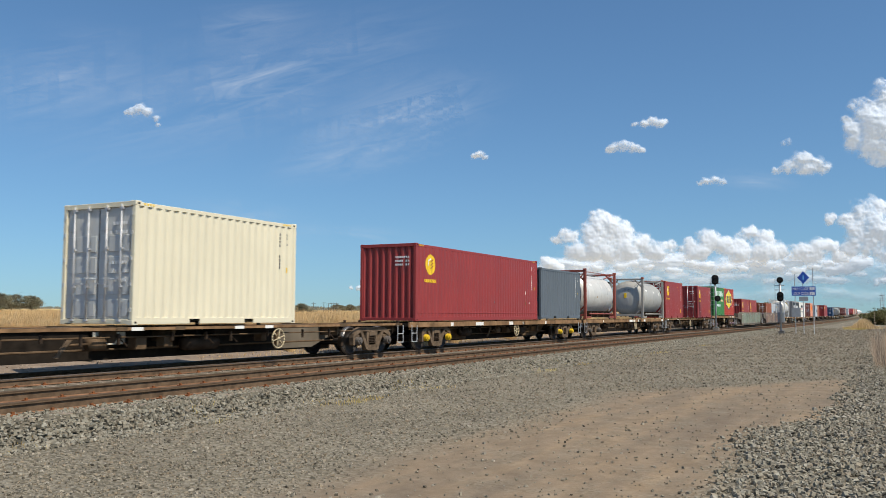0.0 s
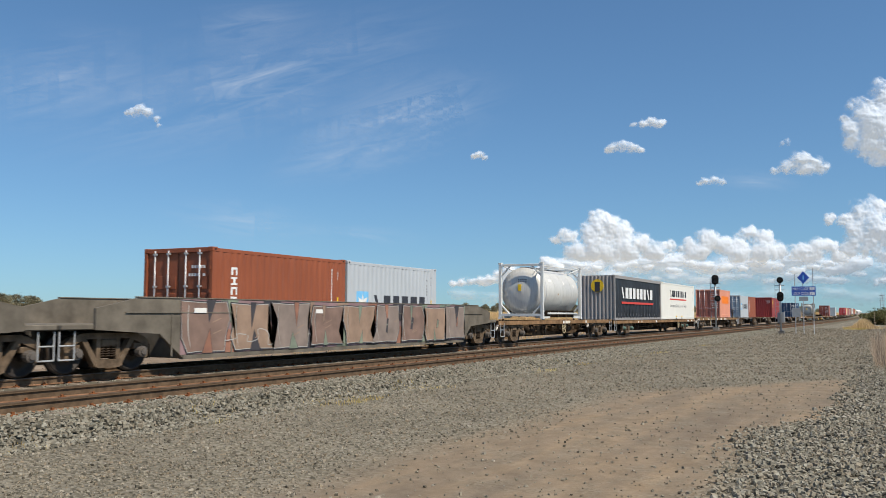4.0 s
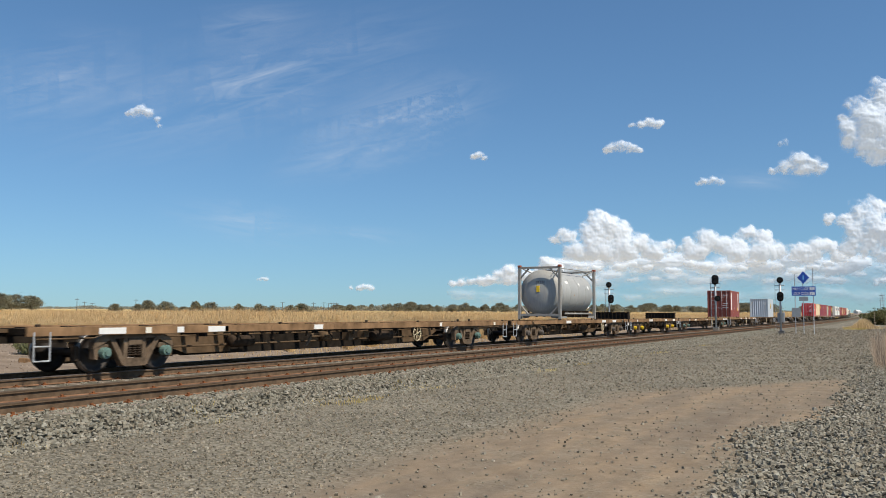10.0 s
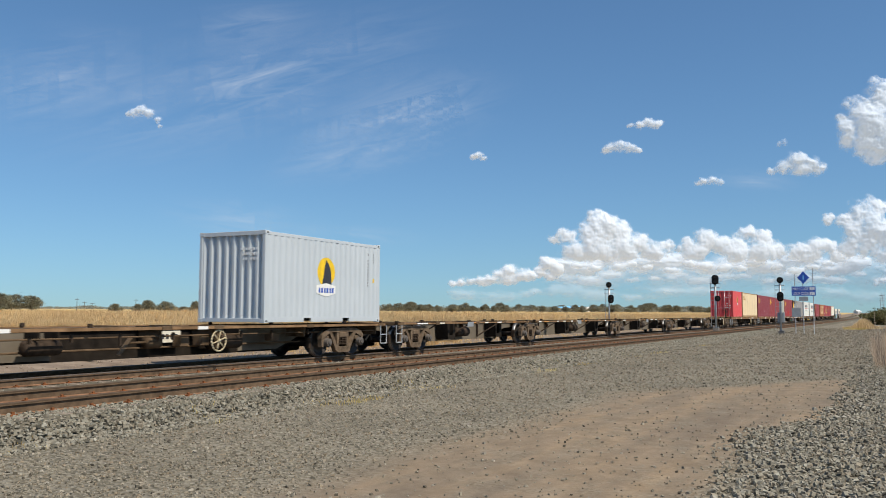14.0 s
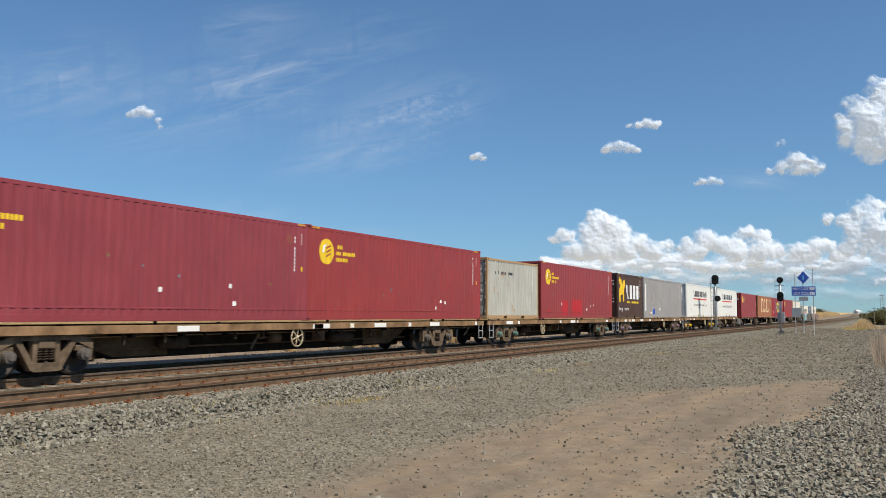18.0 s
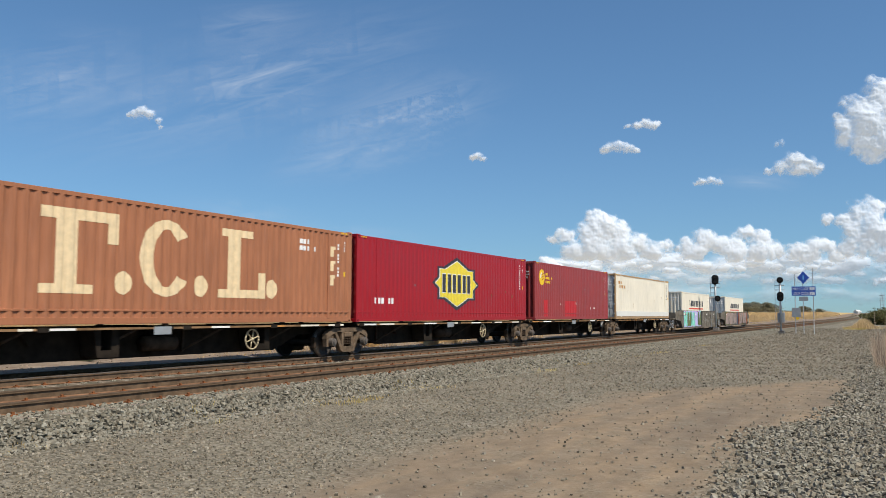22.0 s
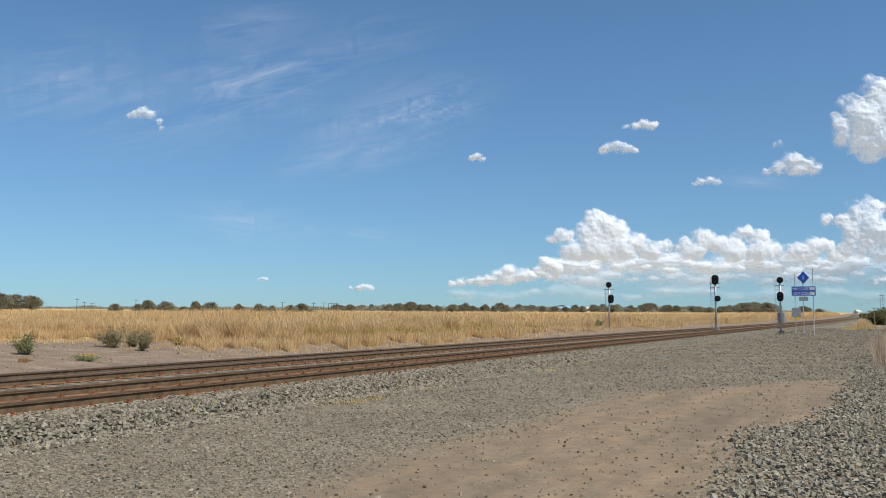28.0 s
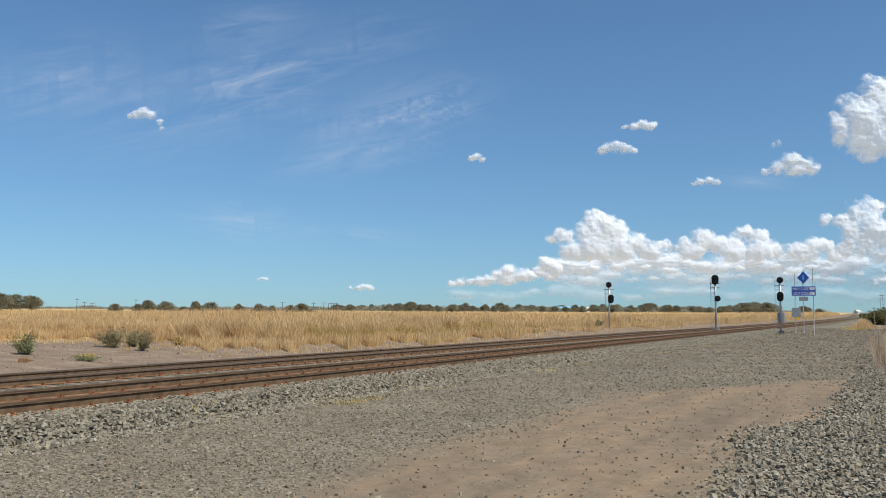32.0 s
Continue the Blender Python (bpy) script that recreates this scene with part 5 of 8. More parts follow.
def flat_wagon(label, s0, s1, bogies, deck, cap="dull_cap", mat="wagon_brown", rail="wagon_tan", brake=0.6, kind="flat", stacks=()):
    """A container flat: deep middle sills, side rails, cross members and two bogies. deck: height of its top over the rails."""
    ob = base("container_wagon", label, "wagon", WAGONS)
    mid, hl = (s0 + s1) / 2, (s1 - s0) / 2
    rng = random.Random(int(s0 * 7))
    b0, b1 = bogies[0] - mid, bogies[-1] - mid
    d = deck
    for b2 in bogies:
        bogie(ob, b2 - mid, cap)
    # fish-bellied centre sill
    for y in (-0.28, 0.22):
        bm = bmesh.new()
        lo = 0.25
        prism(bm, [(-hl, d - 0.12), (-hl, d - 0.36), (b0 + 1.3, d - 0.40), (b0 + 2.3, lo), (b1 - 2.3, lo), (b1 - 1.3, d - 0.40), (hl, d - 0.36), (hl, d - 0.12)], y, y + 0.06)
        # the black adds the shade under deck and load to the grime
        part("centre_sill", bm, M["under"], ob, "fish-bellied centre sill, black with grime and painted shade")
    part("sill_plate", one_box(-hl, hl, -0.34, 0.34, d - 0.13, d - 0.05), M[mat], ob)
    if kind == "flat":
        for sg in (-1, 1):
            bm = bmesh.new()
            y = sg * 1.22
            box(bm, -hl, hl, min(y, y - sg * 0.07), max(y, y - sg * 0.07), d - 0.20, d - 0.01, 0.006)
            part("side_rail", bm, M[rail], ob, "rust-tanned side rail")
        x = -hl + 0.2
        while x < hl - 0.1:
            # cross members and outriggers are coloured as dark as the shade there
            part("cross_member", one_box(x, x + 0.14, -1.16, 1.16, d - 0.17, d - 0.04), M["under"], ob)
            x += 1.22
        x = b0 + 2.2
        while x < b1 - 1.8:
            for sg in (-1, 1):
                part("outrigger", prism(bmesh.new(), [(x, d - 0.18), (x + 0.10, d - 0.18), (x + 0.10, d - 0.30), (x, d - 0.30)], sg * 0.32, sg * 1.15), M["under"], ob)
            x += 1.6
        # white reflective tags and painted plates along the side rail
        for _ in range(int(hl * 0.9)):
            x = rng.uniform(-hl + 0.3, hl - 0.9)
            w = rng.choice((0.18, 0.22, 0.45, 0.75))
            part("marking_plate", one_box(x, x + w, -1.228, -1.215, d - 0.18, d - 0.04), M[rng.choice(("white_paint", "white_paint", "ivory", "wagon_tan"))], ob)
    else:
        # skeletal spine: outriggers with container spigots
        for x in (-hl + 0.35, b0 + 1.9, -0.9, 0.9, b1 - 1.9, hl - 0.5):
            for sg in (-1, 1):
                part("outrigger", prism(bmesh.new(), [(x - 0.16, d - 0.12), (x + 0.16, d - 0.12), (x + 0.16, d - 0.03), (x - 0.16, d - 0.03)], sg * 0.3, sg * 1.22), M[mat], ob)
                part("gusset", prism(bmesh.new(), [(x - 0.05, d - 0.12), (x - 0.05, d - 0.40), (x + 0.0, d - 0.40), (x + 0.05, d - 0.12)], sg * 0.30, sg * 1.0), M[mat], ob)
        for sg in (-1, 1):
            y = sg * 1.2
            part("side_rail", one_box(-hl + 0.2, hl - 0.2, min(y, y - sg * 0.05), max(y, y - sg * 0.05), d - 0.11, d - 0.04), M[rail], ob)
        for _ in range(4):
            x = rng.uniform(-hl + 0.5, hl - 0.8)
            part("marking_plate", one_box(x, x + 0.35, -1.212, -1.20, d - 0.12, d - 0.04), M["white_paint"], ob)
        bm = bmesh.new()
        x = rng.uniform(-1.5, 0.5)
        box(bm, x, x + 0.9, -0.5, -0.46, d - 0.45, d - 0.16)
        part("number_plate_panel", bm, M["ivory"], ob, "pale plate with bars")
        for k in range(5):
            part("plate_bar", one_box(x + 0.1 + k * 0.15, x + 0.19 + k * 0.15, -0.506, -0.50, d - 0.36, d - 0.24), M["dark_letter"], ob)
    # spigots on the deck
    for x in (-hl + 0.3, -hl * 0.33, hl * 0.33, hl - 0.4):
        for sg in (-1, 1):
            part("twist_lock", one_box(x - 0.05, x + 0.05, sg * 1.13 - 0.04, sg * 1.13 + 0.04, d - 0.05, d + 0.05, 0.012), M["bogie"], ob)
    # the sill's brown ends; the black middle holds the load's shade in its colour
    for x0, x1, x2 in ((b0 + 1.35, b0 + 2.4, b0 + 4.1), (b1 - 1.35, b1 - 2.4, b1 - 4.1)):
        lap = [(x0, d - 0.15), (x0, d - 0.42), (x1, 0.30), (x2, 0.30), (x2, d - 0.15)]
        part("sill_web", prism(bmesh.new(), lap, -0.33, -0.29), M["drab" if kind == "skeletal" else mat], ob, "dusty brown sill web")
    # brake gear hung below
    under_gear(ob, hl, b0, b1, d, mat, rng)
    if brake is not None:
        spoked_wheel(ob, -hl + 2 * hl * brake, -1.17, d - 0.42)
        part("brake_stand", one_box(-hl + 2 * hl * brake - 0.05, -hl + 2 * hl * brake + 0.05, -1.14, -1.06, d - 0.60, d - 0.12), M[mat], ob)
    for x in (-hl + 0.35, hl - 0.35):
        step_iron(ob, x)
        step_iron(ob, x, 1)
    coupler(ob, -hl, -1)
    coupler(ob, hl, 1)
    MOVING.append((ob, mid, 0.0, 0.0))
    return ob


def well_wagon(label, s0, s1, bogies, top, graffiti, mat="wagon_grey"):
    """A deep-sided well wagon: long side walls hung between raised end platforms."""
    ob = base("well_wagon", label, "wagon", "well wagons of the train")
    mid, hl = (s0 + s1) / 2, (s1 - s0) / 2
    rng = random.Random(int(s0))
    b0, b1 = bogies[0] - mid, bogies[1] - mid
    for b2 in (b0, b1):
        bogie(ob, b2, "dull_cap")
    lo = 0.27
    for sg in (-1, 1):
        y = sg * 1.36
        out = [(b0 - 0.6, top - 0.25), (b0 - 0.6, 0.98), (b0 + 1.25, 0.86), (b0 + 2.0, lo), (b1 - 2.0, lo), (b1 - 1.25, 0.86), (b1 + 0.6, 0.98), (b1 + 0.6, top - 0.25), (b1 - 0.6, top), (b0 + 0.6, top)]
        bm = prism(bmesh.new(), out, y, y - sg * 0.08)
        wall = part("side_wall", bm, M[mat], ob, "tall riveted well side")
        part("top_chord", one_box(b0 + 0.55, b1 - 0.55, min(y + sg * 0.02, y - sg * 0.10), max(y + sg * 0.02, y - sg * 0.10) - (0.02 if sg > 0 else 0), top, top + 0.03, 0.006), M[mat], wall)
        part("rub_strip", one_box(b0 + 0.2, b1 - 0.2, min(y, y + sg * 0.03), max(y, y + sg * 0.03), top - 0.35, top - 0.325), M[mat], wall)
        part("bottom_chord", one_box(b0 + 2.0, b1 - 2.0, min(y + sg * 0.02, y - sg * 0.12), max(y + sg * 0.02, y - sg * 0.12), lo - 0.04, lo + 0.06), M[mat], wall)
        if sg < 0:
            for x in np.arange(b0 + 1.6, b1 - 1.6, 2.1):
                part("rib", one_box(x, x + 0.05, y - 0.02, y, lo + 0.05, top - 0.38), M[mat], wall)
            for u in (0.12, 0.38, 0.66, 0.86):
                part("marking_plate", one_box(b0 + (b1 - b0) * u, b0 + (b1 - b0) * u + 0.42, y - 0.045, y - 0.03, top - 0.34, top - 0.22), M["white_paint"], wall)
            graffiti(wall, b0 + 1.9, b1 - 1.9, lo + 0.07, top - 0.01, y - 0.004, rng)
    part("well_floor", one_box(b0 + 2.0, b1 - 2.0, -1.3, 1.3, lo - 0.02, lo + 0.08), M[mat], ob)
    for b2, sg in ((b0, -1), (b1, 1)):
        xa, xb = sorted((b2 + sg * hl * 0 - sg * 1.3, sg * hl))
        part("end_platform", one_box(xa, xb, -1.30, 1.30, 0.98, 1.10, 0.02), M[mat], ob)
        part("end_bulkhead", one_box(b2 - sg * 2.05 - 0.06, b2 - sg * 2.05 + 0.06, -1.28, 1.28, lo, top - 0.15), M[mat], ob)
        part("end_sill", one_box(xa, xb, -0.3, 0.3, 0.72, 0.98), M[mat], ob)
        bm = bmesh.new()
        for yy in (-1.15, 1.15):
            cyl(bm, (sg * (hl - 0.15), yy, 1.1), (sg * (hl - 0.15), yy, 1.75), 0.02, 6)
        cyl(bm, (sg * (hl - 0.15), -1.15, 1.75), (sg * (hl - 0.15), 1.15, 1.75), 0.02, 6)
        step_iron(ob, sg * (hl - 0.2))
        coupler(ob, sg * hl, sg)
    MOVING.append((ob, mid, 0.0, 0.0))
    return ob


M["g_sage"] = plain("sage_spray_paint", (0.20, 0.23, 0.17), 0.7, var=0.25, scale=2)
M["g_peach"] = plain("peach_spray_paint", (0.42, 0.25, 0.19), 0.7, var=0.25, scale=2)
M["g_rust"] = plain("rust_spray_paint", (0.28, 0.13, 0.085), 0.7, var=0.25, scale=2)
M["g_lilac"] = plain("lilac_spray_paint", (0.50, 0.45, 0.72), 0.7, var=0.12, scale=2)
M["g_mint"] = plain("mint_spray_paint", (0.22, 0.60, 0.47), 0.7, var=0.15, scale=2)
M["g_berry"] = plain("berry_spray_paint", (0.42, 0.05, 0.16), 0.7, var=0.15, scale=2)
M["g_moss"] = plain("moss_spray_paint", (0.12, 0.14, 0.05), 0.7, var=0.15, scale=2)
M["g_clay"] = plain("clay_spray_paint", (0.21, 0.135, 0.105), 0.7, var=0.25, scale=2)
M["g_orange"] = plain("orange_spray_paint", (0.40, 0.15, 0.035), 0.7, var=0.25, scale=2)
M["g_navy"] = plain("dark_blue_spray_paint", (0.065, 0.075, 0.105), 0.7, var=0.25, scale=2)
M["g_sage2"] = plain("pale_sage_spray_paint", (0.24, 0.275, 0.215), 0.7, var=0.2, scale=2)
M["g_orange2"] = plain("dusty_orange_spray_paint", (0.36, 0.20, 0.07), 0.7, var=0.2, scale=2)
M["g_mauve"] = plain("mauve_spray_paint", (0.27, 0.17, 0.17), 0.7, var=0.2, scale=2)
M["g_peach2"] = plain("dull_peach_spray_paint", (0.30, 0.20, 0.14), 0.7, var=0.2, scale=2)
M["g_clay2"] = plain("grey_clay_spray_paint", (0.24, 0.185, 0.155), 0.7, var=0.2, scale=2)
M["g_line"] = plain("dark_spray_line", (0.05, 0.045, 0.05), 0.7, var=0.2, scale=2)


def tags(wall, x0, x1, z0, z1, y, rng, n, mat, big=0.35, wide=0.022):
    """Thin looping sprayed lines."""
    for k in range(n):
        cx, cz = x0 + (x1 - x0) * (k + 0.5) / n, z0 + (z1 - z0) * rng.choice((0.28, 0.42, 0.76))
        ln = (x1 - x0) / n * rng.uniform(0.7, 0.95)
        ph, q = rng.uniform(0, 6), rng.uniform(3.5, 6)
        pts = [(cx - ln / 2 + ln * t + 0.12 * math.sin(2 * q * 3 * t + ph), cz + big * (0.45 + 0.25 * math.sin(5 * t + ph)) * math.sin(q * 3 * t + ph)) for t in np.linspace(0, 1, 46)]
        bm = bmesh.new()
        for (ax, az), (bx, bz) in zip(pts, pts[1:]):
            d = math.hypot(bx - ax, bz - az) + 1e-6
            ox, oz = -(bz - az) / d * wide / 2, (bx - ax) / d * wide / 2
            bm.faces.new([bm.verts.new((px, y - 0.03, min(z1, max(z0, pz)))) for px, pz in ((ax - ox, az - oz), (bx - ox, bz - oz), (bx + ox, bz + oz), (ax + ox, az + oz))])
        part("sprayed_tag", bm, M[mat], wall, "thin pale sprayed line")


def carved(fill, accent, dash, count, ends=(), tag=None, span=(0.0, 1.0), line="g_line", pale="g_pale", ground=None, streak="g_peach2"):
    """Broad sprayed letter shapes told apart by dark and bright gaps between them."""
    def art(wall, x0, x1, z0, z1, y, rng):
        a, b2 = x0 + (x1 - x0) * span[0], x0 + (x1 - x0) * span[1]
        hh = z1 - z0
        lift = [0.004]

        def put(name, pts, mat, lab=""):
            lift[0] += 0.0007
            pts = [(max(a, min(b2, px)), max(z0, min(z1, pz))) for px, pz in pts]
            bm = bmesh.new()
            bm.faces.new([bm.verts.new((px, y - lift[0], pz)) for px, pz in pts])
            bmesh.ops.triangulate(bm, faces=bm.faces[:])
            bm.normal_update()
            for f in bm.faces:
                if f.normal.y > 0:
                    f.normal_flip()
            part(name, bm, M[mat], wall, lab)

        def curve(p, q, r, w, mat, name):
            c = [((1 - t) ** 2 * p[0] + 2 * t * (1 - t) * q[0] + t * t * r[0], (1 - t) ** 2 * p[1] + 2 * t * (1 - t) * q[1] + t * t * r[1]) for t in np.linspace(0, 1, 9)]
            put(name, [(px - w * math.sin(3.1 * i / 8 + 0.02), pz) for i, (px, pz) in enumerate(c)] + [(px + w, pz) for px, pz in c[::-1]], mat)

        def inset(pts, k):
            """The outline drawn in by k on every side."""
            mx, mz = sum(p[0] for p in pts) / len(pts), sum(p[1] for p in pts) / len(pts)
            hw, hz = max(abs(p[0] - mx) for p in pts), max(abs(p[1] - mz) for p in pts)
            return [(mx + (px - mx) * (1 - k / hw), mz + (pz - mz) * (1 - k / hz)) for px, pz in pts]

        put("spray_ground", [(a, z0), (b2, z0), (b2, z1), (a, z1)], ground or fill[0], "sprayed ground colour")
        step = (b2 - a) / count
        for i in range(count):
            g = a + step * (i + 1)
            w1, w2 = step * rng.uniform(.12, .26), step * rng.uniform(.10, .24)
            put("spray_accent", [(g - w1, z1), (g + w1, z1), (g + w2 * .7, z1 - hh * .45), (g - w2 * .6, z1 - hh * .40)], rng.choice(accent))
            put("spray_accent", [(g - w2, z0), (g + w2, z0), (g + w1 * .6, z0 + hh * .42), (g - w1 * .5, z0 + hh * .46)], rng.choice(accent))
        for i in range(count):
            cx, r = a + step * (i + 0.5), (lambda q: rng.uniform(-q, q) * step)
            hw = step * 0.47
            top, foot = z1 - hh * rng.uniform(0, .06), z0 + hh * rng.uniform(0, .05)
            body = [(cx - hw + r(.10), foot), (cx - hw * .1 + r(.06), foot + hh * .02), (cx + hw + r(.10), foot), (cx + hw * .94 + r(.08), z0 + hh * .34), (cx + hw * 1.02 + r(.08), z0 + hh * .66),
                    (cx + hw + r(.10), top), (cx + r(.08), top - hh * .03), (cx - hw + r(.10), top), (cx - hw * .96 + r(.08), z0 + hh * .60), (cx - hw * 1.02 + r(.08), z0 + hh * .30)]
            put("spray_gap", body, line)
            put("spray_line", inset(body, 0.030), pale)
            put("spray_fill", inset(body, 0.048), fill[i % len(fill)])
            # one or two wedges cut into the shape
            for side in rng.sample((0, 1, 2), 2):
                wx, ww = cx + r(.12), step * rng.uniform(.06, .13)
                if side == 0:
                    cut = [(wx - ww, top), (wx + ww, top), (wx + r(.05), z1 - hh * rng.uniform(.40, .58))]
                elif side == 1:
                    cut = [(wx - ww, foot), (wx + ww, foot), (wx + r(.05), z0 + hh * rng.uniform(.34, .52))]
                else:
                    zc, hc = z0 + hh * rng.uniform(.45, .6), hh * rng.uniform(.10, .18)
                    cut = [(wx - ww * .7, zc - hc), (wx + ww * .2, zc - hc * 1.2), (wx + ww * .7, zc + hc * .8), (wx - ww * .1, zc + hc)]
                put("spray_slit", cut, line)
                put("spray_accent", inset(cut, min(0.025, ww * .35)), rng.choice(accent))
                if side == 2:
                    put("spray_dash", [(wx - ww * .3, zc - .02), (wx + ww * .3, zc), (wx + ww * .3, zc + .03), (wx - ww * .3, zc + .01)], dash)
            curve((cx - step * .36, z0 + hh * .9), (cx - step * .41, z0 + hh * .5), (cx - step * .3, z0 + hh * .1), 0.010, pale, "spray_line")
            for _ in range(2):
                sx, sz = cx + r(.3), z0 + hh * rng.uniform(.2, .8)
                put("spray_dash", [(sx, sz), (sx + step * .18, sz + .10), (sx + step * .19, sz + .13), (sx, sz + .025)], streak)
        for u, w, m, bow in ends:
            cx = a + (b2 - a) * u
            put("spray_zone", [(cx - w / 2 + bow * math.sin(math.pi * t), z0 + hh * t) for t in np.linspace(0, 1, 9)] + [(cx + w / 2 + bow * math.sin(math.pi * t), z0 + hh * t) for t in np.linspace(1, 0, 9)], m)
        if tag:
            tags(wall, x0 + (x1 - x0) * tag[0], x0 + (x1 - x0) * tag[1], z0 + .05, z1 - .08, y, rng, tag[2], "g_pale")
    return art


M["g_pale"] = plain("pale_spray_line", (0.42, 0.40, 0.37), 0.7, var=0.2, scale=3)
M["g_leaf"] = plain("green_spray_dash", (0.06, 0.24, 0.05), 0.7, var=0.2, scale=3)
M["g_red"] = plain("dark_red_spray_paint", (0.26, 0.055, 0.035), 0.7, var=0.3, scale=2)
M["g_tan"] = plain("tan_spray_paint", (0.33, 0.245, 0.215), 0.7, var=0.12, scale=1.5)


def stack(label, s, zb, length):
    """A low ribbed end rack that lies across the deck."""
    ob = base("folded_end_rack", label, "end rack", "folded end racks")
    h = length / 2
    part("rack_core", one_box(-h + 0.06, h - 0.06, -1.14, 1.14, 0.0, 0.40), M["black"], ob)
    for z in (0.01, 0.20, 0.39):
        part("rack_rail", one_box(-h, h, -1.2, 1.2, z, z + 0.06, 0.01), M["under"], ob)
    for y in np.arange(-1.18, 1.15, 0.26):
        part("rack_rib", one_box(-h - 0.03, h + 0.02, y, y + 0.07, 0.0, 0.47, 0.01), M["under"], ob)
    MOVING.append((ob, s + h, zb - Z_MAIN, 0.0))
    return ob


def end_stand(ob, x, d):
    """An upright brake stand on the end of a wagon."""
    bm = prism(bmesh.new(), [(x - 0.22, d), (x + 0.24, d), (x + 0.16, d + 0.85), (x + 0.04, d + 0.95), (x - 0.06, d + 0.85)], -0.55, -0.47)
    part("brake_stand_plate", bm, M["bogie"], ob, "upright brown brake stand")
    bm = bmesh.new()
    for i in range(18):
        a, b2 = math.pi * i / 9, math.pi * (i + 1) / 9
        cyl(bm, (x - 0.25, -0.5 + 0.27 * math.cos(a), d + 0.75 + 0.27 * math.sin(a)), (x - 0.25, -0.5 + 0.27 * math.cos(b2), d + 0.75 + 0.27 * math.sin(b2)), 0.02, 6)
    for i in range(5):
        a = 2 * math.pi * i / 5
        cyl(bm, (x - 0.25, -0.5, d + 0.75), (x - 0.25, -0.5 + 0.27 * math.cos(a), d + 0.75 + 0.27 * math.sin(a)), 0.015, 6)
    cyl(bm, (x - 0.28, -0.5, d + 0.75), (x, -0.5, d + 0.75), 0.04, 8)
    part("end_hand_wheel", bm, M["bogie"], ob, "rusty hand wheel", True)


# ================= the train: consist =================
DECK = 1.06
C20, C40, C48 = 6.058, 12.192, 14.63
HI, LOW = 2.896, 2.591




def real(s):
    """Place along the train."""
    return s + 0.16 * max(0.0, (s - 18.0) / 27.34)


def cont(label, s, *a, **k):
    return container(label, real(s), *a, **k)


def wag(label, s0, s1, bogies, *a, **k):
    return flat_wagon(label, real(s0), real(s1), [real(b) for b in bogies], *a, **k)


MAROON = "maroon corrugated container with a round yellow emblem, on a flat wagon"
wag("skeletal container wagon in dusty brown steel", 3.0, 26.7, (5.5, 24.7), DECK, kind="skeletal", brake=0.70)
cont("cream twenty-foot container with grey doors, on a brown wagon", 14.25, 1.35, C20, HI, M["cream"], door_mat=M["door_grey"])
wag("brown container flat with yellow axle caps", 27.0, 46.3, (29.3, 43.9), DECK, cap="yellow_cap", brake=0.52)
cont("maroon forty-foot container with round yellow emblem", 27.43, 1.36, C40, HI, M["maroon"], door=False, art=art_round_under)
cont("slate blue twenty-foot container beside a maroon one", 40.05, 1.40, C20, LOW, M["slate"], door=False)
wag("brown container flat with rust-tanned deck", 46.7, 66.0, (48.9, 64.2), DECK, brake=0.58)
tank("pale steel tank in a rust-red frame, on a flat wagon", real(47.1), 1.38, M["steel_shell"], M["red_frame"])
tank("grey tank in a grey frame, on a flat wagon", real(59.85), 1.38, M["grey_shell"], M["grey_frame"])
wag("brown skeletal wagon with a cream hand-brake wheel", 66.2, 85.4, (68.3, 83.4), DECK, kind="skeletal", brake=0.5)
cont(MAROON, 66.5, 1.38, C20, HI, M["maroon"], art=art_round_under)
cont(MAROON, 78.95, 1.38, C20, HI, M["maroon"], art=art_round_under)
wag("short brown container flat with mauve axle caps", 85.9, 99.5, (87.6, 97.6), DECK + 0.20, cap="pink_cap", brake=0.5)
cont("green removals container with pale lettering, on a flat wagon", 86.75, 1.575, C20, HI, M["green"], art=art_green)
cont("red container with a yellow pointed emblem, on a flat wagon", 92.65, 1.575, C20, HI, M["linfox_red"], door=False, art=art_linfox)
well_wagon("grey well wagon covered in sage and peach spray paint", real(99.9), real(121.6), (real(101.4), real(120.2)), 1.70, carved(("g_sage", "g_sage2", "g_sage"), ("g_rust", "g_peach", "g_rust", "g_peach2"), "g_rust", 10, ground="g_peach2", streak="g_sage2", tag=(0.5, 0.9, 3)))
cont("maroon container with round yellow emblem, sunk in a well wagon", 104.4, 0.66, C20, HI, M["maroon"], door=False, art=art_round_under)
cont("maroon container with round yellow emblem, sunk in a well wagon", 110.75, 0.66, C20, HI, M["maroon"], door=False, art=art_round_under)
well_wagon("grey well wagon covered in clay-coloured spray paint", real(121.7), real(143.8), (real(123.1), real(142.4)), 1.70, carved(("g_clay", "g_peach2", "g_clay2"), ("g_rust", "g_peach2", "g_sage", "g_line"), "g_sage", 9, ground="g_mauve", tag=(0.1, 0.6, 3)))
cont("rust-orange container with white upright lettering, in a well wagon", 126.2, 0.66, C20, LOW + 0.1, M["rust_orange"], art=art_triton)
cont("light grey container with a blue square emblem, in a well wagon", 132.35, 0.66, C20, LOW + 0.1, M["maersk"], door_mat=M["maersk_end"], art=art_maersk)
wag("brown container flat behind the well wagons", 144.3, 161.5, (146.3, 159.4), DECK, brake=0.5)
tank("white tank in a white frame, on a flat wagon", real(149.7), 1.38, M["steel_shell"], M["white_frame"])
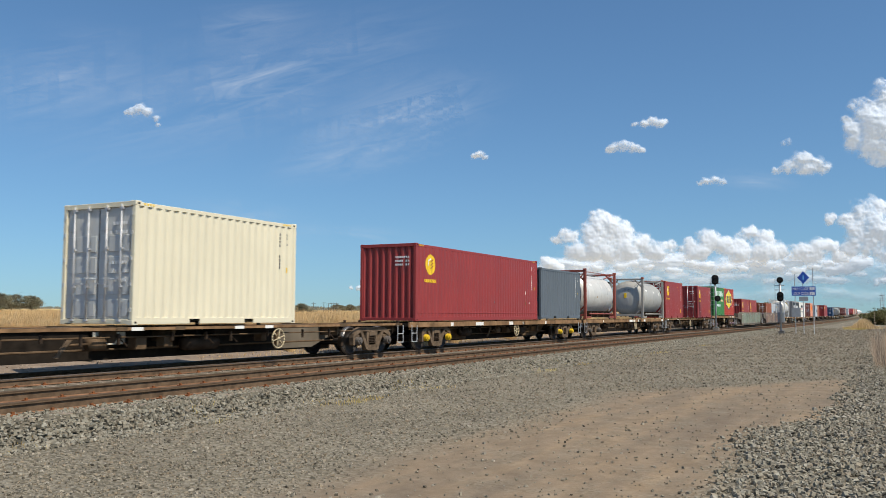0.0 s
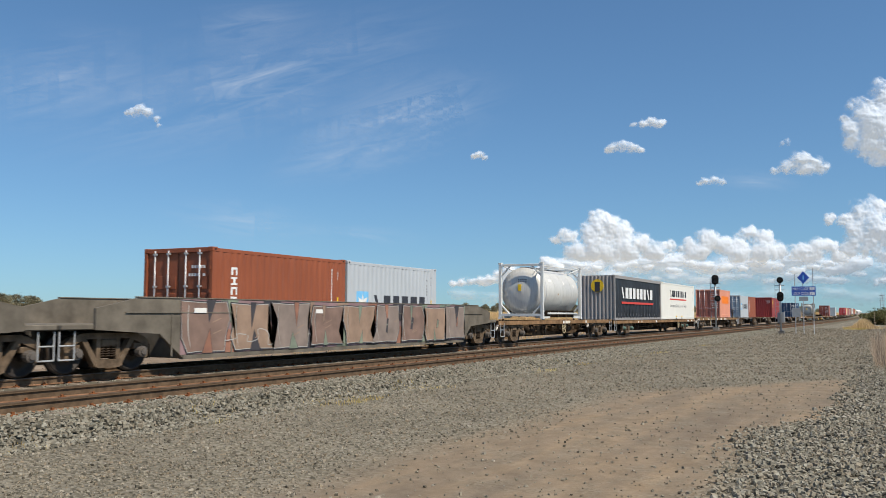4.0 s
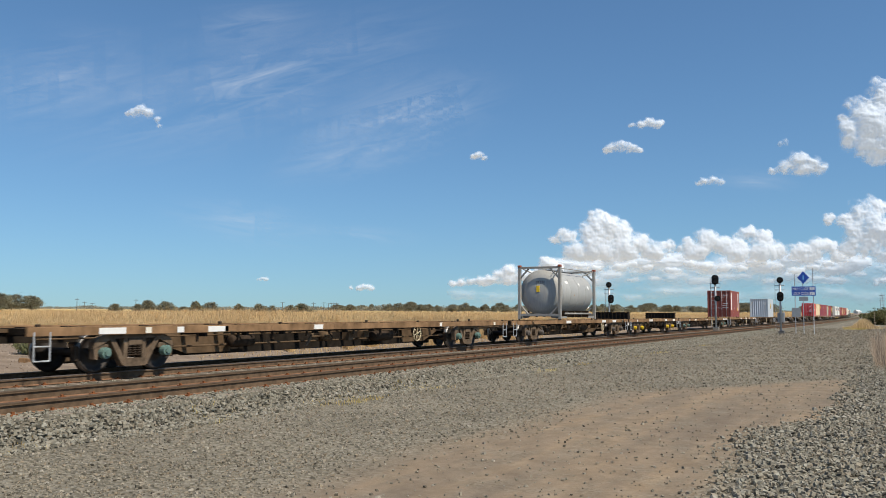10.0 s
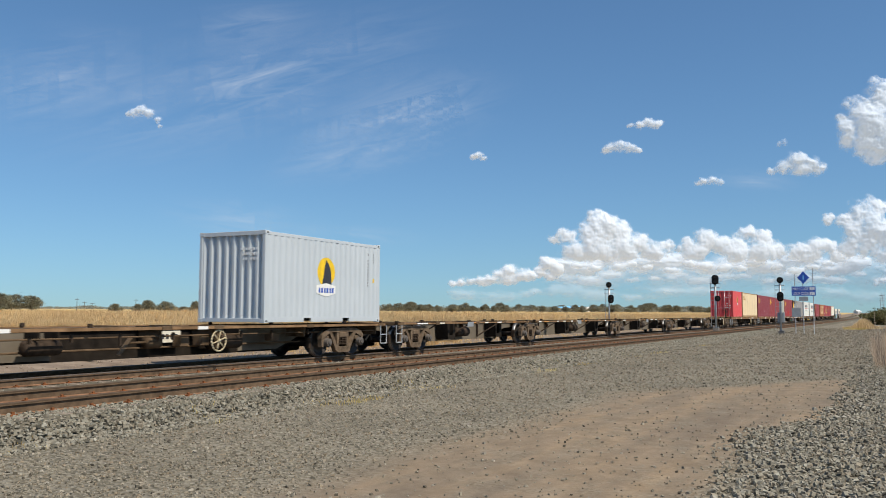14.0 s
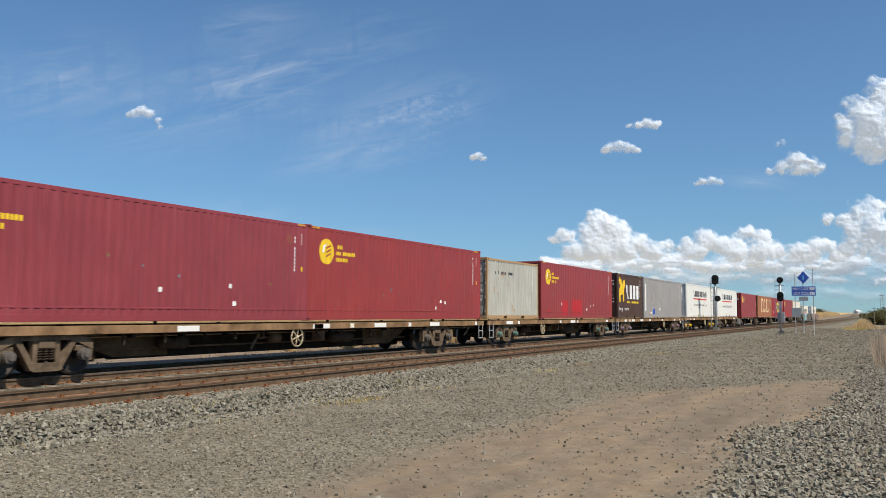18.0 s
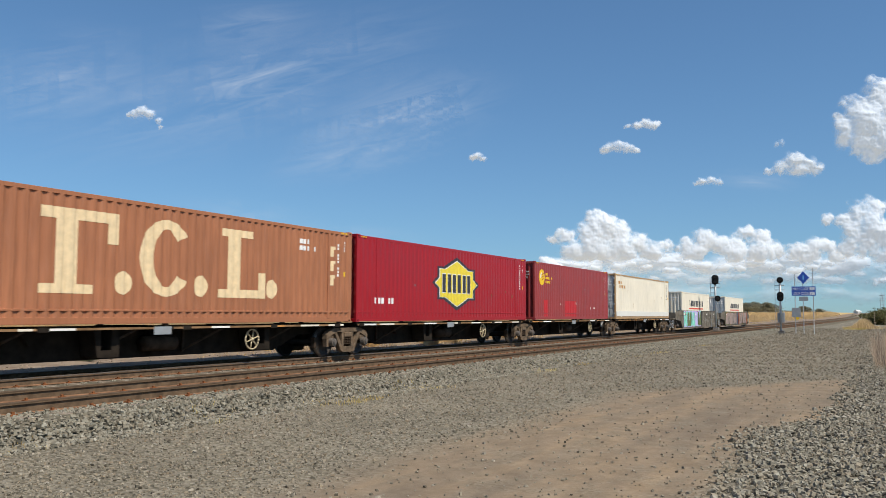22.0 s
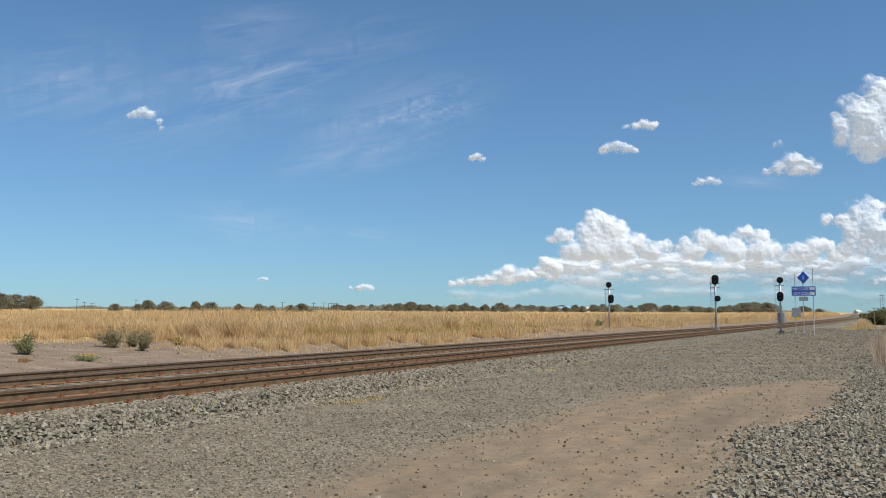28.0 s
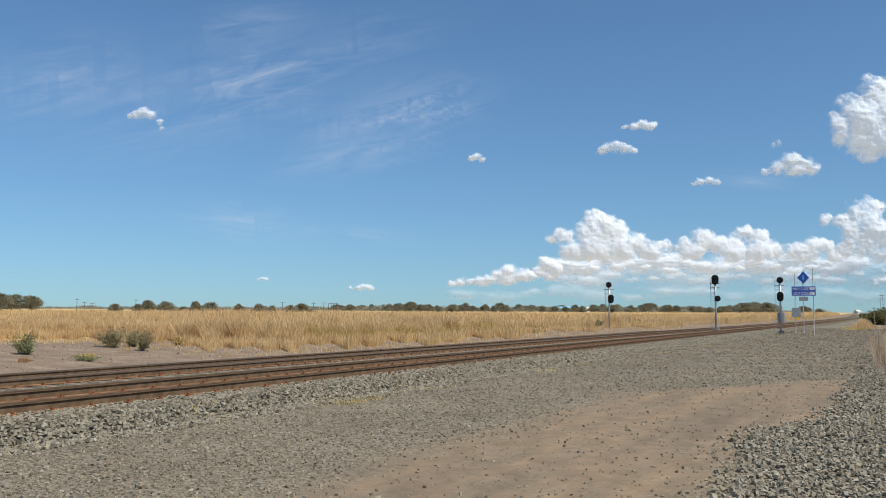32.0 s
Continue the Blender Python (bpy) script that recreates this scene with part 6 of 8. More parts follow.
wag("long brown flat wagon with teal axle caps", 161.9, 187.0, (165.5, 183.0), DECK - 0.08, cap="teal_cap", brake=0.74)
curtain_container("black curtain-sided container with white letter blocks, on flat wagon", real(162.25), 1.27)
cont("white forty-foot container with dark letter blocks, on a flat wagon", 174.5, 1.27, C40, HI, M["white_steel"], door_mat=M["door_grey"], art=art_north())
wag("brown flat wagon, half loaded", 187.8, 210.6, (190.9, 208.0), DECK, brake=0.3)
cont("faded salmon container with an orange panel, on a flat wagon", 199.62, 1.36, C20, HI, M["salmon"], door_mat=M["salmon_end"], art=lambda ob, L, H, r: part("orange_panel", wrap([rect(0.85, 5.02, 1.47, 2.23)]), M["orange_patch"], ob, "bright orange painted panel"))


def five_pack(label, s0, s1, bogies, stand=True, **k):
    """Articulated skeletal units that share bogies."""
    n = len(bogies) - 1
    for i in range(n):
        a = s0 if i == 0 else bogies[i] + 0.15
        b2 = s1 if i == n - 1 else bogies[i + 1] - 0.15
        own = [bogies[i]] if i else [bogies[0]]
        if i == n - 1:
            own = [bogies[i], bogies[i + 1]]
        articulated(label, real(a), real(b2), [real(x) for x in own], first=i == 0, last=i == n - 1, stand=stand, **k)


def articulated(label, s0, s1, bogies, first, last, stand=True, brake=None, mat="wagon_brown", d=DECK):
    ob = base("articulated_wagon_unit", label, "wagon", WAGONS)
    mid, hl = (s0 + s1) / 2, (s1 - s0) / 2
    rng = random.Random(int(s0 * 3))
    for b2 in bogies:
        bogie(ob, b2 - mid, "dull_cap")
    for y in (-0.36, 0.30):
        bm = prism(bmesh.new(), [(-hl, d - 0.10), (-hl, d - 0.30), (-hl + 1.5, d - 0.36), (-hl + 2.7, 0.27), (hl - 2.7, 0.27), (hl - 1.5, d - 0.36), (hl, d - 0.30), (hl, d - 0.10)], y, y + 0.06)
        # drab paint, or on loaded units the black that includes the load's shade
        part("spine_plate", bm, M["drab" if mat == "wagon_brown" else mat], ob, "deep fish-bellied spine, dusty drab paint, shade-black on loaded units")
    part("spine_top", one_box(-hl, hl, -0.40, 0.40, d - 0.11, d - 0.05), M[mat], ob)
    for x in (-hl + 0.5, -hl * 0.5, -0.25, 0.35, hl * 0.5, hl - 0.6):
        for sg in (-1, 1):
            arm = part("outrigger", prism(bmesh.new(), [(x - 0.14, d - 0.12), (x + 0.14, d - 0.12), (x + 0.14, d - 0.02), (x - 0.14, d - 0.02)], sg * 0.36, sg * 1.22), M[mat], ob)
            part("strut", prism(bmesh.new(), [(x - 0.04, d - 0.12), (x + 0.04, d - 0.12), (x + 0.28, d - 0.42), (x + 0.22, d - 0.42)], sg * 0.36, sg * 0.50), M[mat], arm)
    for sg in (-1, 1):
        y = sg * 1.20
        part("side_rail", one_box(-hl + 0.3, hl - 0.3, min(y, y - sg * 0.04), max(y, y - sg * 0.04), d - 0.09, d - 0.04), M["wagon_tan"], ob)
    for x in (-hl + 0.3, -0.3, hl - 0.4):
        for sg in (-1, 1):
            part("twist_lock", one_box(x - 0.07, x + 0.07, sg * 1.12 - 0.06, sg * 1.12 + 0.06, d - 0.05, d + 0.04, 0.012), M["bogie"], ob)
    x = -hl + 0.6
    while x < hl - 1.0:
        w = rng.uniform(0.25, 1.1)
        part("marking_plate", one_box(x, x + w, -1.212, -1.203, d - 0.09, d - 0.04), M[rng.choice(("white_paint", "orange_mark", "ivory", "wagon_tan", "wagon_tan"))], ob)
        x += w + rng.uniform(0.2, 1.3)
    x = -hl * 0.10
    part("blank_plate", one_box(x, x + 0.55, -1.235, -1.225, d - 0.22, d - 0.03), M["grey_sign"], ob, "blank grey plate")
    # posts, slanting stays and the dark pierced brackets between spine and side rail
    for x in np.arange(-hl + 2.6, hl - 2.2, 2.9):
        part("post", one_box(x, x + 0.06, -0.46, -0.40, 0.36, d - 0.12), M["bogie"], ob)
        part("stay", one_cyl((x, -0.44, 0.40), (x + 0.75, -1.12, d - 0.10), 0.03, 6), M["bogie"], ob)
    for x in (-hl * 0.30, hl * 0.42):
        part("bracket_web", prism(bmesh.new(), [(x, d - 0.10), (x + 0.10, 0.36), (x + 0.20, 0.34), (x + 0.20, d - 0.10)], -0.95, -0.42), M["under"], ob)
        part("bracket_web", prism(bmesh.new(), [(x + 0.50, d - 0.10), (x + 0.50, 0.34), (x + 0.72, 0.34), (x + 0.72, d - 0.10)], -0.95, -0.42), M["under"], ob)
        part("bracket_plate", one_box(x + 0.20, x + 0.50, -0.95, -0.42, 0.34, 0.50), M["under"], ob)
    bm = bmesh.new()
    cyl(bm, (-0.5, -0.6, d - 0.45), (0.5, -0.6, d - 0.45), 0.19, 14)
    part("air_reservoir", bm, M["bogie"], ob, smooth=True)
    if brake or last:
        spoked_wheel(ob, hl * 0.4, -1.05, d - 0.42)
    if first:
        if stand:
            end_stand(ob, -hl + 0.45, d - 0.05)
        coupler(ob, -hl, -1)
        step_iron(ob, -hl + 0.3)
    if last:
        coupler(ob, hl, 1)
        step_iron(ob, hl - 0.3)
    MOVING.append((ob, mid, 0.0, 0.0))
    return ob


five_pack("articulated skeletal wagon unit in dusty brown steel", 210.95, 284.2, (213.9, 225.3, 240.4, 255.5, 270.6, 282.0))
cont("light grey container with blue square emblem, on skeletal wagon", 212.9, 1.34, C20, LOW, M["maersk"], door_mat=M["maersk_end"], art=art_maersk)
cont("rust-orange container with white upright lettering", 219.05, 1.34, C20, LOW, M["rust_orange"], art=art_triton)
cont("maroon forty-foot container with round yellow emblem, on skeletal wagon", 242.3, 1.35, C40, HI, M["maroon"], door=False, art=art_round_under)
cont("navy blue container with white letter blocks, on a skeletal wagon", 277.5, 1.34, C20, LOW, M["navy"], art=art_cma)
wag("empty brown container flat with white plates", 285.0, 309.3, (287.9, 305.4), DECK, cap="teal_cap", brake=0.66)
wag("rust-tanned flat wagon carrying a grey tank", 309.8, 329.2, (312.8, 327.0), DECK, brake=0.72)
tank("grey tank in a grey frame on a rust-tanned flat wagon", real(316.3), 1.38, M["grey_shell"], M["grey_frame"])
stack("low dark steel end rack across an empty wagon", 331.2, 1.34, 0.45)
wag("short empty wagon with yellow axle caps", 329.6, 344.2, (332.2, 341.6), DECK, cap="yellow_cap", brake=None)
stack("low dark steel end rack across an empty wagon", 344.85, 1.34, 0.45)
wag("empty brown flat wagon with pale scrawls", 344.6, 368.4, (347.7, 365.7), DECK - 0.02, cap="teal_cap", brake=0.62)
wag("brown flat wagon carrying a brick-red container", 369.2, 389.5, (372.0, 387.0), DECK + 0.02, brake=0.60)
cont("brick-red container with two white painted-out panels", 370.0, 1.42, C20, HI, M["brick"], art=art_stripes)
wag("brown flat wagon carrying a pale grey container", 389.8, 408.4, (391.6, 405.8), DECK, kind="skeletal", brake=0.55)
cont("pale grey container with a yellow oval emblem, on a skeletal wagon", 401.75, 1.36, C20, LOW + 0.02, M["pale_grey"], door=False, art=art_crest(1.0, 2.93, 1.55))
five_pack("empty articulated skeletal wagon unit in dusty brown steel", 408.8, 479.6, (410.5, 421.8, 436.7, 451.6, 466.9, 478.0), stand=False)
w27 = wag("brown container flat with a white number plate", 479.9, 501.0, (482.9, 498.9), DECK + 0.04, brake=0.70)
end_stand(w27, -(real(501.0) - real(479.9)) / 2 + 0.75, DECK + 0.03)
cont("faded bright red container with small round emblem", 481.2, 1.44, C20, HI, M["hot_pink"], art=art_crest(0.78, 2.98, 1.88))
cont("sand-coloured forty-foot container with rust streaks, on a flat wagon", 488.0, 1.44, C40, HI, M["sand"], frame_mat=M["ivory_rail"], door=False, art=art_faint)
wag("long brown flat wagon under two maroon containers", 501.3, 525.6, (504.4, 521.6), DECK + 0.02, brake=0.47)
cont("long maroon container beside another, on a flat wagon", 500.8 + 0.3, 1.42, C40, HI, M["maroon_dark"], door=False, art=art_round_beside())
cont("long maroon container with a yellow emblem, on a flat wagon", 513.1, 1.42, C40, HI, M["maroon"], door=False, art=art_round_beside())
wag("rust-tanned flat wagon under a stained and a maroon container", 526.0, 545.0, (528.3, 542.7), DECK + 0.02, cap="teal_cap", brake=0.35)
cont("stained off-white container with rust runs, on a flat wagon", 525.9, 1.42, C20, LOW + 0.1, M["stained_white"], frame_mat=M["ivory_rail"], art=art_marks)
cont("maroon forty-foot container with fresh red patches, on a flat wagon", 532.35, 1.42, C40, HI, M["maroon"], door=False, art=art_round_beside(((0.89, 1.17, 0.3, 0.5), (2.98, 3.92, 0.14, 0.94), (4.67, 6.31, 0.14, 1.03))))
wag("brown flat wagon under a chocolate container", 545.3, 565.1, (547.9, 562.4), DECK + 0.02, cap="pink_cap", brake=0.66)
cont("chocolate storage container with white letter blocks, on a flat wagon", 545.75, 1.42, C20, HI, M["choc"], door_mat=M["choc"], art=art_kent)
cont("zinc-grey forty-foot container with stickers and stains, on a flat wagon", 552.25, 1.42, C40, HI, M["zinc"], door=False, art=art_silver)
wag("flat wagon with yellow axle caps under a white container", 565.5, 580.2, (567.2, 577.9), DECK + 0.04, cap="yellow_cap", brake=0.62)
cont("white forty-foot container with dark letter blocks, on a flat wagon", 566.4, 1.46, C40, HI, M["white_steel"], door_mat=M["door_grey"], art=art_north())
wag("short flat wagon under a white container", 580.5, 594.0, (582.6, 591.9), DECK + 0.04, brake=0.40)
cont("white forty-foot container with dark letter blocks, on a flat wagon", 580.95, 1.46, C40, HI, M["white_steel"], door_mat=M["door_grey"], art=art_north())
# coloured black throughout for the shade below the containers
five_pack("loaded articulated skeletal wagon unit, blackened for shade under its load", 594.6, 669.9, (596.1, 609.7, 624.8, 639.7, 654.3, 668.0), brake=0.5, mat="under")
cont("maroon forty-foot container with yellow emblem and lettering bars", 596.35, 1.36, C40, HI, M["maroon"], door=False, art=art_round_beside())
cont("tan-orange forty-eight-foot container with big cream letter blocks", 610.25, 1.36, C48, HI, M["fcl"], art=art_fcl)
cont("bright red forty-eight-foot container with a yellow pointed emblem", 625.1, 1.36, C48, HI, M["fresh_red"], door_mat=M["maroon"], art=art_linfox)
cont("maroon forty-foot container with fresh red patches, on a skeletal wagon", 640.8, 1.36, C40, HI, M["maroon"], door=False, art=art_round_beside(((1.25, 1.83, 0.14, 1.01), (4.37, 6.28, 0.14, 1.0))))
cont("ivory forty-eight-foot container with rusty edges and white lower band", 654.6, 1.36, C48, HI, M["ivory"], door_mat=M["door_grey"], frame_mat=M["ivory_rail"], art=lambda ob, L, H, r: (part("lower_band", one_box(0.2, L - 0.2, -0.014, 0.0, 0.17, 0.50), M["white_steel"], ob, "flat white lower band"), art_faint(ob, L, H, r)))
well_wagon("grey well wagon with lilac and mint spray paint", real(670.2), real(690.8), (real(671.5), real(689.6)), 1.70, carved(("g_mint", "g_moss", "g_mint", "g_lilac", "g_moss"), ("g_moss", "g_mint", "g_berry", "g_lilac"), "g_mint", 5, span=(0.03, 0.53), line="g_lilac", pale="g_mint", ground="g_lilac", streak="g_moss", tag=(0.55, 0.99, 5)))
cont("ivory container with dark letter blocks, sunk in a well wagon", 673.9, 0.70, C40, HI, M["ivory"], door=False, art=art_north(False, -0.12))
well_wagon("clay and orange sprayed well wagon, last of the train", real(690.9), real(711.3), (real(692.1), real(709.9)), 1.70, carved(("g_tan",), ("g_orange", "g_moss", "g_line", "wagon_grey"), "g_leaf", 9, ends=((0.50, 0.62, "g_navy", 0.25), (0.565, 0.32, "g_red", 0.22), (0.60, 0.20, "g_orange", 0.22), (0.965, 0.16, "g_orange", 0.10), (0.985, 0.20, "g_red", 0.10)), ground="g_moss", streak="g_rust"))
cont("ivory container with dark letter blocks, sunk in a well wagon", 694.9, 0.70, C40, HI, M["ivory"], door_mat=M["door_grey"], art=art_north(False, -0.12))


# ================= lineside signals and signs =================
def head_round(parent, x, y, z, r):
    bm = bmesh.new()
    cyl(bm, (x, y, z), (x + 0.06, y, z), r, 24)
    tgt = part("target_plate", bm, M["black"], parent, "round black signal target")
    part("lamp_hood", one_cyl((x - 0.22, y, z + 0.02), (x, y, z), 0.13, 14), M["black"], tgt)
    part("lens", one_cyl((x - 0.03, y, z), (x - 0.01, y, z), 0.10, 14), M["lens_red"], tgt)
    part("lamp_case", one_box(x + 0.06, x + 0.28, y - 0.14, y + 0.14, z - 0.16, z + 0.16, 0.02), M["black"], tgt)


def head_oval(parent, x, y, z, w, h):
    bm = bmesh.new()
    pts = []
    for i in range(28):
        a = 2 * math.pi * i / 28
        pts.append((w / 2 * math.cos(a), (h / 2 - w / 2) * (1 if math.sin(a) > 0 else -1) + w / 2 * math.sin(a)))
    prism(bm, pts, -0.03, 0.03)
    for v in bm.verts:
        v.co = Vector((x + v.co.y, y + v.co.x, z + v.co.z))
    bmesh.ops.recalc_face_normals(bm, faces=bm.faces[:])
    tgt = part("target_plate", bm, M["black"], parent, "tall oval black signal target")
    for dz in (-0.20, 0.20):
        part("lamp_hood", one_cyl((x - 0.24, y, z + dz + 0.02), (x - 0.03, y, z + dz), 0.12, 14), M["black"], tgt)
        part("lens", one_cyl((x - 0.05, y, z + dz), (x - 0.034, y, z + dz), 0.095, 14), M["lens_red"], tgt)
    part("lamp_case", one_box(x + 0.03, x + 0.26, y - 0.15, y + 0.15, z - h * 0.36, z + h * 0.36, 0.02), M["black"], tgt)


def signal(label, x, y, zb, h, top, low):
    ob = base("railway_signal", label, "railway signal", "signals beside the line")
    ob.location = (x, y, zb)
    part("mast", one_cyl((0, 0, 0.02), (0, 0, h - 0.25), 0.075, 14), M["silver"], ob, "silver tubular mast", True)
    part("footing", one_box(-0.25, 0.25, -0.25, 0.25, -0.5, 0.03, 0.03), M["ballast_far"], ob, "concrete footing")
    part("base_plate", one_box(-0.2, 0.2, -0.2, 0.2, 0.06, 0.10), M["galv"], ob)
    for sg in (-1, 1):
        part("ladder_rail", one_cyl((0.35, 0.30 + sg * 0.17, 0.1), (0.25, 0.30 + sg * 0.17, h - 0.2), 0.018, 6), M["galv"], ob)
    for k in range(12):
        z = 0.4 + k * (h - 0.9) / 11
        part("ladder_rung", one_cyl((0.33, 0.13, z), (0.33, 0.47, z), 0.012, 6), M["galv"], ob)
    for z in (h * 0.84, h * 0.76):
        part("bracket", one_box(-0.05, 0.36, -0.35, 0.48, z, z + 0.05), M["galv"], ob)
    if top == "round":
        head_round(ob, -0.12, 0, h - 0.25, 0.27)
        head_oval(ob, -0.12, -0.20 if low < 0 else 0.0, h * 0.64, 0.55, 0.85)
    else:
        head_oval(ob, -0.12, 0, h - 0.40, 0.62, 0.88)
        head_round(ob, -0.12, -0.18, h * 0.56, 0.27)
    return ob


signal("silver mast signal with round and oval black heads", 80.0, 23.9, 0.27, 4.45, "round", -1)
signal("tall signal mast with oval black head and ladder", 79.5, 13.95, 0.45, 4.75, "oval", 1)
sig = signal("silver mast signal beside the loop track", 81.0, 8.66, 0.25, 4.75, "round", 1)
part("equipment_case", one_box(0.10, 0.48, -0.30, 0.30, 0.75, 1.65, 0.02), M["grey_sign"], sig, "grey equipment case on the mast")


def code_sign():
    ob = base("code_sign", "blue code board and diamond on thin grey posts", "sign")
    X = 80.5
    ob.location = (X, 0, 0)

    def y_at(px):
        u = (px - 784) / 1512.2
        k = (0.8859 + 0.4639 * u) / (0.4639 - 0.8859 * u)
        return X / k
    ya, yb, yc = y_at(1406.7), y_at(1421.0), y_at(1439.0)
    for y, top in ((ya, 5.3), (yb, 5.0), (yc, 5.75)):
        part("post", one_cyl((0, y, -0.3), (0, y, top), 0.035, 8), M["silver"], ob, "thin grey post")
    yl, yr = y_at(1401.0), y_at(1443.5)
    board = part("code_board", one_box(-0.07, -0.04, yr, yl, 3.35, 4.15, 0.0), M["blue_sign"], ob, "blue code board")
    w = yl - yr

    def face(text, z, size):
        cu = bpy.data.curves.new("lettering", "FONT")
        cu.body, cu.size, cu.resolution_u = text, size, 2
        tmp = bpy.data.objects.new("lettering", cu)
        scene.collection.objects.link(tmp)
        me = bpy.data.meshes.new_from_object(tmp.evaluated_get(bpy.context.evaluated_depsgraph_get()))
        bpy.data.objects.remove(tmp)
        me.materials.clear()
        me.materials.append(M["white_letter"])
        xs = [v.co.x for v in me.vertices]
        k = (w * 0.66) / (max(xs) - min(xs))
        me.transform(Matrix(((0, 0, -1, -0.075), (-k, 0, 0, yl - w * 0.04), (0, 1, 0, z), (0, 0, 0, 1))))
        part("words", me, None, board, "white lettering")
        for i in range(3):
            y0 = yl - w * (0.75 + 0.075 * i)
            part("digit_bar", one_box(-0.077, -0.071, y0 - w * 0.055, y0, z, z + size * 0.72), M["white_letter"], board)
    face("MAIN CODE", 3.82, 0.36)
    face("LOOP CODE", 3.42, 0.36)
    ym = (y_at(1412) + y_at(1432)) / 2
    r = (y_at(1411.5) - y_at(1432.5)) / 2
    bm = bmesh.new()
    prism(bm, [(ym - r, 4.92), (ym, 4.92 - 0.55), (ym + r, 4.92), (ym, 4.92 + 0.55)], -0.08, -0.05)
    for v in bm.verts:
        v.co = Vector((v.co.y, v.co.x, v.co.z))
    bmesh.ops.recalc_face_normals(bm, faces=bm.faces[:])
    dia = part("diamond_plate", bm, M["blue_sign"], ob, "blue diamond plate")
    part("diamond_bar", one_box(-0.088, -0.081, ym - 0.04, ym + 0.04, 4.72, 5.12), M["sky_blue"], dia)
    part("small_plate", one_box(-0.07, -0.045, y_at(1430), y_at(1414), 2.9, 3.27), M["grey_sign"], ob, "small grey plate")
    part("grey_plate", one_box(-0.07, -0.045, y_at(1416), y_at(1400.5), 1.5, 2.3), M["grey_sign"], ob, "faded grey plate")
    return ob


code_sign()
mk = base("marker_post", "small yellow marker beside the distant line", "marker")
mk.location = (225.0, 20.3, float(lie(225, 20.3)))
part("post", one_box(-0.05, 0.05, -0.05, 0.05, -0.1, 1.0), M["galv"], mk)
part("plate", one_box(-0.08, -0.05, -0.35, 0.35, 0.5, 1.2), M["yellow_paint"], mk)


# ================= stones =================
def stones(name, pts, sizes, material, rng, label, category="stones", sink=0.25):
    """Angular stones, joined: each one a squashed, knocked-about block."""
    n = len(pts)
    cube = np.array([(-1, -1, -1), (1, -1, -1), (1, 1, -1), (-1, 1, -1), (-1, -1, 1), (1, -1, 1), (1, 1, 1), (-1, 1, 1)], float)
    V = cube[None] * (0.40 + 1.1 * rng.random((n, 8, 3))) * 0.5
    V[:, 4:, :2] *= rng.uniform(0.45, 0.95, (n, 1, 1))
    V *= sizes[:, None, None] * np.stack([rng.uniform(0.7, 1.35, n), rng.uniform(0.6, 1.1, n), rng.uniform(0.45, 0.85, n)], -1)[:, None, :]
    a = rng.uniform(0, 2 * np.pi, n)
    t = rng.uniform(-0.6, 0.6, n)
    c, s = np.cos(t), np.sin(t)
    V = np.stack([V[..., 0], V[..., 1] * c[:, None] - V[..., 2] * s[:, None], V[..., 1] * s[:, None] + V[..., 2] * c[:, None]], -1)
    c, s = np.cos(a), np.sin(a)
    V = np.stack([V[..., 0] * c[:, None] - V[..., 1] * s[:, None], V[..., 0] * s[:, None] + V[..., 1] * c[:, None], V[..., 2]], -1)
    V += pts[:, None, :]
    V[..., 2] += (sizes * sink)[:, None]
    q = np.array([(4, 5, 6, 7), (0, 1, 5, 4), (1, 2, 6, 5), (2, 3, 7, 6), (3, 0, 4, 7)])
    F = (q[None] + 8 * np.arange(n)[:, None, None]).reshape(-1, 4)
    me = raw_mesh(name, V.reshape(-1, 3), F, material)
    ob = new(name, me)
    return tagged(ob, label, category, kind="stuff")


rs = np.random.RandomState(3)


def fan(n, r0, r1, k=1.0):
    """Points spread in front of the camera, denser near it."""
    r = r0 + (r1 - r0) * rs.random(n) ** k
    a = YAW + rs.uniform(-0.52, 0.52, n)
    return r * np.cos(a), r * np.sin(a)


# fine gravel over the whole forecourt, thin on the bare dirt
x, y = fan(125000, 4.2, 115, 1.75)
wob = rs.normal(0, 0.38, len(x))
dirt = (y + wob * 0.6 + 0.8 * np.clip((x - 13) / 2.5, 0, 1) > 1.6) & (y + wob + 0.58 * np.maximum(0, x - 18) < 5.1 + 0.3 * np.sin(x * 0.9)) & (x < 25)
keep = (y < 9.3) & (y > -4) & (~dirt | (rs.random(len(x)) < 0.10))
x, y = x[keep], y[keep]
sz = rs.gamma(2.0, 0.0036, len(x)) + 0.006 + 0.00085 * np.hypot(x, y)
stones("loose_gravel", np.stack([x, y, lie(x, y)], -1), sz, M["pebble"], rs, "loose grey and brown gravel on the ground", "gravel", 0.36)
# ballast: the near shoulder of the loop
n = 80000
x = -3 + 95 * rs.random(n) ** 1.5
u = rs.random(n)
y = Y_LOOP - 0.80 - 1.45 * u
z = Z_LOOP - 0.185 - np.interp(u, [0, 0.36, 0.9, 1.0], [0.0, 0.03, 0.42, 0.44]) + rs.uniform(-0.035, 0.015, n)
stones("ballast_stones", np.stack([x, y, np.maximum(z + rise(x), lie(x, y))], -1), rs.uniform(0.026, 0.054, n) + 0.0006 * np.maximum(x, 0), M["stone"], rs, "coarse grey crushed-stone ballast shoulder", "ballast", 0.36)
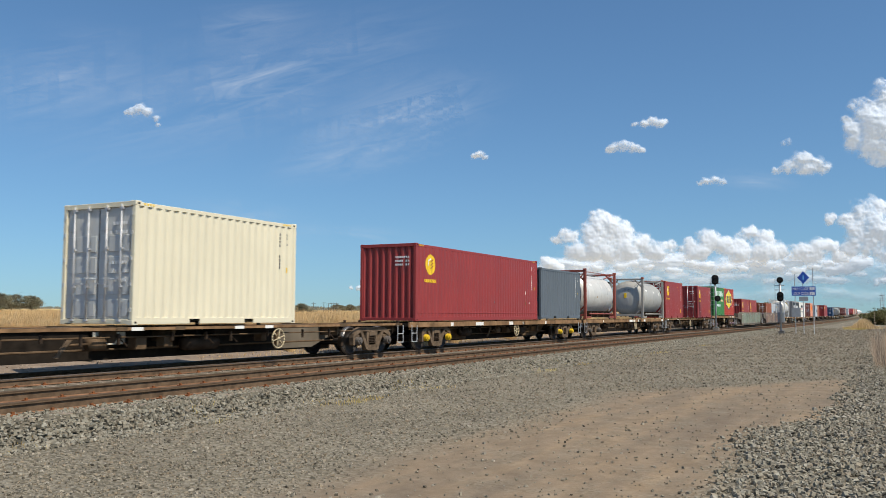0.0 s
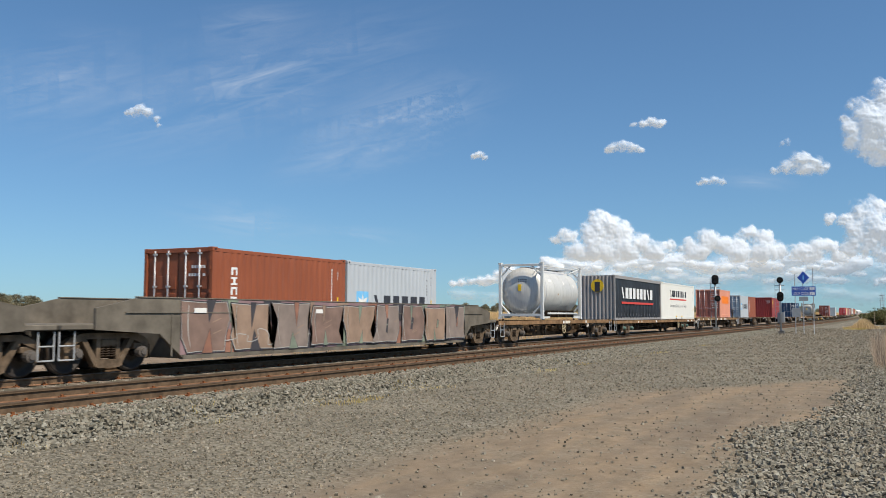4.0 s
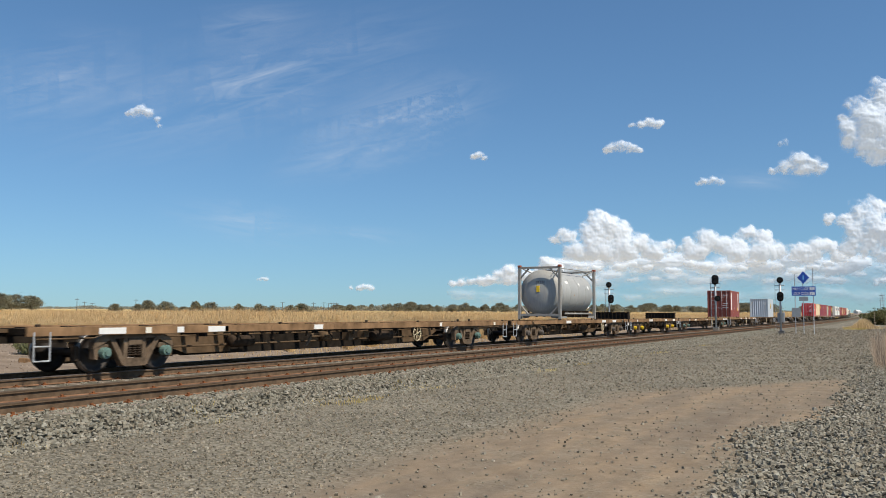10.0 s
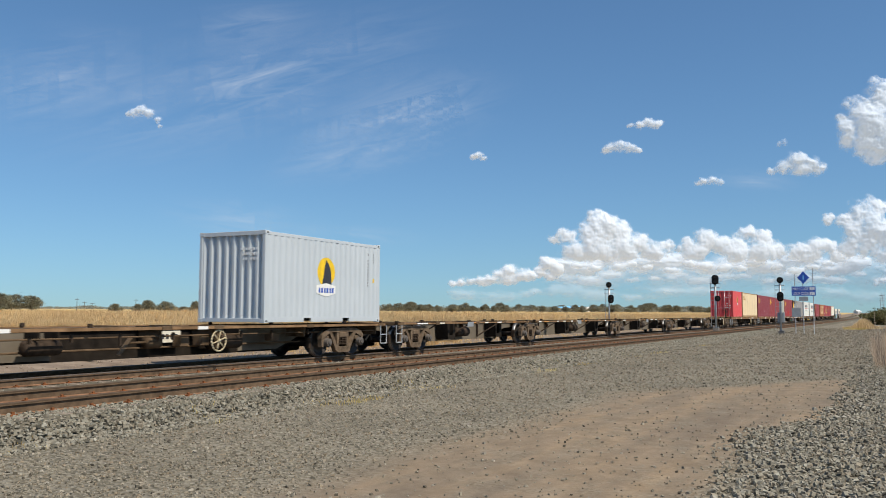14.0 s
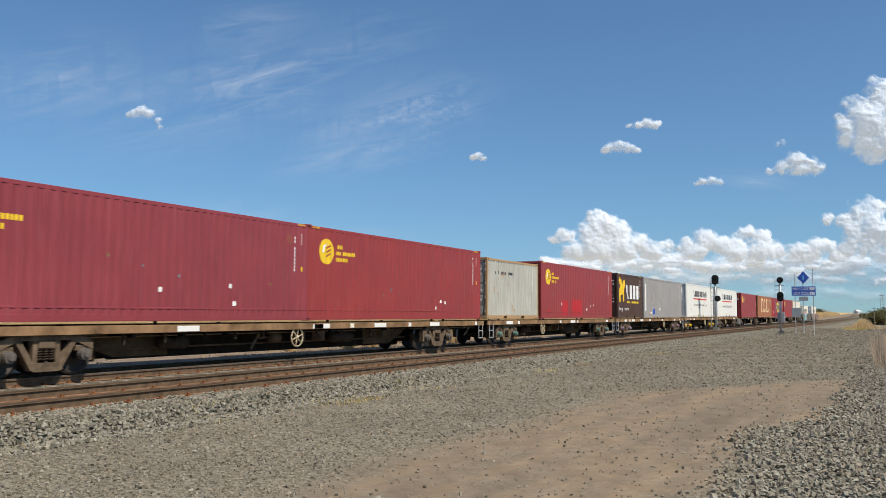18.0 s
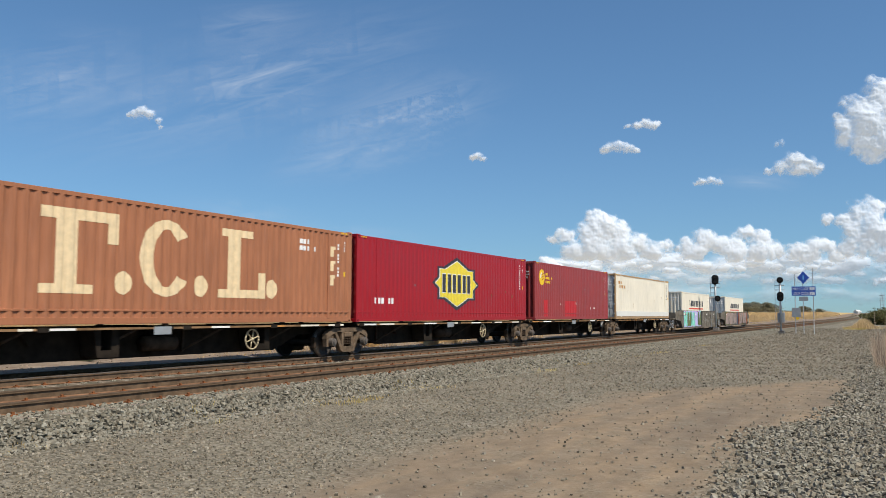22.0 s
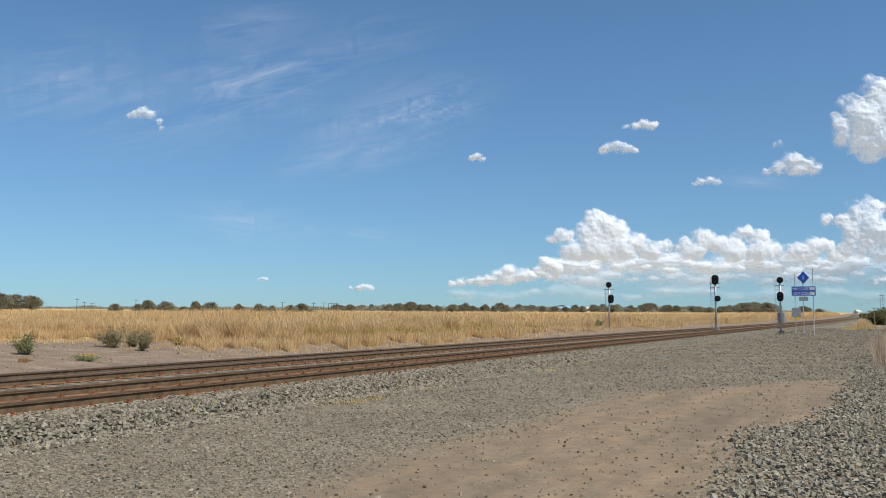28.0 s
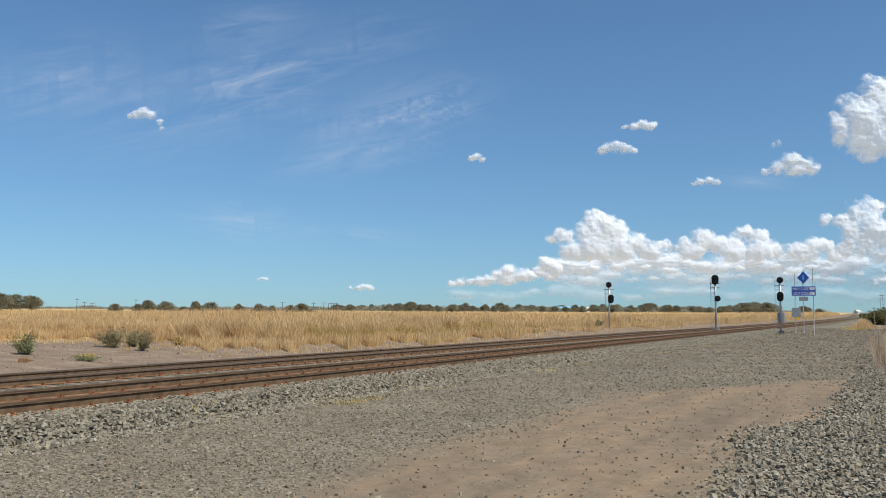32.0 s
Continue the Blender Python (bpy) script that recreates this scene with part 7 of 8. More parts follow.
# between the rails and the tracks
n = 30000
x = 2 + 90 * rs.random(n) ** 1.4
y = rs.uniform(Y_LOOP - 0.6, Y_MAIN + 1.6, n)
z = np.interp(y, [Y_LOOP + 1.2, Y_LOOP + 1.9, Y_MAIN - 1.6, Y_MAIN - 1.2], [Z_LOOP - 0.182, Z_LOOP - 0.31, Z_MAIN - 0.27, Z_MAIN - 0.182]) + rise(x)
stones("ballast_stones", np.stack([x, y, z], -1), rs.uniform(0.022, 0.042, n), M["stone"], rs, "brown-dusted crushed stone between the rails", "ballast", sink=0.1)
# the windrow of coarse stone along the edge of the yard
n = 60000
r = 4.5 + 36 * rs.random(n) ** 1.3
y = np.interp(r, [4, 8, 11, 13, 15, 25, 40], [1.15, 1.2, 1.75, 1.75, 0.9, 0.72, 0.8]) - 4.0 * rs.random(n) ** 1.0 + 0.12 * np.sin(r * 1.7) + rs.normal(0, 0.18, n)
x = r
stones("ballast_stones", np.stack([x, y, lie(x, y) + rs.uniform(-0.03, 0.012, n)], -1), rs.uniform(0.020, 0.052, n) + 0.0006 * r, M["stone"], rs, "heap of coarse grey stones along the yard edge", "ballast", 0.34)
# clods and litter on the far bank
n = 7000
u = (rs.uniform(-40, 1200, n) - 784) / 1512.2
y = 19.0 + 10.0 * rs.random(n)
x = y * (0.8859 + 0.4639 * u) / (0.4639 - 0.8859 * u)
stones("earth_clods", np.stack([x, y, lie(x, y)], -1), rs.gamma(2, 0.008, n) + 0.006, M["clod"], rs, "brown clods and litter on the far bank", "earth")
# larger dark lumps here and there
x, y = fan(260, 5, 26, 1.0)
keep = (y < 8.5) & (y > 0)
x, y = x[keep], y[keep]
stones("loose_stones", np.stack([x, y, lie(x, y)], -1), rs.uniform(0.02, 0.05, len(x)), M["pebble"], rs, "scattered larger brown stones on the dirt", "stones")


# ================= plants =================
def blades(name, pts, heights, widths, material, label, category, lean=0.25):
    """Grass stalks, joined: each a bent, tapering strip."""
    n = len(pts)
    a = rs.uniform(0, 2 * np.pi, n)
    face = YAW + np.pi / 2 + rs.uniform(-0.9, 0.9, n)
    w = np.stack([np.cos(face), np.sin(face), np.zeros(n)], -1) * widths[:, None] / 2
    l = np.stack([np.cos(a), np.sin(a), np.zeros(n)], -1) * (heights * lean * rs.random(n))[:, None]
    up = np.array([0, 0, 1.0])
    mid = pts + l * 0.35 + up * (heights * 0.6)[:, None]
    tip = pts + l + up * heights[:, None]
    V = np.stack([pts - w, pts + w, mid + w * 0.8, mid - w * 0.8, tip], 1)
    q = np.array([(0, 1, 2), (0, 2, 3), (3, 2, 4)])
    F = (q[None] + 5 * np.arange(n)[:, None, None]).reshape(-1, 3)
    ob = new(name, raw_mesh(name, V.reshape(-1, 3), F, material))
    return tagged(ob, label, category, kind="stuff")


def by_bearing(n, lo, hi):
    """Bearings as the ratio x / y, spread evenly over the picture's width."""
    u = (rs.uniform(lo, hi, n) - 784) / 1512.2
    return (0.8859 + 0.4639 * u) / (0.4639 - 0.8859 * u), u * 1512.2 + 784


def field(n, y_lo, spread, lo=-60, hi=1500):
    k, px = by_bearing(n, lo, hi)
    edge = np.interp(px, [0, 90, 200, 330, 420, 600, 820, 1000, 1250, 1500], [33, 34, 31, 27, 24.6, 24.0, 23.2, 25.5, 26, 27])
    edge = edge + 0.9 * np.sin(px * 0.047) + 0.6 * np.sin(px * 0.13)
    y = edge + y_lo + spread * rs.random(n) ** 2.2
    x = y * k
    ok = x < 1100
    return x[ok], y[ok] + bend(x[ok])


def grow(name, n, y_lo, spread, h0, h1, mat, label, wk=1.0, lo=-60, hi=1500):
    x, y = field(n, y_lo, spread, lo, hi)
    clump = 0.5 + 0.5 * np.sin(x * 0.8 + 2 * np.sin(y * 0.5)) * np.sin(y * 0.9 + 1.5 * np.sin(x * 0.31))
    d = np.hypot(x, y)
    swell = 0.86 + 0.22 * np.sin(x * 0.13 + 2 * np.sin(y * 0.06)) + 0.10 * np.sin(x * 0.31 + y * 0.2)
    h = (h0 + (h1 - h0) * rs.random(len(x))) * (0.72 + 0.4 * clump) * swell
    w = (0.005 + 0.00027 * d) * wk
    return blades(name, np.stack([x, y, lie(x, y) - 0.05], -1), h, w, M[mat], label, "grass", 0.5)


grow("dry_grass", 250000, 0.0, 45.0, 0.45, 1.30, "straw", "tall golden dry grass on the far side of the line")
grow("dry_grass", 9000, -5.0, 6.0, 0.08, 0.35, "straw", "scattered tufts on bare earth", 1.3)
grow("dry_grass", 60000, -2.2, 4.0, 0.15, 0.75, "straw", "short dry grass at the field's edge", 1.0)
grow("half_dry_grass", 26000, -0.4, 7.0, 0.3, 0.9, "straw_green", "yellow-green grass among the dry stalks", 1.0, 540, 960)
grow("dry_grass", 45000, 40.0, 400.0, 0.8, 1.3, "straw", "dry grass out on the plain", 1.2)
# low yellow-green weeds on the foot of the ballast
n = 5200
x = 4 + 46 * rs.random(n) ** 1.2
y = Y_LOOP - 1.55 - 0.9 * rs.random(n) + 0.25 * np.sin(x * 1.3)
patchy = np.sin(x * 0.55) + np.sin(x * 1.9 + 1.0) + rs.normal(0, 0.5, n) > 0.5
x, y = x[patchy], y[patchy]
u = np.clip((Y_LOOP - 0.80 - y) / 1.45, 0, 1)
z = np.maximum(Z_LOOP - 0.185 - np.interp(u, [0, 0.36, 0.9, 1.0], [0.0, 0.03, 0.42, 0.44]), lie(x, y))
blades("ballast_weeds", np.stack([x, y, z], -1), rs.uniform(0.03, 0.085, len(x)), np.full(len(x), 0.010), M["straw_green"], "low yellow-green weeds in the ballast", "weed", 0.9)
# thin dry stalks beside the yard
n = 2600
x = 26 + 117 * rs.random(n) ** 1.2
y = -3.4 + 3.5 * rs.random(n) ** 0.7 + 0.004 * x
blades("dry_stalks", np.stack([x, y, lie(x, y)], -1), rs.uniform(0.25, 0.95, n), np.full(n, 0.014) + 0.00035 * x, M["stalk"], "thin reddish dry stalks at the yard edge", "grass", 0.5)
n = 2300
x = 29 + 16 * rs.random(n)
y = 0.5 - 3.2 * rs.random(n) ** 1.2 + 0.02 * (x - 29)
blades("dry_stalks", np.stack([x, y, lie(x, y)], -1), 0.3 + rs.gamma(3.0, 0.16, n), np.full(n, 0.008), M["stalk"], "tall thin brown stalks on the yard's edge", "grass", 0.6)
n = 2400
x = 112 + 22 * rs.random(n)
y = 3.2 + rs.normal(0, 0.75, n)
blades("dry_grass", np.stack([x, y, lie(x, y)], -1), 0.25 + rs.uniform(0.2, 1.15, n) * np.exp(-((y - 3.2) / 0.9) ** 2), np.full(n, 0.05), M["straw"], "clump of golden grass beside the track", "grass")
n = 900
x = 108 + 10 * rs.random(n)
y = 2.6 + 2.4 * rs.random(n)
blades("green_grass", np.stack([x, y, lie(x, y)], -1), rs.uniform(0.1, 0.3, n), np.full(n, 0.06), M["straw_green"], "low green grass beside the track", "grass")


def leafy(name, label, category, x, y, w, h, n, mat, twig=True, leaf=0.035, z=None, group=""):
    """A weed or bush: woody stems and many small leaves with gaps."""
    ob = base(name, label, category, group)
    zb = float(lie(x, y)) if z is None else z
    ob.location = (x, y, zb)
    rr = np.random.RandomState(int(x * 13 + y * 7) % 9999)
    bm = bmesh.new()
    k = 14
    ends = []
    for i in range(k):
        a, t = rr.uniform(0, 6.28), rr.uniform(0.1, 0.95)
        e = Vector((math.cos(a) * t * w / 2, math.sin(a) * t * w / 2, h * rr.uniform(0.55, 0.98) * (1.05 - 0.4 * t)))
        cyl(bm, (e.x * 0.1, e.y * 0.1, -0.05), e, 0.012 * max(1.0, h), 5, 0.004)
        ends.append(e)
    part("stem", bm, M["bark"], ob)
    E = np.array([tuple(e) for e in ends])
    pick = rr.randint(0, k, n)
    f = rr.uniform(0.12, 1.05, n)
    P = E[pick] * f[:, None] + rr.normal(0, 0.09, (n, 3)) * np.array([w, w, h * 0.6]) * 0.8
    P[:, 2] = np.clip(P[:, 2], 0.02, h * 1.1)
    d1, d2 = rr.normal(0, 1, (n, 3)), rr.normal(0, 1, (n, 3))
    d1 /= np.linalg.norm(d1, axis=1)[:, None]
    d2 -= d1 * (d1 * d2).sum(1)[:, None]
    d2 /= np.linalg.norm(d2, axis=1)[:, None]
    s = leaf * rr.uniform(0.6, 1.4, n)[:, None]
    V = np.stack([P - d1 * s, P + d2 * s * 0.4, P + d1 * s, P - d2 * s * 0.4], 1)
    F = np.arange(4 * n).reshape(-1, 4)
    part("leaves", raw_mesh("leaves", V.reshape(-1, 3), F, M[mat]), None, ob, "small leaves")
    return ob


leafy("weed", "grey-green weed on bare earth beside the track", "weed", 17.7, 23.9, 1.05, 0.75, 1700, "weed_green")
leafy("weed", "tall grey-green weed on bare earth", "weed", 22.0, 25.0, 1.15, 0.88, 2000, "weed")
leafy("weed", "grey-green weed beside a taller one", "weed", 22.9, 24.9, 1.0, 0.6, 1300, "weed")
leafy("weed", "bushy grey-green weed on bare earth", "weed", 21.9, 23.4, 0.85, 0.8, 1500, "weed")
leafy("weed", "small yellow-green weed at the grass edge", "weed", 25.0, 24.8, 0.6, 0.38, 700, "straw_green")
leafy("weed", "low green creeping weed", "weed", 17.9, 21.4, 1.1, 0.16, 500, "weed_green")
leafy("weed", "low green creeping weed", "weed", 18.6, 22.2, 0.9, 0.16, 350, "straw_green")
leafy("shrub", "dark olive shrub standing in dry grass", "shrub", 32.2, 26.4, 1.6, 1.0, 1500, "weed")
leafy("shrub", "dark olive shrub standing in dry grass", "shrub", 35.5, 25.6, 1.2, 0.8, 1000, "weed")
leafy("shrub", "dark grey shrub beside a signal", "shrub", 77.0, 24.0, 1.5, 0.9, 700, "weed", leaf=0.07)
for bx, by, bw, bh in ((172, 1.6, 8, 3.0), (186, -1.2, 11, 3.4), (178, -5.5, 9, 3.0), (205, 2.4, 8, 2.6), (160, -4.0, 9, 2.2)):
    leafy("bush", "dense dark green bush at the far end of the yard", "bush", bx, by, bw, bh, 5000, "leaf_green", leaf=0.22)
log = base("wood_block", "weathered block of wood lying on bare earth", "wood block")
log.location = (16.4, 22.1, float(lie(16.4, 22.1)) - 0.10)
part("block", one_box(-0.36, 0.36, -0.1, 0.1, 0.0, 0.17, 0.03), M["wagon_tan"], log, at=pose(0, 0, 0, 0, 8, 30))


# ---- gum trees on the skyline ----
def gum(label, height, width, seed, clumps=100, group="gum trees on the skyline"):
    ob = base("gum_tree", label, "tree", group)
    rr = np.random.RandomState(seed)
    bm = bmesh.new()
    cyl(bm, (0, 0, -0.3), (rr.uniform(-.3, .3), rr.uniform(-.3, .3), height * 0.45), 0.035 * height, 8, 0.02 * height)
    tips = []
    for i in range(9):
        a = rr.uniform(0, 6.28)
        e = Vector((math.cos(a) * width * 0.38 * rr.uniform(.4, 1), math.sin(a) * width * 0.38 * rr.uniform(.4, 1), height * rr.uniform(0.42, 0.90)))
        cyl(bm, (0, 0, height * rr.uniform(0.15, 0.38)), e, 0.014 * height, 6, 0.005 * height)
        tips.append(tuple(e))
    part("trunk", bm, M["bark"], ob, "pale forked trunk and limbs")
    a = rr.uniform(0, 2 * np.pi, clumps)
    q = rr.uniform(0.0, 1.0, clumps) ** 0.6
    lat = rr.uniform(0.0, 1.0, clumps)
    C = np.stack([np.cos(a) * q * np.sqrt(1 - lat ** 2) * width * 0.48, np.sin(a) * q * np.sqrt(1 - lat ** 2) * width * 0.48, height * (0.24 + 0.66 * lat)], -1)
    C += rr.normal(0, 1, (clumps, 3)) * np.array([width * 0.03, width * 0.03, height * 0.04])
    n = clumps * 60
    P = C[rr.randint(0, clumps, n)] + rr.normal(0, 1, (n, 3)) * np.array([width * 0.05, width * 0.05, height * 0.05])
    d1, d2 = rr.normal(0, 1, (n, 3)), rr.normal(0, 1, (n, 3))
    d1 /= np.linalg.norm(d1, axis=1)[:, None]
    d2 /= np.linalg.norm(d2, axis=1)[:, None]
    s = height * 0.034 * rr.uniform(0.6, 1.3, n)[:, None]
    V = np.stack([P - d1 * s, P + d2 * s * 0.6, P + d1 * s, P - d2 * s * 0.6], 1)
    part("crown", raw_mesh("crown", V.reshape(-1, 3), np.arange(4 * n).reshape(-1, 4), M["leaf"]), None, ob, "open grey-green crown of leaf clumps")
    return ob


def toward(px, depth):
    u = (px - 784) / 1512.2
    return depth * (0.8859 + 0.4639 * u), depth * (0.4639 - 0.8859 * u)


stock = [gum("spreading grey-green gum tree on the skyline", 8.0, 9.0, 1), gum("low round gum tree on the skyline", 6.0, 9.5, 2),
         gum("tall open gum tree on the skyline", 10.0, 8.0, 3), gum("small dark scrub tree on the skyline", 4.5, 7.0, 4)]
used = set()


def plant(kind, px, top_px, base_px, depth, k_wide=1.0):
    """Stand a tree on the plain at a bearing and a distance."""
    x, y = toward(px, depth)
    z = float(lie(x, y)) - 0.2
    want = (base_px - top_px) / 1512.2 * depth * 1.02
    src = stock[kind]
    k = want / (8.0, 6.0, 10.0, 4.5)[kind]
    m = Matrix.Translation((x, y, z)) @ Matrix.Rotation(px * 0.7, 4, "Z")
    if kind not in used:
        used.add(kind)
        ob = src
    else:
        ob = copy_thing(src, Matrix())
    ob.matrix_basis = m @ Matrix.Diagonal((k * k_wide, k * k_wide, k, 1))
    return ob


for kind, px, top, wide in ((0, 4, 516, 1.0), (1, 24, 519, 1.1), (0, 58, 520, 1.2), (3, 206, 533, 1.0), (3, 247, 533, 1.0), (0, 264, 526, 1.0), (1, 296, 529, 1.1), (3, 325, 537, 1.3),
                            (2, 348, 526, 1.0), (1, 373, 529, 1.1), (0, 424, 531, 0.9), (1, 460, 531, 1.1), (1, 482, 534, 1.0), (1, 515, 534, 1.1), (0, 535, 531, 1.3), (3, 553, 540, 1.0)):
    plant(kind, px, top, 549, 330 + (px * 37) % 90, wide * 1.1)
rt = random.Random(11)
for i in range(52):
    px = 596 + i * 15.2 + rt.uniform(-7, 7)
    top = 541.5 + 2.0 * math.sin(px * 0.021) + rt.uniform(-2.5, 2.5)
    if 690 < px < 750:
        top -= 4
    if 1180 < px < 1215:
        top -= 3
    if 1290 < px < 1362:
        top -= rt.uniform(4, 9)
    plant(rt.choice((0, 1, 1, 3)), px, top, 554, 620 + rt.uniform(-60, 160), rt.uniform(0.9, 1.5))
for px, top in ((1450, 545), (1421, 541)):
    plant(3, px, top, 553, 700, 1.6)


def far_belt():
    """The continuous low belt of scrub along the skyline: many small leaf clumps."""
    rb = np.random.RandomState(21)
    n = 1500
    px = rb.uniform(-40, 1400, n)
    depth = rb.uniform(700, 860, n)
    u = (px - 784) / 1512.2
    bx, by = depth * (0.8859 + 0.4639 * u), depth * (0.4639 - 0.8859 * u)
    tall = np.interp(px, [-40, 60, 200, 560, 640, 760, 900, 1100, 1300, 1400], [2.2, 2.6, 3.0, 3.4, 5.2, 5.0, 4.6, 4.6, 5.4, 3.2])
    tall = tall * (0.55 + 0.35 * np.sin(px * 0.071) * np.sin(px * 0.023 + 1) + 0.5 * rb.random(n))
    k = 46
    P = rb.normal(0, 1, (n, k, 3))
    P /= np.linalg.norm(P, axis=2)[..., None] + 1e-6
    P *= rb.random((n, k, 1)) ** 0.4
    wide = tall * rb.uniform(0.7, 1.5, n)
    C = np.stack([bx, by, lie(bx, by) + tall * 0.42], -1)
    P = C[:, None, :] + P * np.stack([wide, wide, tall * 0.56], -1)[:, None, :]
    P = P.reshape(-1, 3)
    m = len(P)
    d1, d2 = rb.normal(0, 1, (m, 3)), rb.normal(0, 1, (m, 3))
    d1 /= np.linalg.norm(d1, axis=1)[:, None]
    d2 /= np.linalg.norm(d2, axis=1)[:, None]
    sz = np.repeat(0.16 * tall, k)[:, None] * rb.uniform(0.6, 1.3, (m, 1))
    V = np.stack([P - d1 * sz, P + d2 * sz * 0.6, P + d1 * sz, P - d2 * sz * 0.6], 1).reshape(-1, 3)
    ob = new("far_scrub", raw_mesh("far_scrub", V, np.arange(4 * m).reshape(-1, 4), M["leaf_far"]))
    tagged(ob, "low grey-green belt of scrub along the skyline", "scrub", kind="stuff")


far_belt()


# ---- poles, a pylon and low sheds far away ----
def pole(px, top, depth, arm=True):
    x, y = toward(px, depth)
    z = float(lie(x, y))
    h = (551 - top) / 1512.2 * depth
    ob = base("power_pole", "thin grey power pole far across the plain", "pole", "power poles across the plain")
    ob.location = (x, y, z)
    part("shaft", one_cyl((0, 0, -0.3), (0, 0, h), 0.16, 6, 0.11), M["bark"], ob)
    if arm:
        part("crossarm", one_box(-0.08, 0.08, -1.1, 1.1, h * 0.9, h * 0.9 + 0.14), M["bark"], ob, at=pose(0, 0, 0, 0, 0, math.degrees(YAW)))
    return ob


for px, top in ((138, 527), (151, 533), (242, 528), (501, 531), (556, 532), (574, 531), (582, 533), (587, 532), (591, 532), (596, 532), (623, 538), (165, 535)):
    pole(px, top, 430)


def pylon(px, top, depth):
    x, y = toward(px, depth)
    h = (553 - top) / 1512.2 * depth
    ob = base("pylon", "steel lattice power pylon on the horizon", "pylon")
    ob.location = (x, y, float(lie(x, y)))
    for sx in (-1, 1):
        for sy in (-1, 1):
            part("leg", one_cyl((sx * h * 0.10, sy * h * 0.10, 0), (sx * h * 0.02, sy * h * 0.02, h), 0.22, 5), M["grey_sign"], ob)
    for k in range(6):
        a, b2 = 1 - k / 6, 1 - (k + 1) / 6
        wa, wb = h * (0.02 + 0.08 * a), h * (0.02 + 0.08 * b2)
        za, zb = h * k / 6, h * (k + 1) / 6
        for sx in (-1, 1):
            part("brace", one_cyl((sx * wa, -wa, za), (sx * wb, wb, zb), 0.13, 4), M["grey_sign"], ob)
            part("brace", one_cyl((-wa, sx * wa, za), (wb, sx * wb, zb), 0.13, 4), M["grey_sign"], ob)
    for z in (0.62, 0.76, 0.9):
        part("arm", one_box(-0.2, 0.2, -h * 0.14, h * 0.14, h * z, h * z + 0.4), M["grey_sign"], ob)
    return ob


pylon(1560, 519, 900)
for px, w, h, c in ((993, 9, 3.2, "sky_blue"), (1018, 14, 3.5, "sky_blue"), (1036, 6, 3.0, "white_paint"), (1450, 3, 1.6, "white_paint"), (1516, 3, 1.8, "white_paint")):
    x, y = toward(px, 760)
    sh = base("shed", "low pale shed far off on the horizon", "shed", "distant sheds")
    sh.location = (x, y, float(lie(x, y)))
    part("shed_wall", one_box(-4, 4, -w / 2, w / 2, 0, h), M["white_paint"], sh, at=pose(0, 0, 0, 0, 0, math.degrees(YAW)))
    part("shed_roof", prism(bmesh.new(), [(-4.4, h), (4.4, h), (0, h + 1.4)], -w / 2 - .3, w / 2 + .3), M[c], sh, "coloured metal roof", at=pose(0, 0, 0, 0, 0, math.degrees(YAW)))


# ================= clouds =================
DRIFT = []


def sky_point(px, py, depth):
    u, v = (px - 784) / 1512.2, (441 - py) / 1512.2
    m = cam.matrix_basis
    w = m.to_3x3() @ Vector((u, v, -1.0))
    return EYE + w * depth


def lattice(ix, iy, seed):
    q = np.sin(ix * 127.1 + iy * 311.7 + seed * 74.7) * 43758.5453
    return q - np.floor(q)


def vnoise(x, y, seed):
    ix, iy = np.floor(x), np.floor(y)
    fx, fy = x - ix, y - iy
    fx, fy = fx * fx * fx * (fx * (fx * 6 - 15) + 10), fy * fy * fy * (fy * (fy * 6 - 15) + 10)
    a, b2 = lattice(ix, iy, seed), lattice(ix + 1, iy, seed)
    c, d = lattice(ix, iy + 1, seed), lattice(ix + 1, iy + 1, seed)
    return (a + (b2 - a) * fx) * (1 - fy) + (c + (d - c) * fx) * fy


def fbm(x, y, seed, octaves=5, billow=False):
    v, amp, tot = 0.0, 1.0, 0.0
    for o in range(octaves):
        n = vnoise(x * 2 ** o + 17.3 * o, y * 2 ** o - 9.1 * o, seed + o)
        v = v + amp * (1 - np.abs(2 * n - 1) if billow else n)
        tot += amp
        amp *= 0.52
    return v / tot


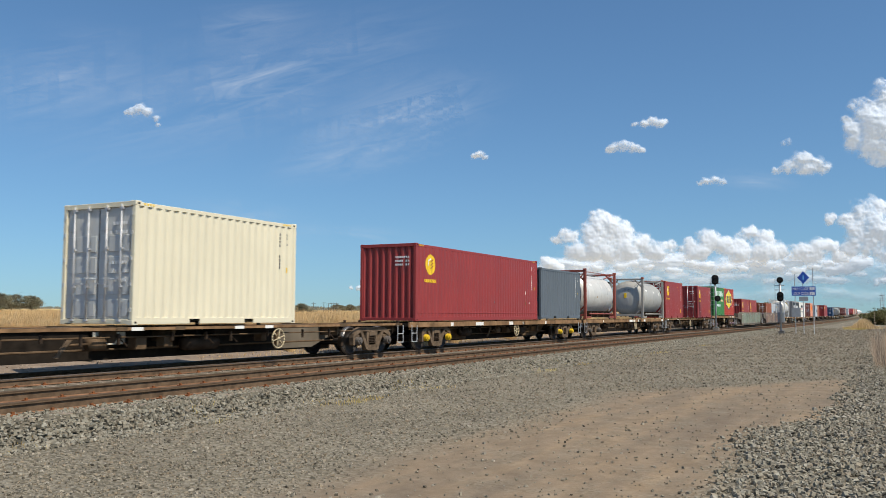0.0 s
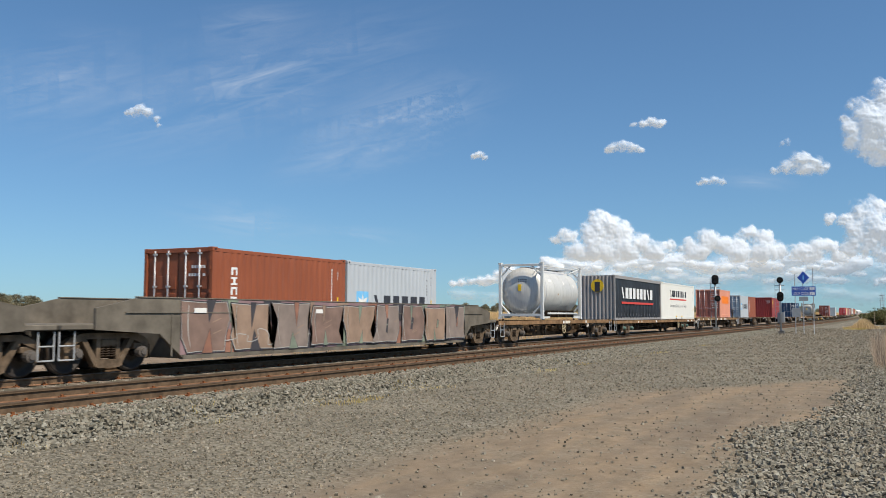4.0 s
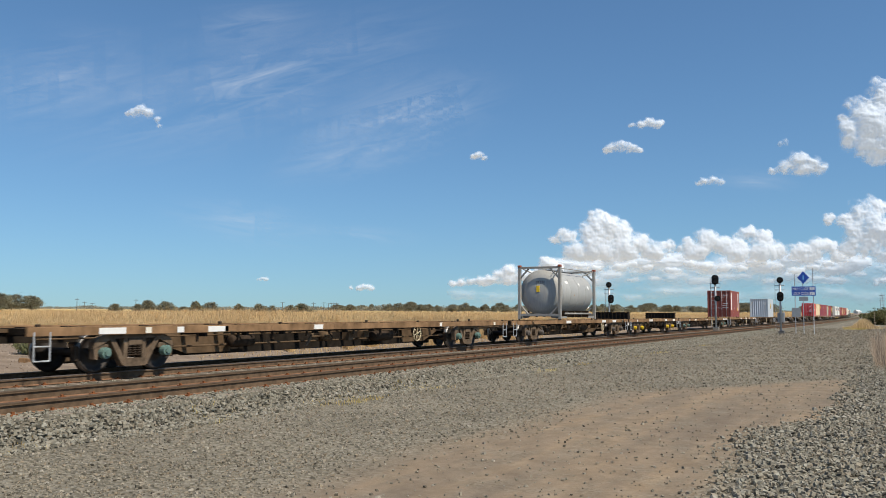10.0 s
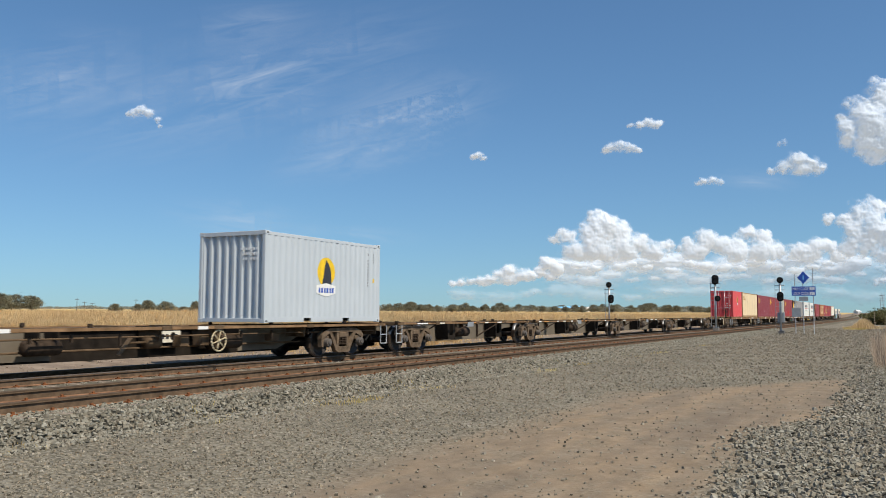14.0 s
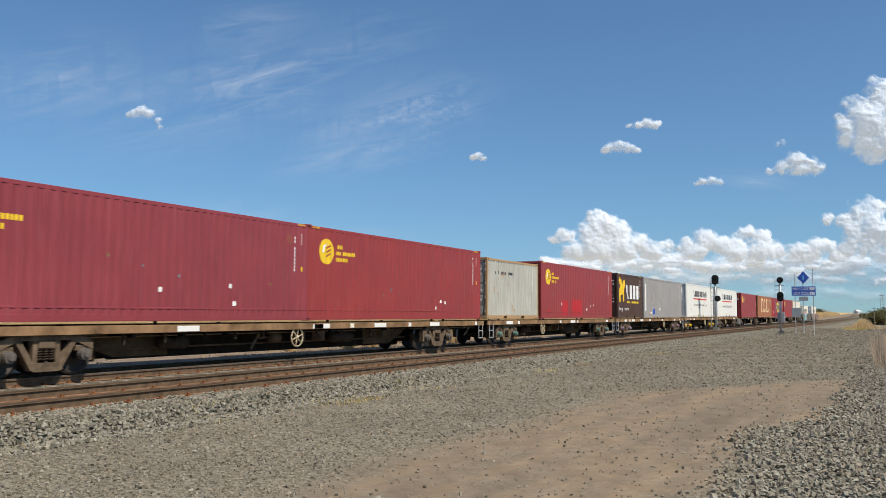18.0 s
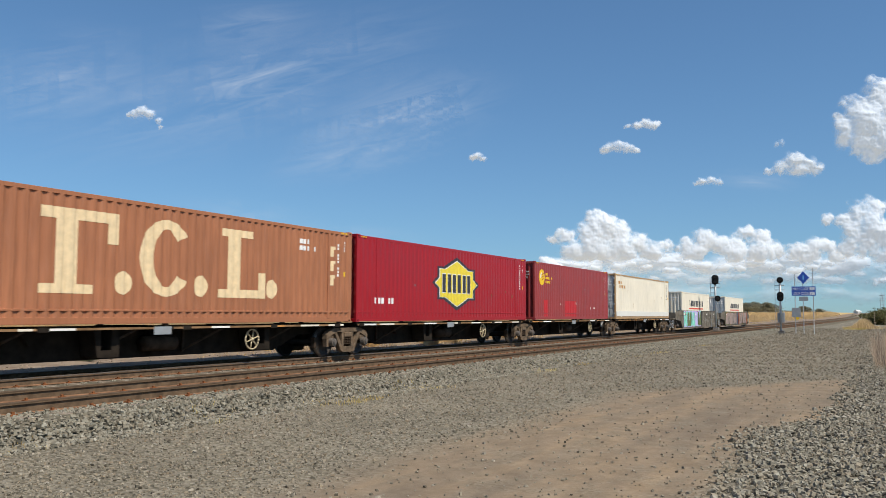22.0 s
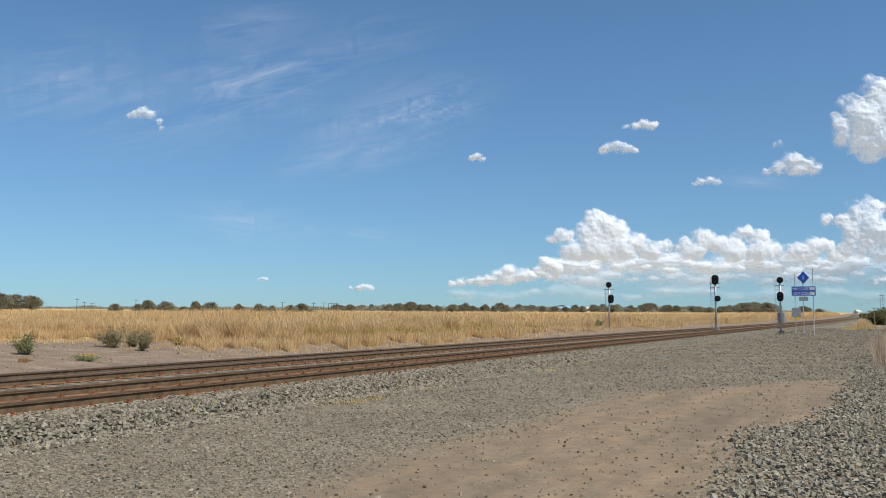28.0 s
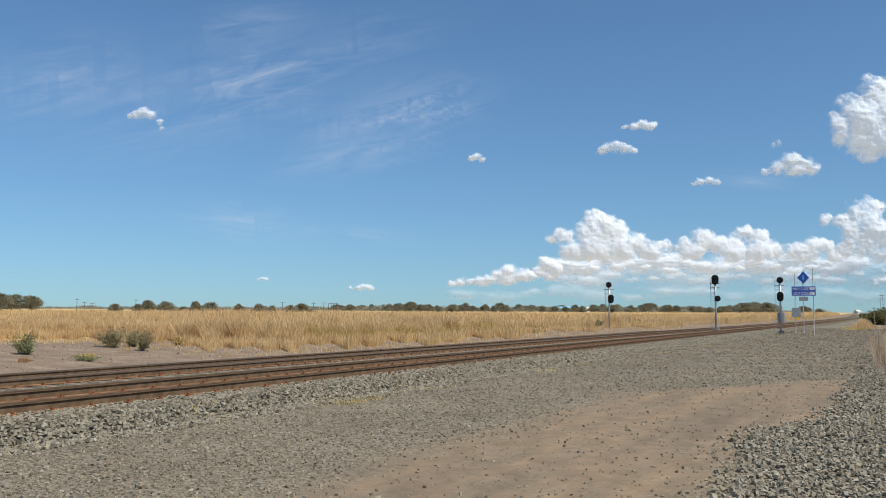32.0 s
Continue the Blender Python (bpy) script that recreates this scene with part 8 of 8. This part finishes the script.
def cumulus(label, puffs, depth, drift=(0, 0), seed=0, flat=None, step=1.5, soft=0.62, wide=1.0, dense=1.0):
    """A heaped cloud far away, as a billowing relief turned to the camera. puffs: column, row, radius of each swell."""
    R3 = np.array(cam.matrix_basis.to_3x3())
    k = depth / 1512.2
    c0 = sky_point(puffs[0][0], puffs[0][1], depth)
    P = np.array(puffs, float)
    pad = 10 + 0.35 * P[:, 2].max()
    us = np.arange((P[:, 0] - P[:, 2]).min() - pad, (P[:, 0] + P[:, 2]).max() + pad, step)
    vs = np.arange((P[:, 1] - P[:, 2]).min() - pad, (P[:, 1] + P[:, 2]).max() + pad, step)
    U, V = np.meshgrid(us, vs)
    rm = float(np.median(P[:, 2]))
    # ragged outline: bend the plane before the swells are laid in it
    wu = U + rm * 0.75 * (fbm(U / rm / 1.1, V / rm / 1.1, seed + 20) - 0.5) + rm * 0.35 * (fbm(U / rm * 2.6, V / rm * 2.6, seed + 40, 4) - 0.5)
    wv = V + rm * 0.75 * (fbm(U / rm / 1.1, V / rm / 1.1, seed + 30) - 0.5) + rm * 0.35 * (fbm(U / rm * 2.6, V / rm * 2.6, seed + 50, 4) - 0.5)
    f = np.zeros(U.shape)
    h = np.zeros(U.shape)
    for px, py, r in puffs:
        q = 1.0 - (((wu - px) / wide) ** 2 + ((wv - py) * 1.05) ** 2) / (r * r)
        f = f + np.exp(3.2 * np.clip(q, -4, 1))
        h = np.maximum(h, r * np.sqrt(np.clip(q, 0, 1)))
    f = np.log(f + 1e-6) / 3.2
    bil = fbm(U / rm / wide * 1.2, V / rm * 1.2, seed + 60, 4, True)
    fine = fbm(U / 12.0 / wide, V / 12.0, seed + 80, 5)
    f = np.minimum(f, 1.0) + 0.45 * (bil - 0.60) + 0.95 * (fine - 0.5)
    foot = flat if flat is not None else (P[:, 1] + P[:, 2] * 0.7).max()
    if flat is not None:
        f = f - np.clip((V - flat) / 18.0, 0, 3) * (0.5 + 0.9 * fine)
    cover = np.clip(f / soft, 0, 1)
    cover = dense * cover * cover * (3 - 2 * cover)
    # one broad swelling body whose underside turns away, with small heads on it
    body = h * 1.0
    for _ in range(3):
        w2 = max(1, int(rm * 0.35 / step))
        ker = np.ones(2 * w2 + 1) / (2 * w2 + 1)
        body = np.apply_along_axis(lambda c: np.convolve(c, ker, "same"), 0, body)
        body = np.apply_along_axis(lambda c: np.convolve(c, ker, "same"), 1, body)
    top = (P[:, 1] - P[:, 2]).min()
    low = np.clip((foot + 6 - V) / (0.75 * (foot - top) + 1), 0, 1)
    h = 0.95 * body * (0.25 + 0.75 * np.sqrt(low)) + 0.30 * h + rm * 0.34 * (bil - 0.5) * (0.35 + 0.65 * low) + 0.17 * rm * (fine - 0.5)
    keep = cover > 0.004
    cell = keep[:-1, :-1] | keep[1:, :-1] | keep[:-1, 1:] | keep[1:, 1:]
    idx = np.arange(U.size).reshape(U.shape)
    F = np.stack([idx[1:, :-1][cell], idx[1:, 1:][cell], idx[:-1, 1:][cell], idx[:-1, :-1][cell]], -1)
    used_v, F = np.unique(F, return_inverse=True)
    F = F.reshape(-1, 4)
    L = np.stack([(U - puffs[0][0]).ravel(), (puffs[0][1] - V).ravel(), (h * 0.8).ravel()], -1)[used_v] * k
    me = raw_mesh("cloud", L @ R3.T, F, M["cloud"], True)
    at = me.attributes.new("cover", "FLOAT", "POINT")
    at.data.foreach_set("value", cover.ravel()[used_v].astype(np.float32))
    ob = new("cloud", me)
    tagged(ob, label, "cloud", "clouds over the plain", "structure")
    ob.visible_shadow = False
    d = Vector(R3 @ np.array([drift[0], -drift[1], 0.0])) * k
    ob.location = c0
    DRIFT.append((ob, [(0.0, Matrix.Translation(c0)), (32.0, Matrix.Translation(c0 + d))]))
    return ob


BANK = "long bank of white heaped cloud low over the plain"
rc = random.Random(4)
main = [(1072, 405, 30), (1045, 418, 24), (1098, 414, 24), (1060, 390, 20), (1005, 420, 17), (985, 427, 11), (1060, 445, 36), (1105, 445, 32), (1020, 450, 26), (1135, 436, 22), (1160, 450, 24), (1185, 440, 15), (1215, 436, 18),
        (1250, 428, 24), (1278, 434, 20), (1235, 450, 28), (1300, 428, 18), (1325, 415, 20), (1352, 424, 20), (1300, 452, 30), (1380, 440, 18), (1350, 452, 30), (1410, 446, 20), (1445, 438, 22), (1470, 436, 18), (1430, 458, 22), (1485, 458, 18)]
cumulus("pale grey layer of cloud under a taller bank", [(1000 + i * 34, 468 + 9 * math.sin(i * 1.9), 15 + 4 * math.sin(i * 2.7)) for i in range(16)], 4500, (-7, 0), 21, 486, soft=1.0, wide=2.6, dense=0.92)
cumulus("pale thin layer of cloud near the horizon", [(1000 + i * 40, 492 + 6 * math.sin(i * 2.3), 9 + 3 * math.sin(i * 1.3)) for i in range(15)], 4550, (-4, 0), 22, 502, soft=1.2, wide=3.0, dense=0.75)
cumulus("pale haze of cloud on the horizon", [(820 + i * 60, 520 + 6 * math.sin(i * 1.7), 13 + 4 * math.sin(i * 2.3)) for i in range(13)], 4580, (-2, 0), 23, None, soft=1.6, wide=3.0, dense=0.5)
cumulus("wide pale haze behind a bank of cloud", [(1010 + i * 52, 478 + 8 * math.sin(i * 1.9), 34 + 5 * math.sin(i * 2.1)) for i in range(12)], 4590, (-4, 0), 24, None, soft=1.9, wide=2.4, dense=0.72)
cumulus(BANK, main, 4200, (-9, -1), 1, 458, soft=0.85)
low = [(1030 + i * 31 + rc.uniform(-8, 8), 473 + 6 * math.sin(i * 1.7) + rc.uniform(-4, 4), rc.uniform(6, 11)) for i in range(15)]
cumulus("low broken shreds of cloud under a taller bank", low, 4350, (-6, 0), 2, 480, soft=0.9, wide=2.0, dense=0.9)
cumulus("small white heap of cloud near the horizon", [(968, 469, 16), (985, 476, 15), (955, 481, 12), (975, 490, 12), (962, 462, 8)], 4300, (-3, 0), 4, 492)
cumulus("row of small white clouds near the horizon", [(903, 480, 14), (888, 486, 13), (925, 488, 14), (942, 488, 12), (872, 492, 12), (852, 497, 11), (835, 499, 10), (818, 501, 9), (800, 503, 8), (900, 496, 14), (862, 502, 9)], 4300, (-3, 0), 5, 502, soft=1.0, wide=1.5)
cumulus("towering white cloud with a grey base", [(1545, 225, 40), (1522, 195, 26), (1562, 172, 32), (1505, 235, 24), (1535, 262, 30), (1578, 255, 40), (1500, 258, 16), (1588, 210, 40), (1555, 285, 22), (1495, 215, 14), (1590, 165, 24)], 3900, (-22, -8), 6, 296, soft=0.95)
cumulus("white heap of cloud with a flat base", [(1520, 375, 24), (1550, 368, 22), (1495, 388, 16), (1468, 388, 11), (1545, 405, 34), (1510, 414, 24), (1565, 416, 30), (1530, 436, 28), (1565, 446, 24), (1500, 440, 20)], 4000, (-8, 1), 7, 462, soft=0.95)
cumulus("small ragged white cloud in blue sky", [(1418, 284, 19), (1442, 290, 16), (1392, 297, 14), (1462, 297, 10), (1372, 303, 9), (1425, 301, 17), (1450, 304, 11)], 3800, (-19, 2), 8, 308, soft=1.25, wide=1.25)
cumulus("small flat white cloud in blue sky", [(1100, 259, 13), (1085, 264, 11), (1120, 264, 12), (1133, 268, 7), (1075, 267, 6)], 3800, (-14, 1), 9, 270, soft=1.25, wide=1.25)
cumulus("small flat white cloud in blue sky", [(1155, 217, 10), (1140, 220, 9), (1168, 220, 9), (1122, 220, 6), (1176, 216, 5)], 3800, (-18, 5), 10, 227, soft=1.25, wide=1.25)
cumulus("small flat white cloud in blue sky", [(1262, 320, 10), (1248, 322, 9), (1276, 322, 9), (1238, 324, 5)], 3800, (-10, 1), 11, 328, soft=1.25, wide=1.25)
cumulus("tiny white cloud in blue sky", [(848, 274, 9), (839, 277, 6), (858, 279, 6)], 3800, (-5, 4), 12, 282, soft=1.25, wide=1.25)
cumulus("small ragged white cloud in blue sky", [(250, 194, 12), (236, 199, 10), (262, 199, 10), (226, 200, 6), (277, 211, 7), (280, 221, 5)], 3800, (6, 6), 13, soft=1.25, wide=1.25, dense=0.85)
cumulus("tiny white cloud in blue sky", [(1395, 252, 8), (1386, 254, 5)], 3800, (-18, 3), 14, soft=1.3, dense=0.6)
cumulus("tiny white clouds near the horizon", [(648, 508, 7), (637, 510, 6), (658, 511, 5), (622, 510, 4)], 4300, (-1, 0), 15, 514, soft=0.9, wide=1.4, dense=0.8)
cumulus("tiny white cloud near the horizon", [(466, 493, 4), (472, 494, 4), (459, 494, 3)], 4300, (-1, 0), 16, soft=1.0, wide=1.5, dense=0.7)
cumulus("tiny white clouds near the horizon", [(1562, 497, 9), (1550, 501, 7)], 4300, (-2, 0), 17, 506, soft=1.0, dense=0.8)


def cirrus(label, cx, cy, w, h, turn, seed, amount):
    """A veil of high thin cloud, far behind everything."""
    depth = 4600.0
    k = depth / 1512.2
    m, nt, b = nodes_of("thin_high_cloud")
    out = nt.nodes["Material Output"]
    nt.nodes.remove(b)
    tc = nt.nodes.new("ShaderNodeTexCoord")
    mp = nt.nodes.new("ShaderNodeMapping")
    mp.inputs["Scale"].default_value = (2.4 * w / 400, 5.0 * h / 150, 1.0)
    mp.inputs["Location"].default_value = (seed * 3.7, seed * 1.3, seed)
    link(nt, tc.outputs["UV"], mp.inputs[0])
    n1 = nt.nodes.new("ShaderNodeTexNoise")
    n1.inputs["Scale"].default_value, n1.inputs["Detail"].default_value, n1.inputs["Roughness"].default_value, n1.inputs["Distortion"].default_value = 1.0, 9.0, 0.64, 0.9
    link(nt, mp.outputs[0], n1.inputs[0])
    streak = ramp_node(nt, n1.outputs[0], [(0.36, (0,)), (0.80, (1,))])
    gr = nt.nodes.new("ShaderNodeTexGradient")
    gr.gradient_type = "QUADRATIC_SPHERE"
    mp2 = nt.nodes.new("ShaderNodeMapping")
    mp2.inputs["Location"].default_value, mp2.inputs["Scale"].default_value = (-1, -1, 0), (2, 2, 1)
    link(nt, tc.outputs["UV"], mp2.inputs[0])
    link(nt, mp2.outputs[0], gr.inputs[0])
    mul = nt.nodes.new("ShaderNodeMath")
    mul.operation = "MULTIPLY"
    link(nt, streak.outputs[0], mul.inputs[0])
    link(nt, gr.outputs[0], mul.inputs[1])
    mul2 = nt.nodes.new("ShaderNodeMath")
    mul2.operation, mul2.use_clamp = "MULTIPLY", True
    mul2.inputs[1].default_value = amount
    link(nt, mul.outputs[0], mul2.inputs[0])
    # even emission in place of sunlight on the veil
    em = nt.nodes.new("ShaderNodeEmission")
    em.inputs[0].default_value, em.inputs[1].default_value = (0.80, 0.88, 1.0, 1), 0.80
    tr = nt.nodes.new("ShaderNodeBsdfTransparent")
    mx = nt.nodes.new("ShaderNodeMixShader")
    link(nt, mul2.outputs[0], mx.inputs[0])
    link(nt, tr.outputs[0], mx.inputs[1])
    link(nt, em.outputs[0], mx.inputs[2])
    link(nt, mx.outputs[0], out.inputs[0])
    me = bpy.data.meshes.new("veil")
    hw, hh = w / 2 * k, h / 2 * k
    me.from_pydata([(-hw, -hh, 0), (hw, -hh, 0), (hw, hh, 0), (-hw, hh, 0)], [], [(0, 1, 2, 3)])
    uv = me.uv_layers.new()
    for i, q in enumerate(((0, 0), (1, 0), (1, 1), (0, 1))):
        uv.data[i].uv = q
    me.materials.append(m)
    ob = new("high_cloud_backdrop", me)
    ob.matrix_basis = Matrix.Translation(sky_point(cx, cy, depth)) @ cam.matrix_basis.to_3x3().to_4x4() @ pose(0, 0, 0, 0, 0, turn)
    ob.visible_shadow = False
    tagged(ob, label, "high cloud", kind="structure")
    return ob


VEIL = "thin wispy veil of high white cloud"
cirrus(VEIL, 430, 150, 1000, 300, 14, 1, 0.62)
cirrus(VEIL, 700, 215, 520, 210, 18, 2, 0.80)
cirrus(VEIL, 620, 265, 420, 130, 14, 8, 0.60)
cirrus(VEIL, 90, 140, 560, 240, 10, 3, 0.60)
cirrus(VEIL, 440, 50, 380, 130, 5, 4, 0.42)
cirrus(VEIL, 430, 395, 380, 120, -8, 5, 0.55)
cirrus(VEIL, 620, 415, 340, 50, -3, 6, 0.4)
cirrus(VEIL, 1330, 320, 220, 60, -5, 7, 0.45)


# ================= sleepers and fastenings =================
def lay_sleepers(track, yc, zt, x0, n, spacing):
    bm = one_box(-0.12, 0.12, -1.25, 1.25, -0.13, 0.0, 0.012)
    me = mesh_of("sleeper", bm, M["sleeper"])
    for i in range(n):
        x = x0 + i * spacing
        part("sleeper", me, None, track, at=Matrix.Translation((x, yc + float(bend(x)), zt - 0.172 + float(rise(x)))) @ pose(0, 0, 0, 0, 0, 0.6 * math.sin(i * 12.9)))
    # rusty clips and plates, joined
    V, F = [], []
    for i in range(n):
        x = x0 + i * spacing
        for ry in (-0.7525, 0.7525):
            for sg in (-1, 1):
                y = yc + ry + sg * 0.105
                jx = 0.03 * math.sin(i * 7.7 + ry)
                for (a, b2, c, d, e, f) in ((x - 0.05 + jx, x + 0.05 + jx, y - 0.04, y + 0.04, zt - 0.172, zt - 0.145), (x - 0.015 + jx, x + 0.02 + jx, y - 0.02, y + 0.02, zt - 0.145, zt - 0.115)):
                    k = len(V)
                    V += [(px, py, pz) for pz in (e, f) for px, py in ((a, c), (b2, c), (b2, d), (a, d))]
                    F += [(k, k + 3, k + 2, k + 1), (k + 4, k + 5, k + 6, k + 7), (k, k + 1, k + 5, k + 4), (k + 1, k + 2, k + 6, k + 5), (k + 2, k + 3, k + 7, k + 6), (k + 3, k, k + 4, k + 7)]
    ob = part("rail_clips", raw_mesh("rail_clips", V, F, M["clip"]), None, track, "rusty rail fastenings")
    ob["kind"] = "stuff"


lay_sleepers(loop_line, Y_LOOP, Z_LOOP, 3.0, 240, 0.65)
lay_sleepers(main_line, Y_MAIN, Z_MAIN, 5.0, 260, 0.65)


# ================= motion =================
def motions():
    """The whole train runs along the main line."""
    times = [float(t) for t in range(0, 33)]
    for ob, s, dz, dy in MOVING:
        rows = []
        for t in times:
            x = s - 0.11 - SPEED * t + JITTER.get(t, 0.0)
            y = Y_MAIN + dy + float(bend(x))
            z = Z_MAIN + dz + float(rise(x))
            slope = math.degrees(math.atan2(float(bend(x + 1) - bend(x - 1)), 2.0))
            tip = math.degrees(math.atan2(float(rise(x + 1) - rise(x - 1)), 2.0))
            rows.append((t, pose(x, y, z, 0, -tip, slope)))
        walk(ob, rows)
    for ob, rows in DRIFT:
        walk(ob, rows)


JITTER = {1.0: -0.08, 2.0: -0.05, 3.0: -0.05, 6.0: -0.15, 7.0: -0.07, 8.0: -0.12, 9.0: -0.08, 13.0: -0.12, 14.0: -0.08, 17.0: -0.36, 18.0: -0.12, 19.0: -0.10, 20.0: -0.28, 21.0: -0.13, 22.0: -0.10, 23.0: -0.10, 24.0: -0.05, 25.0: -0.3}
motions()
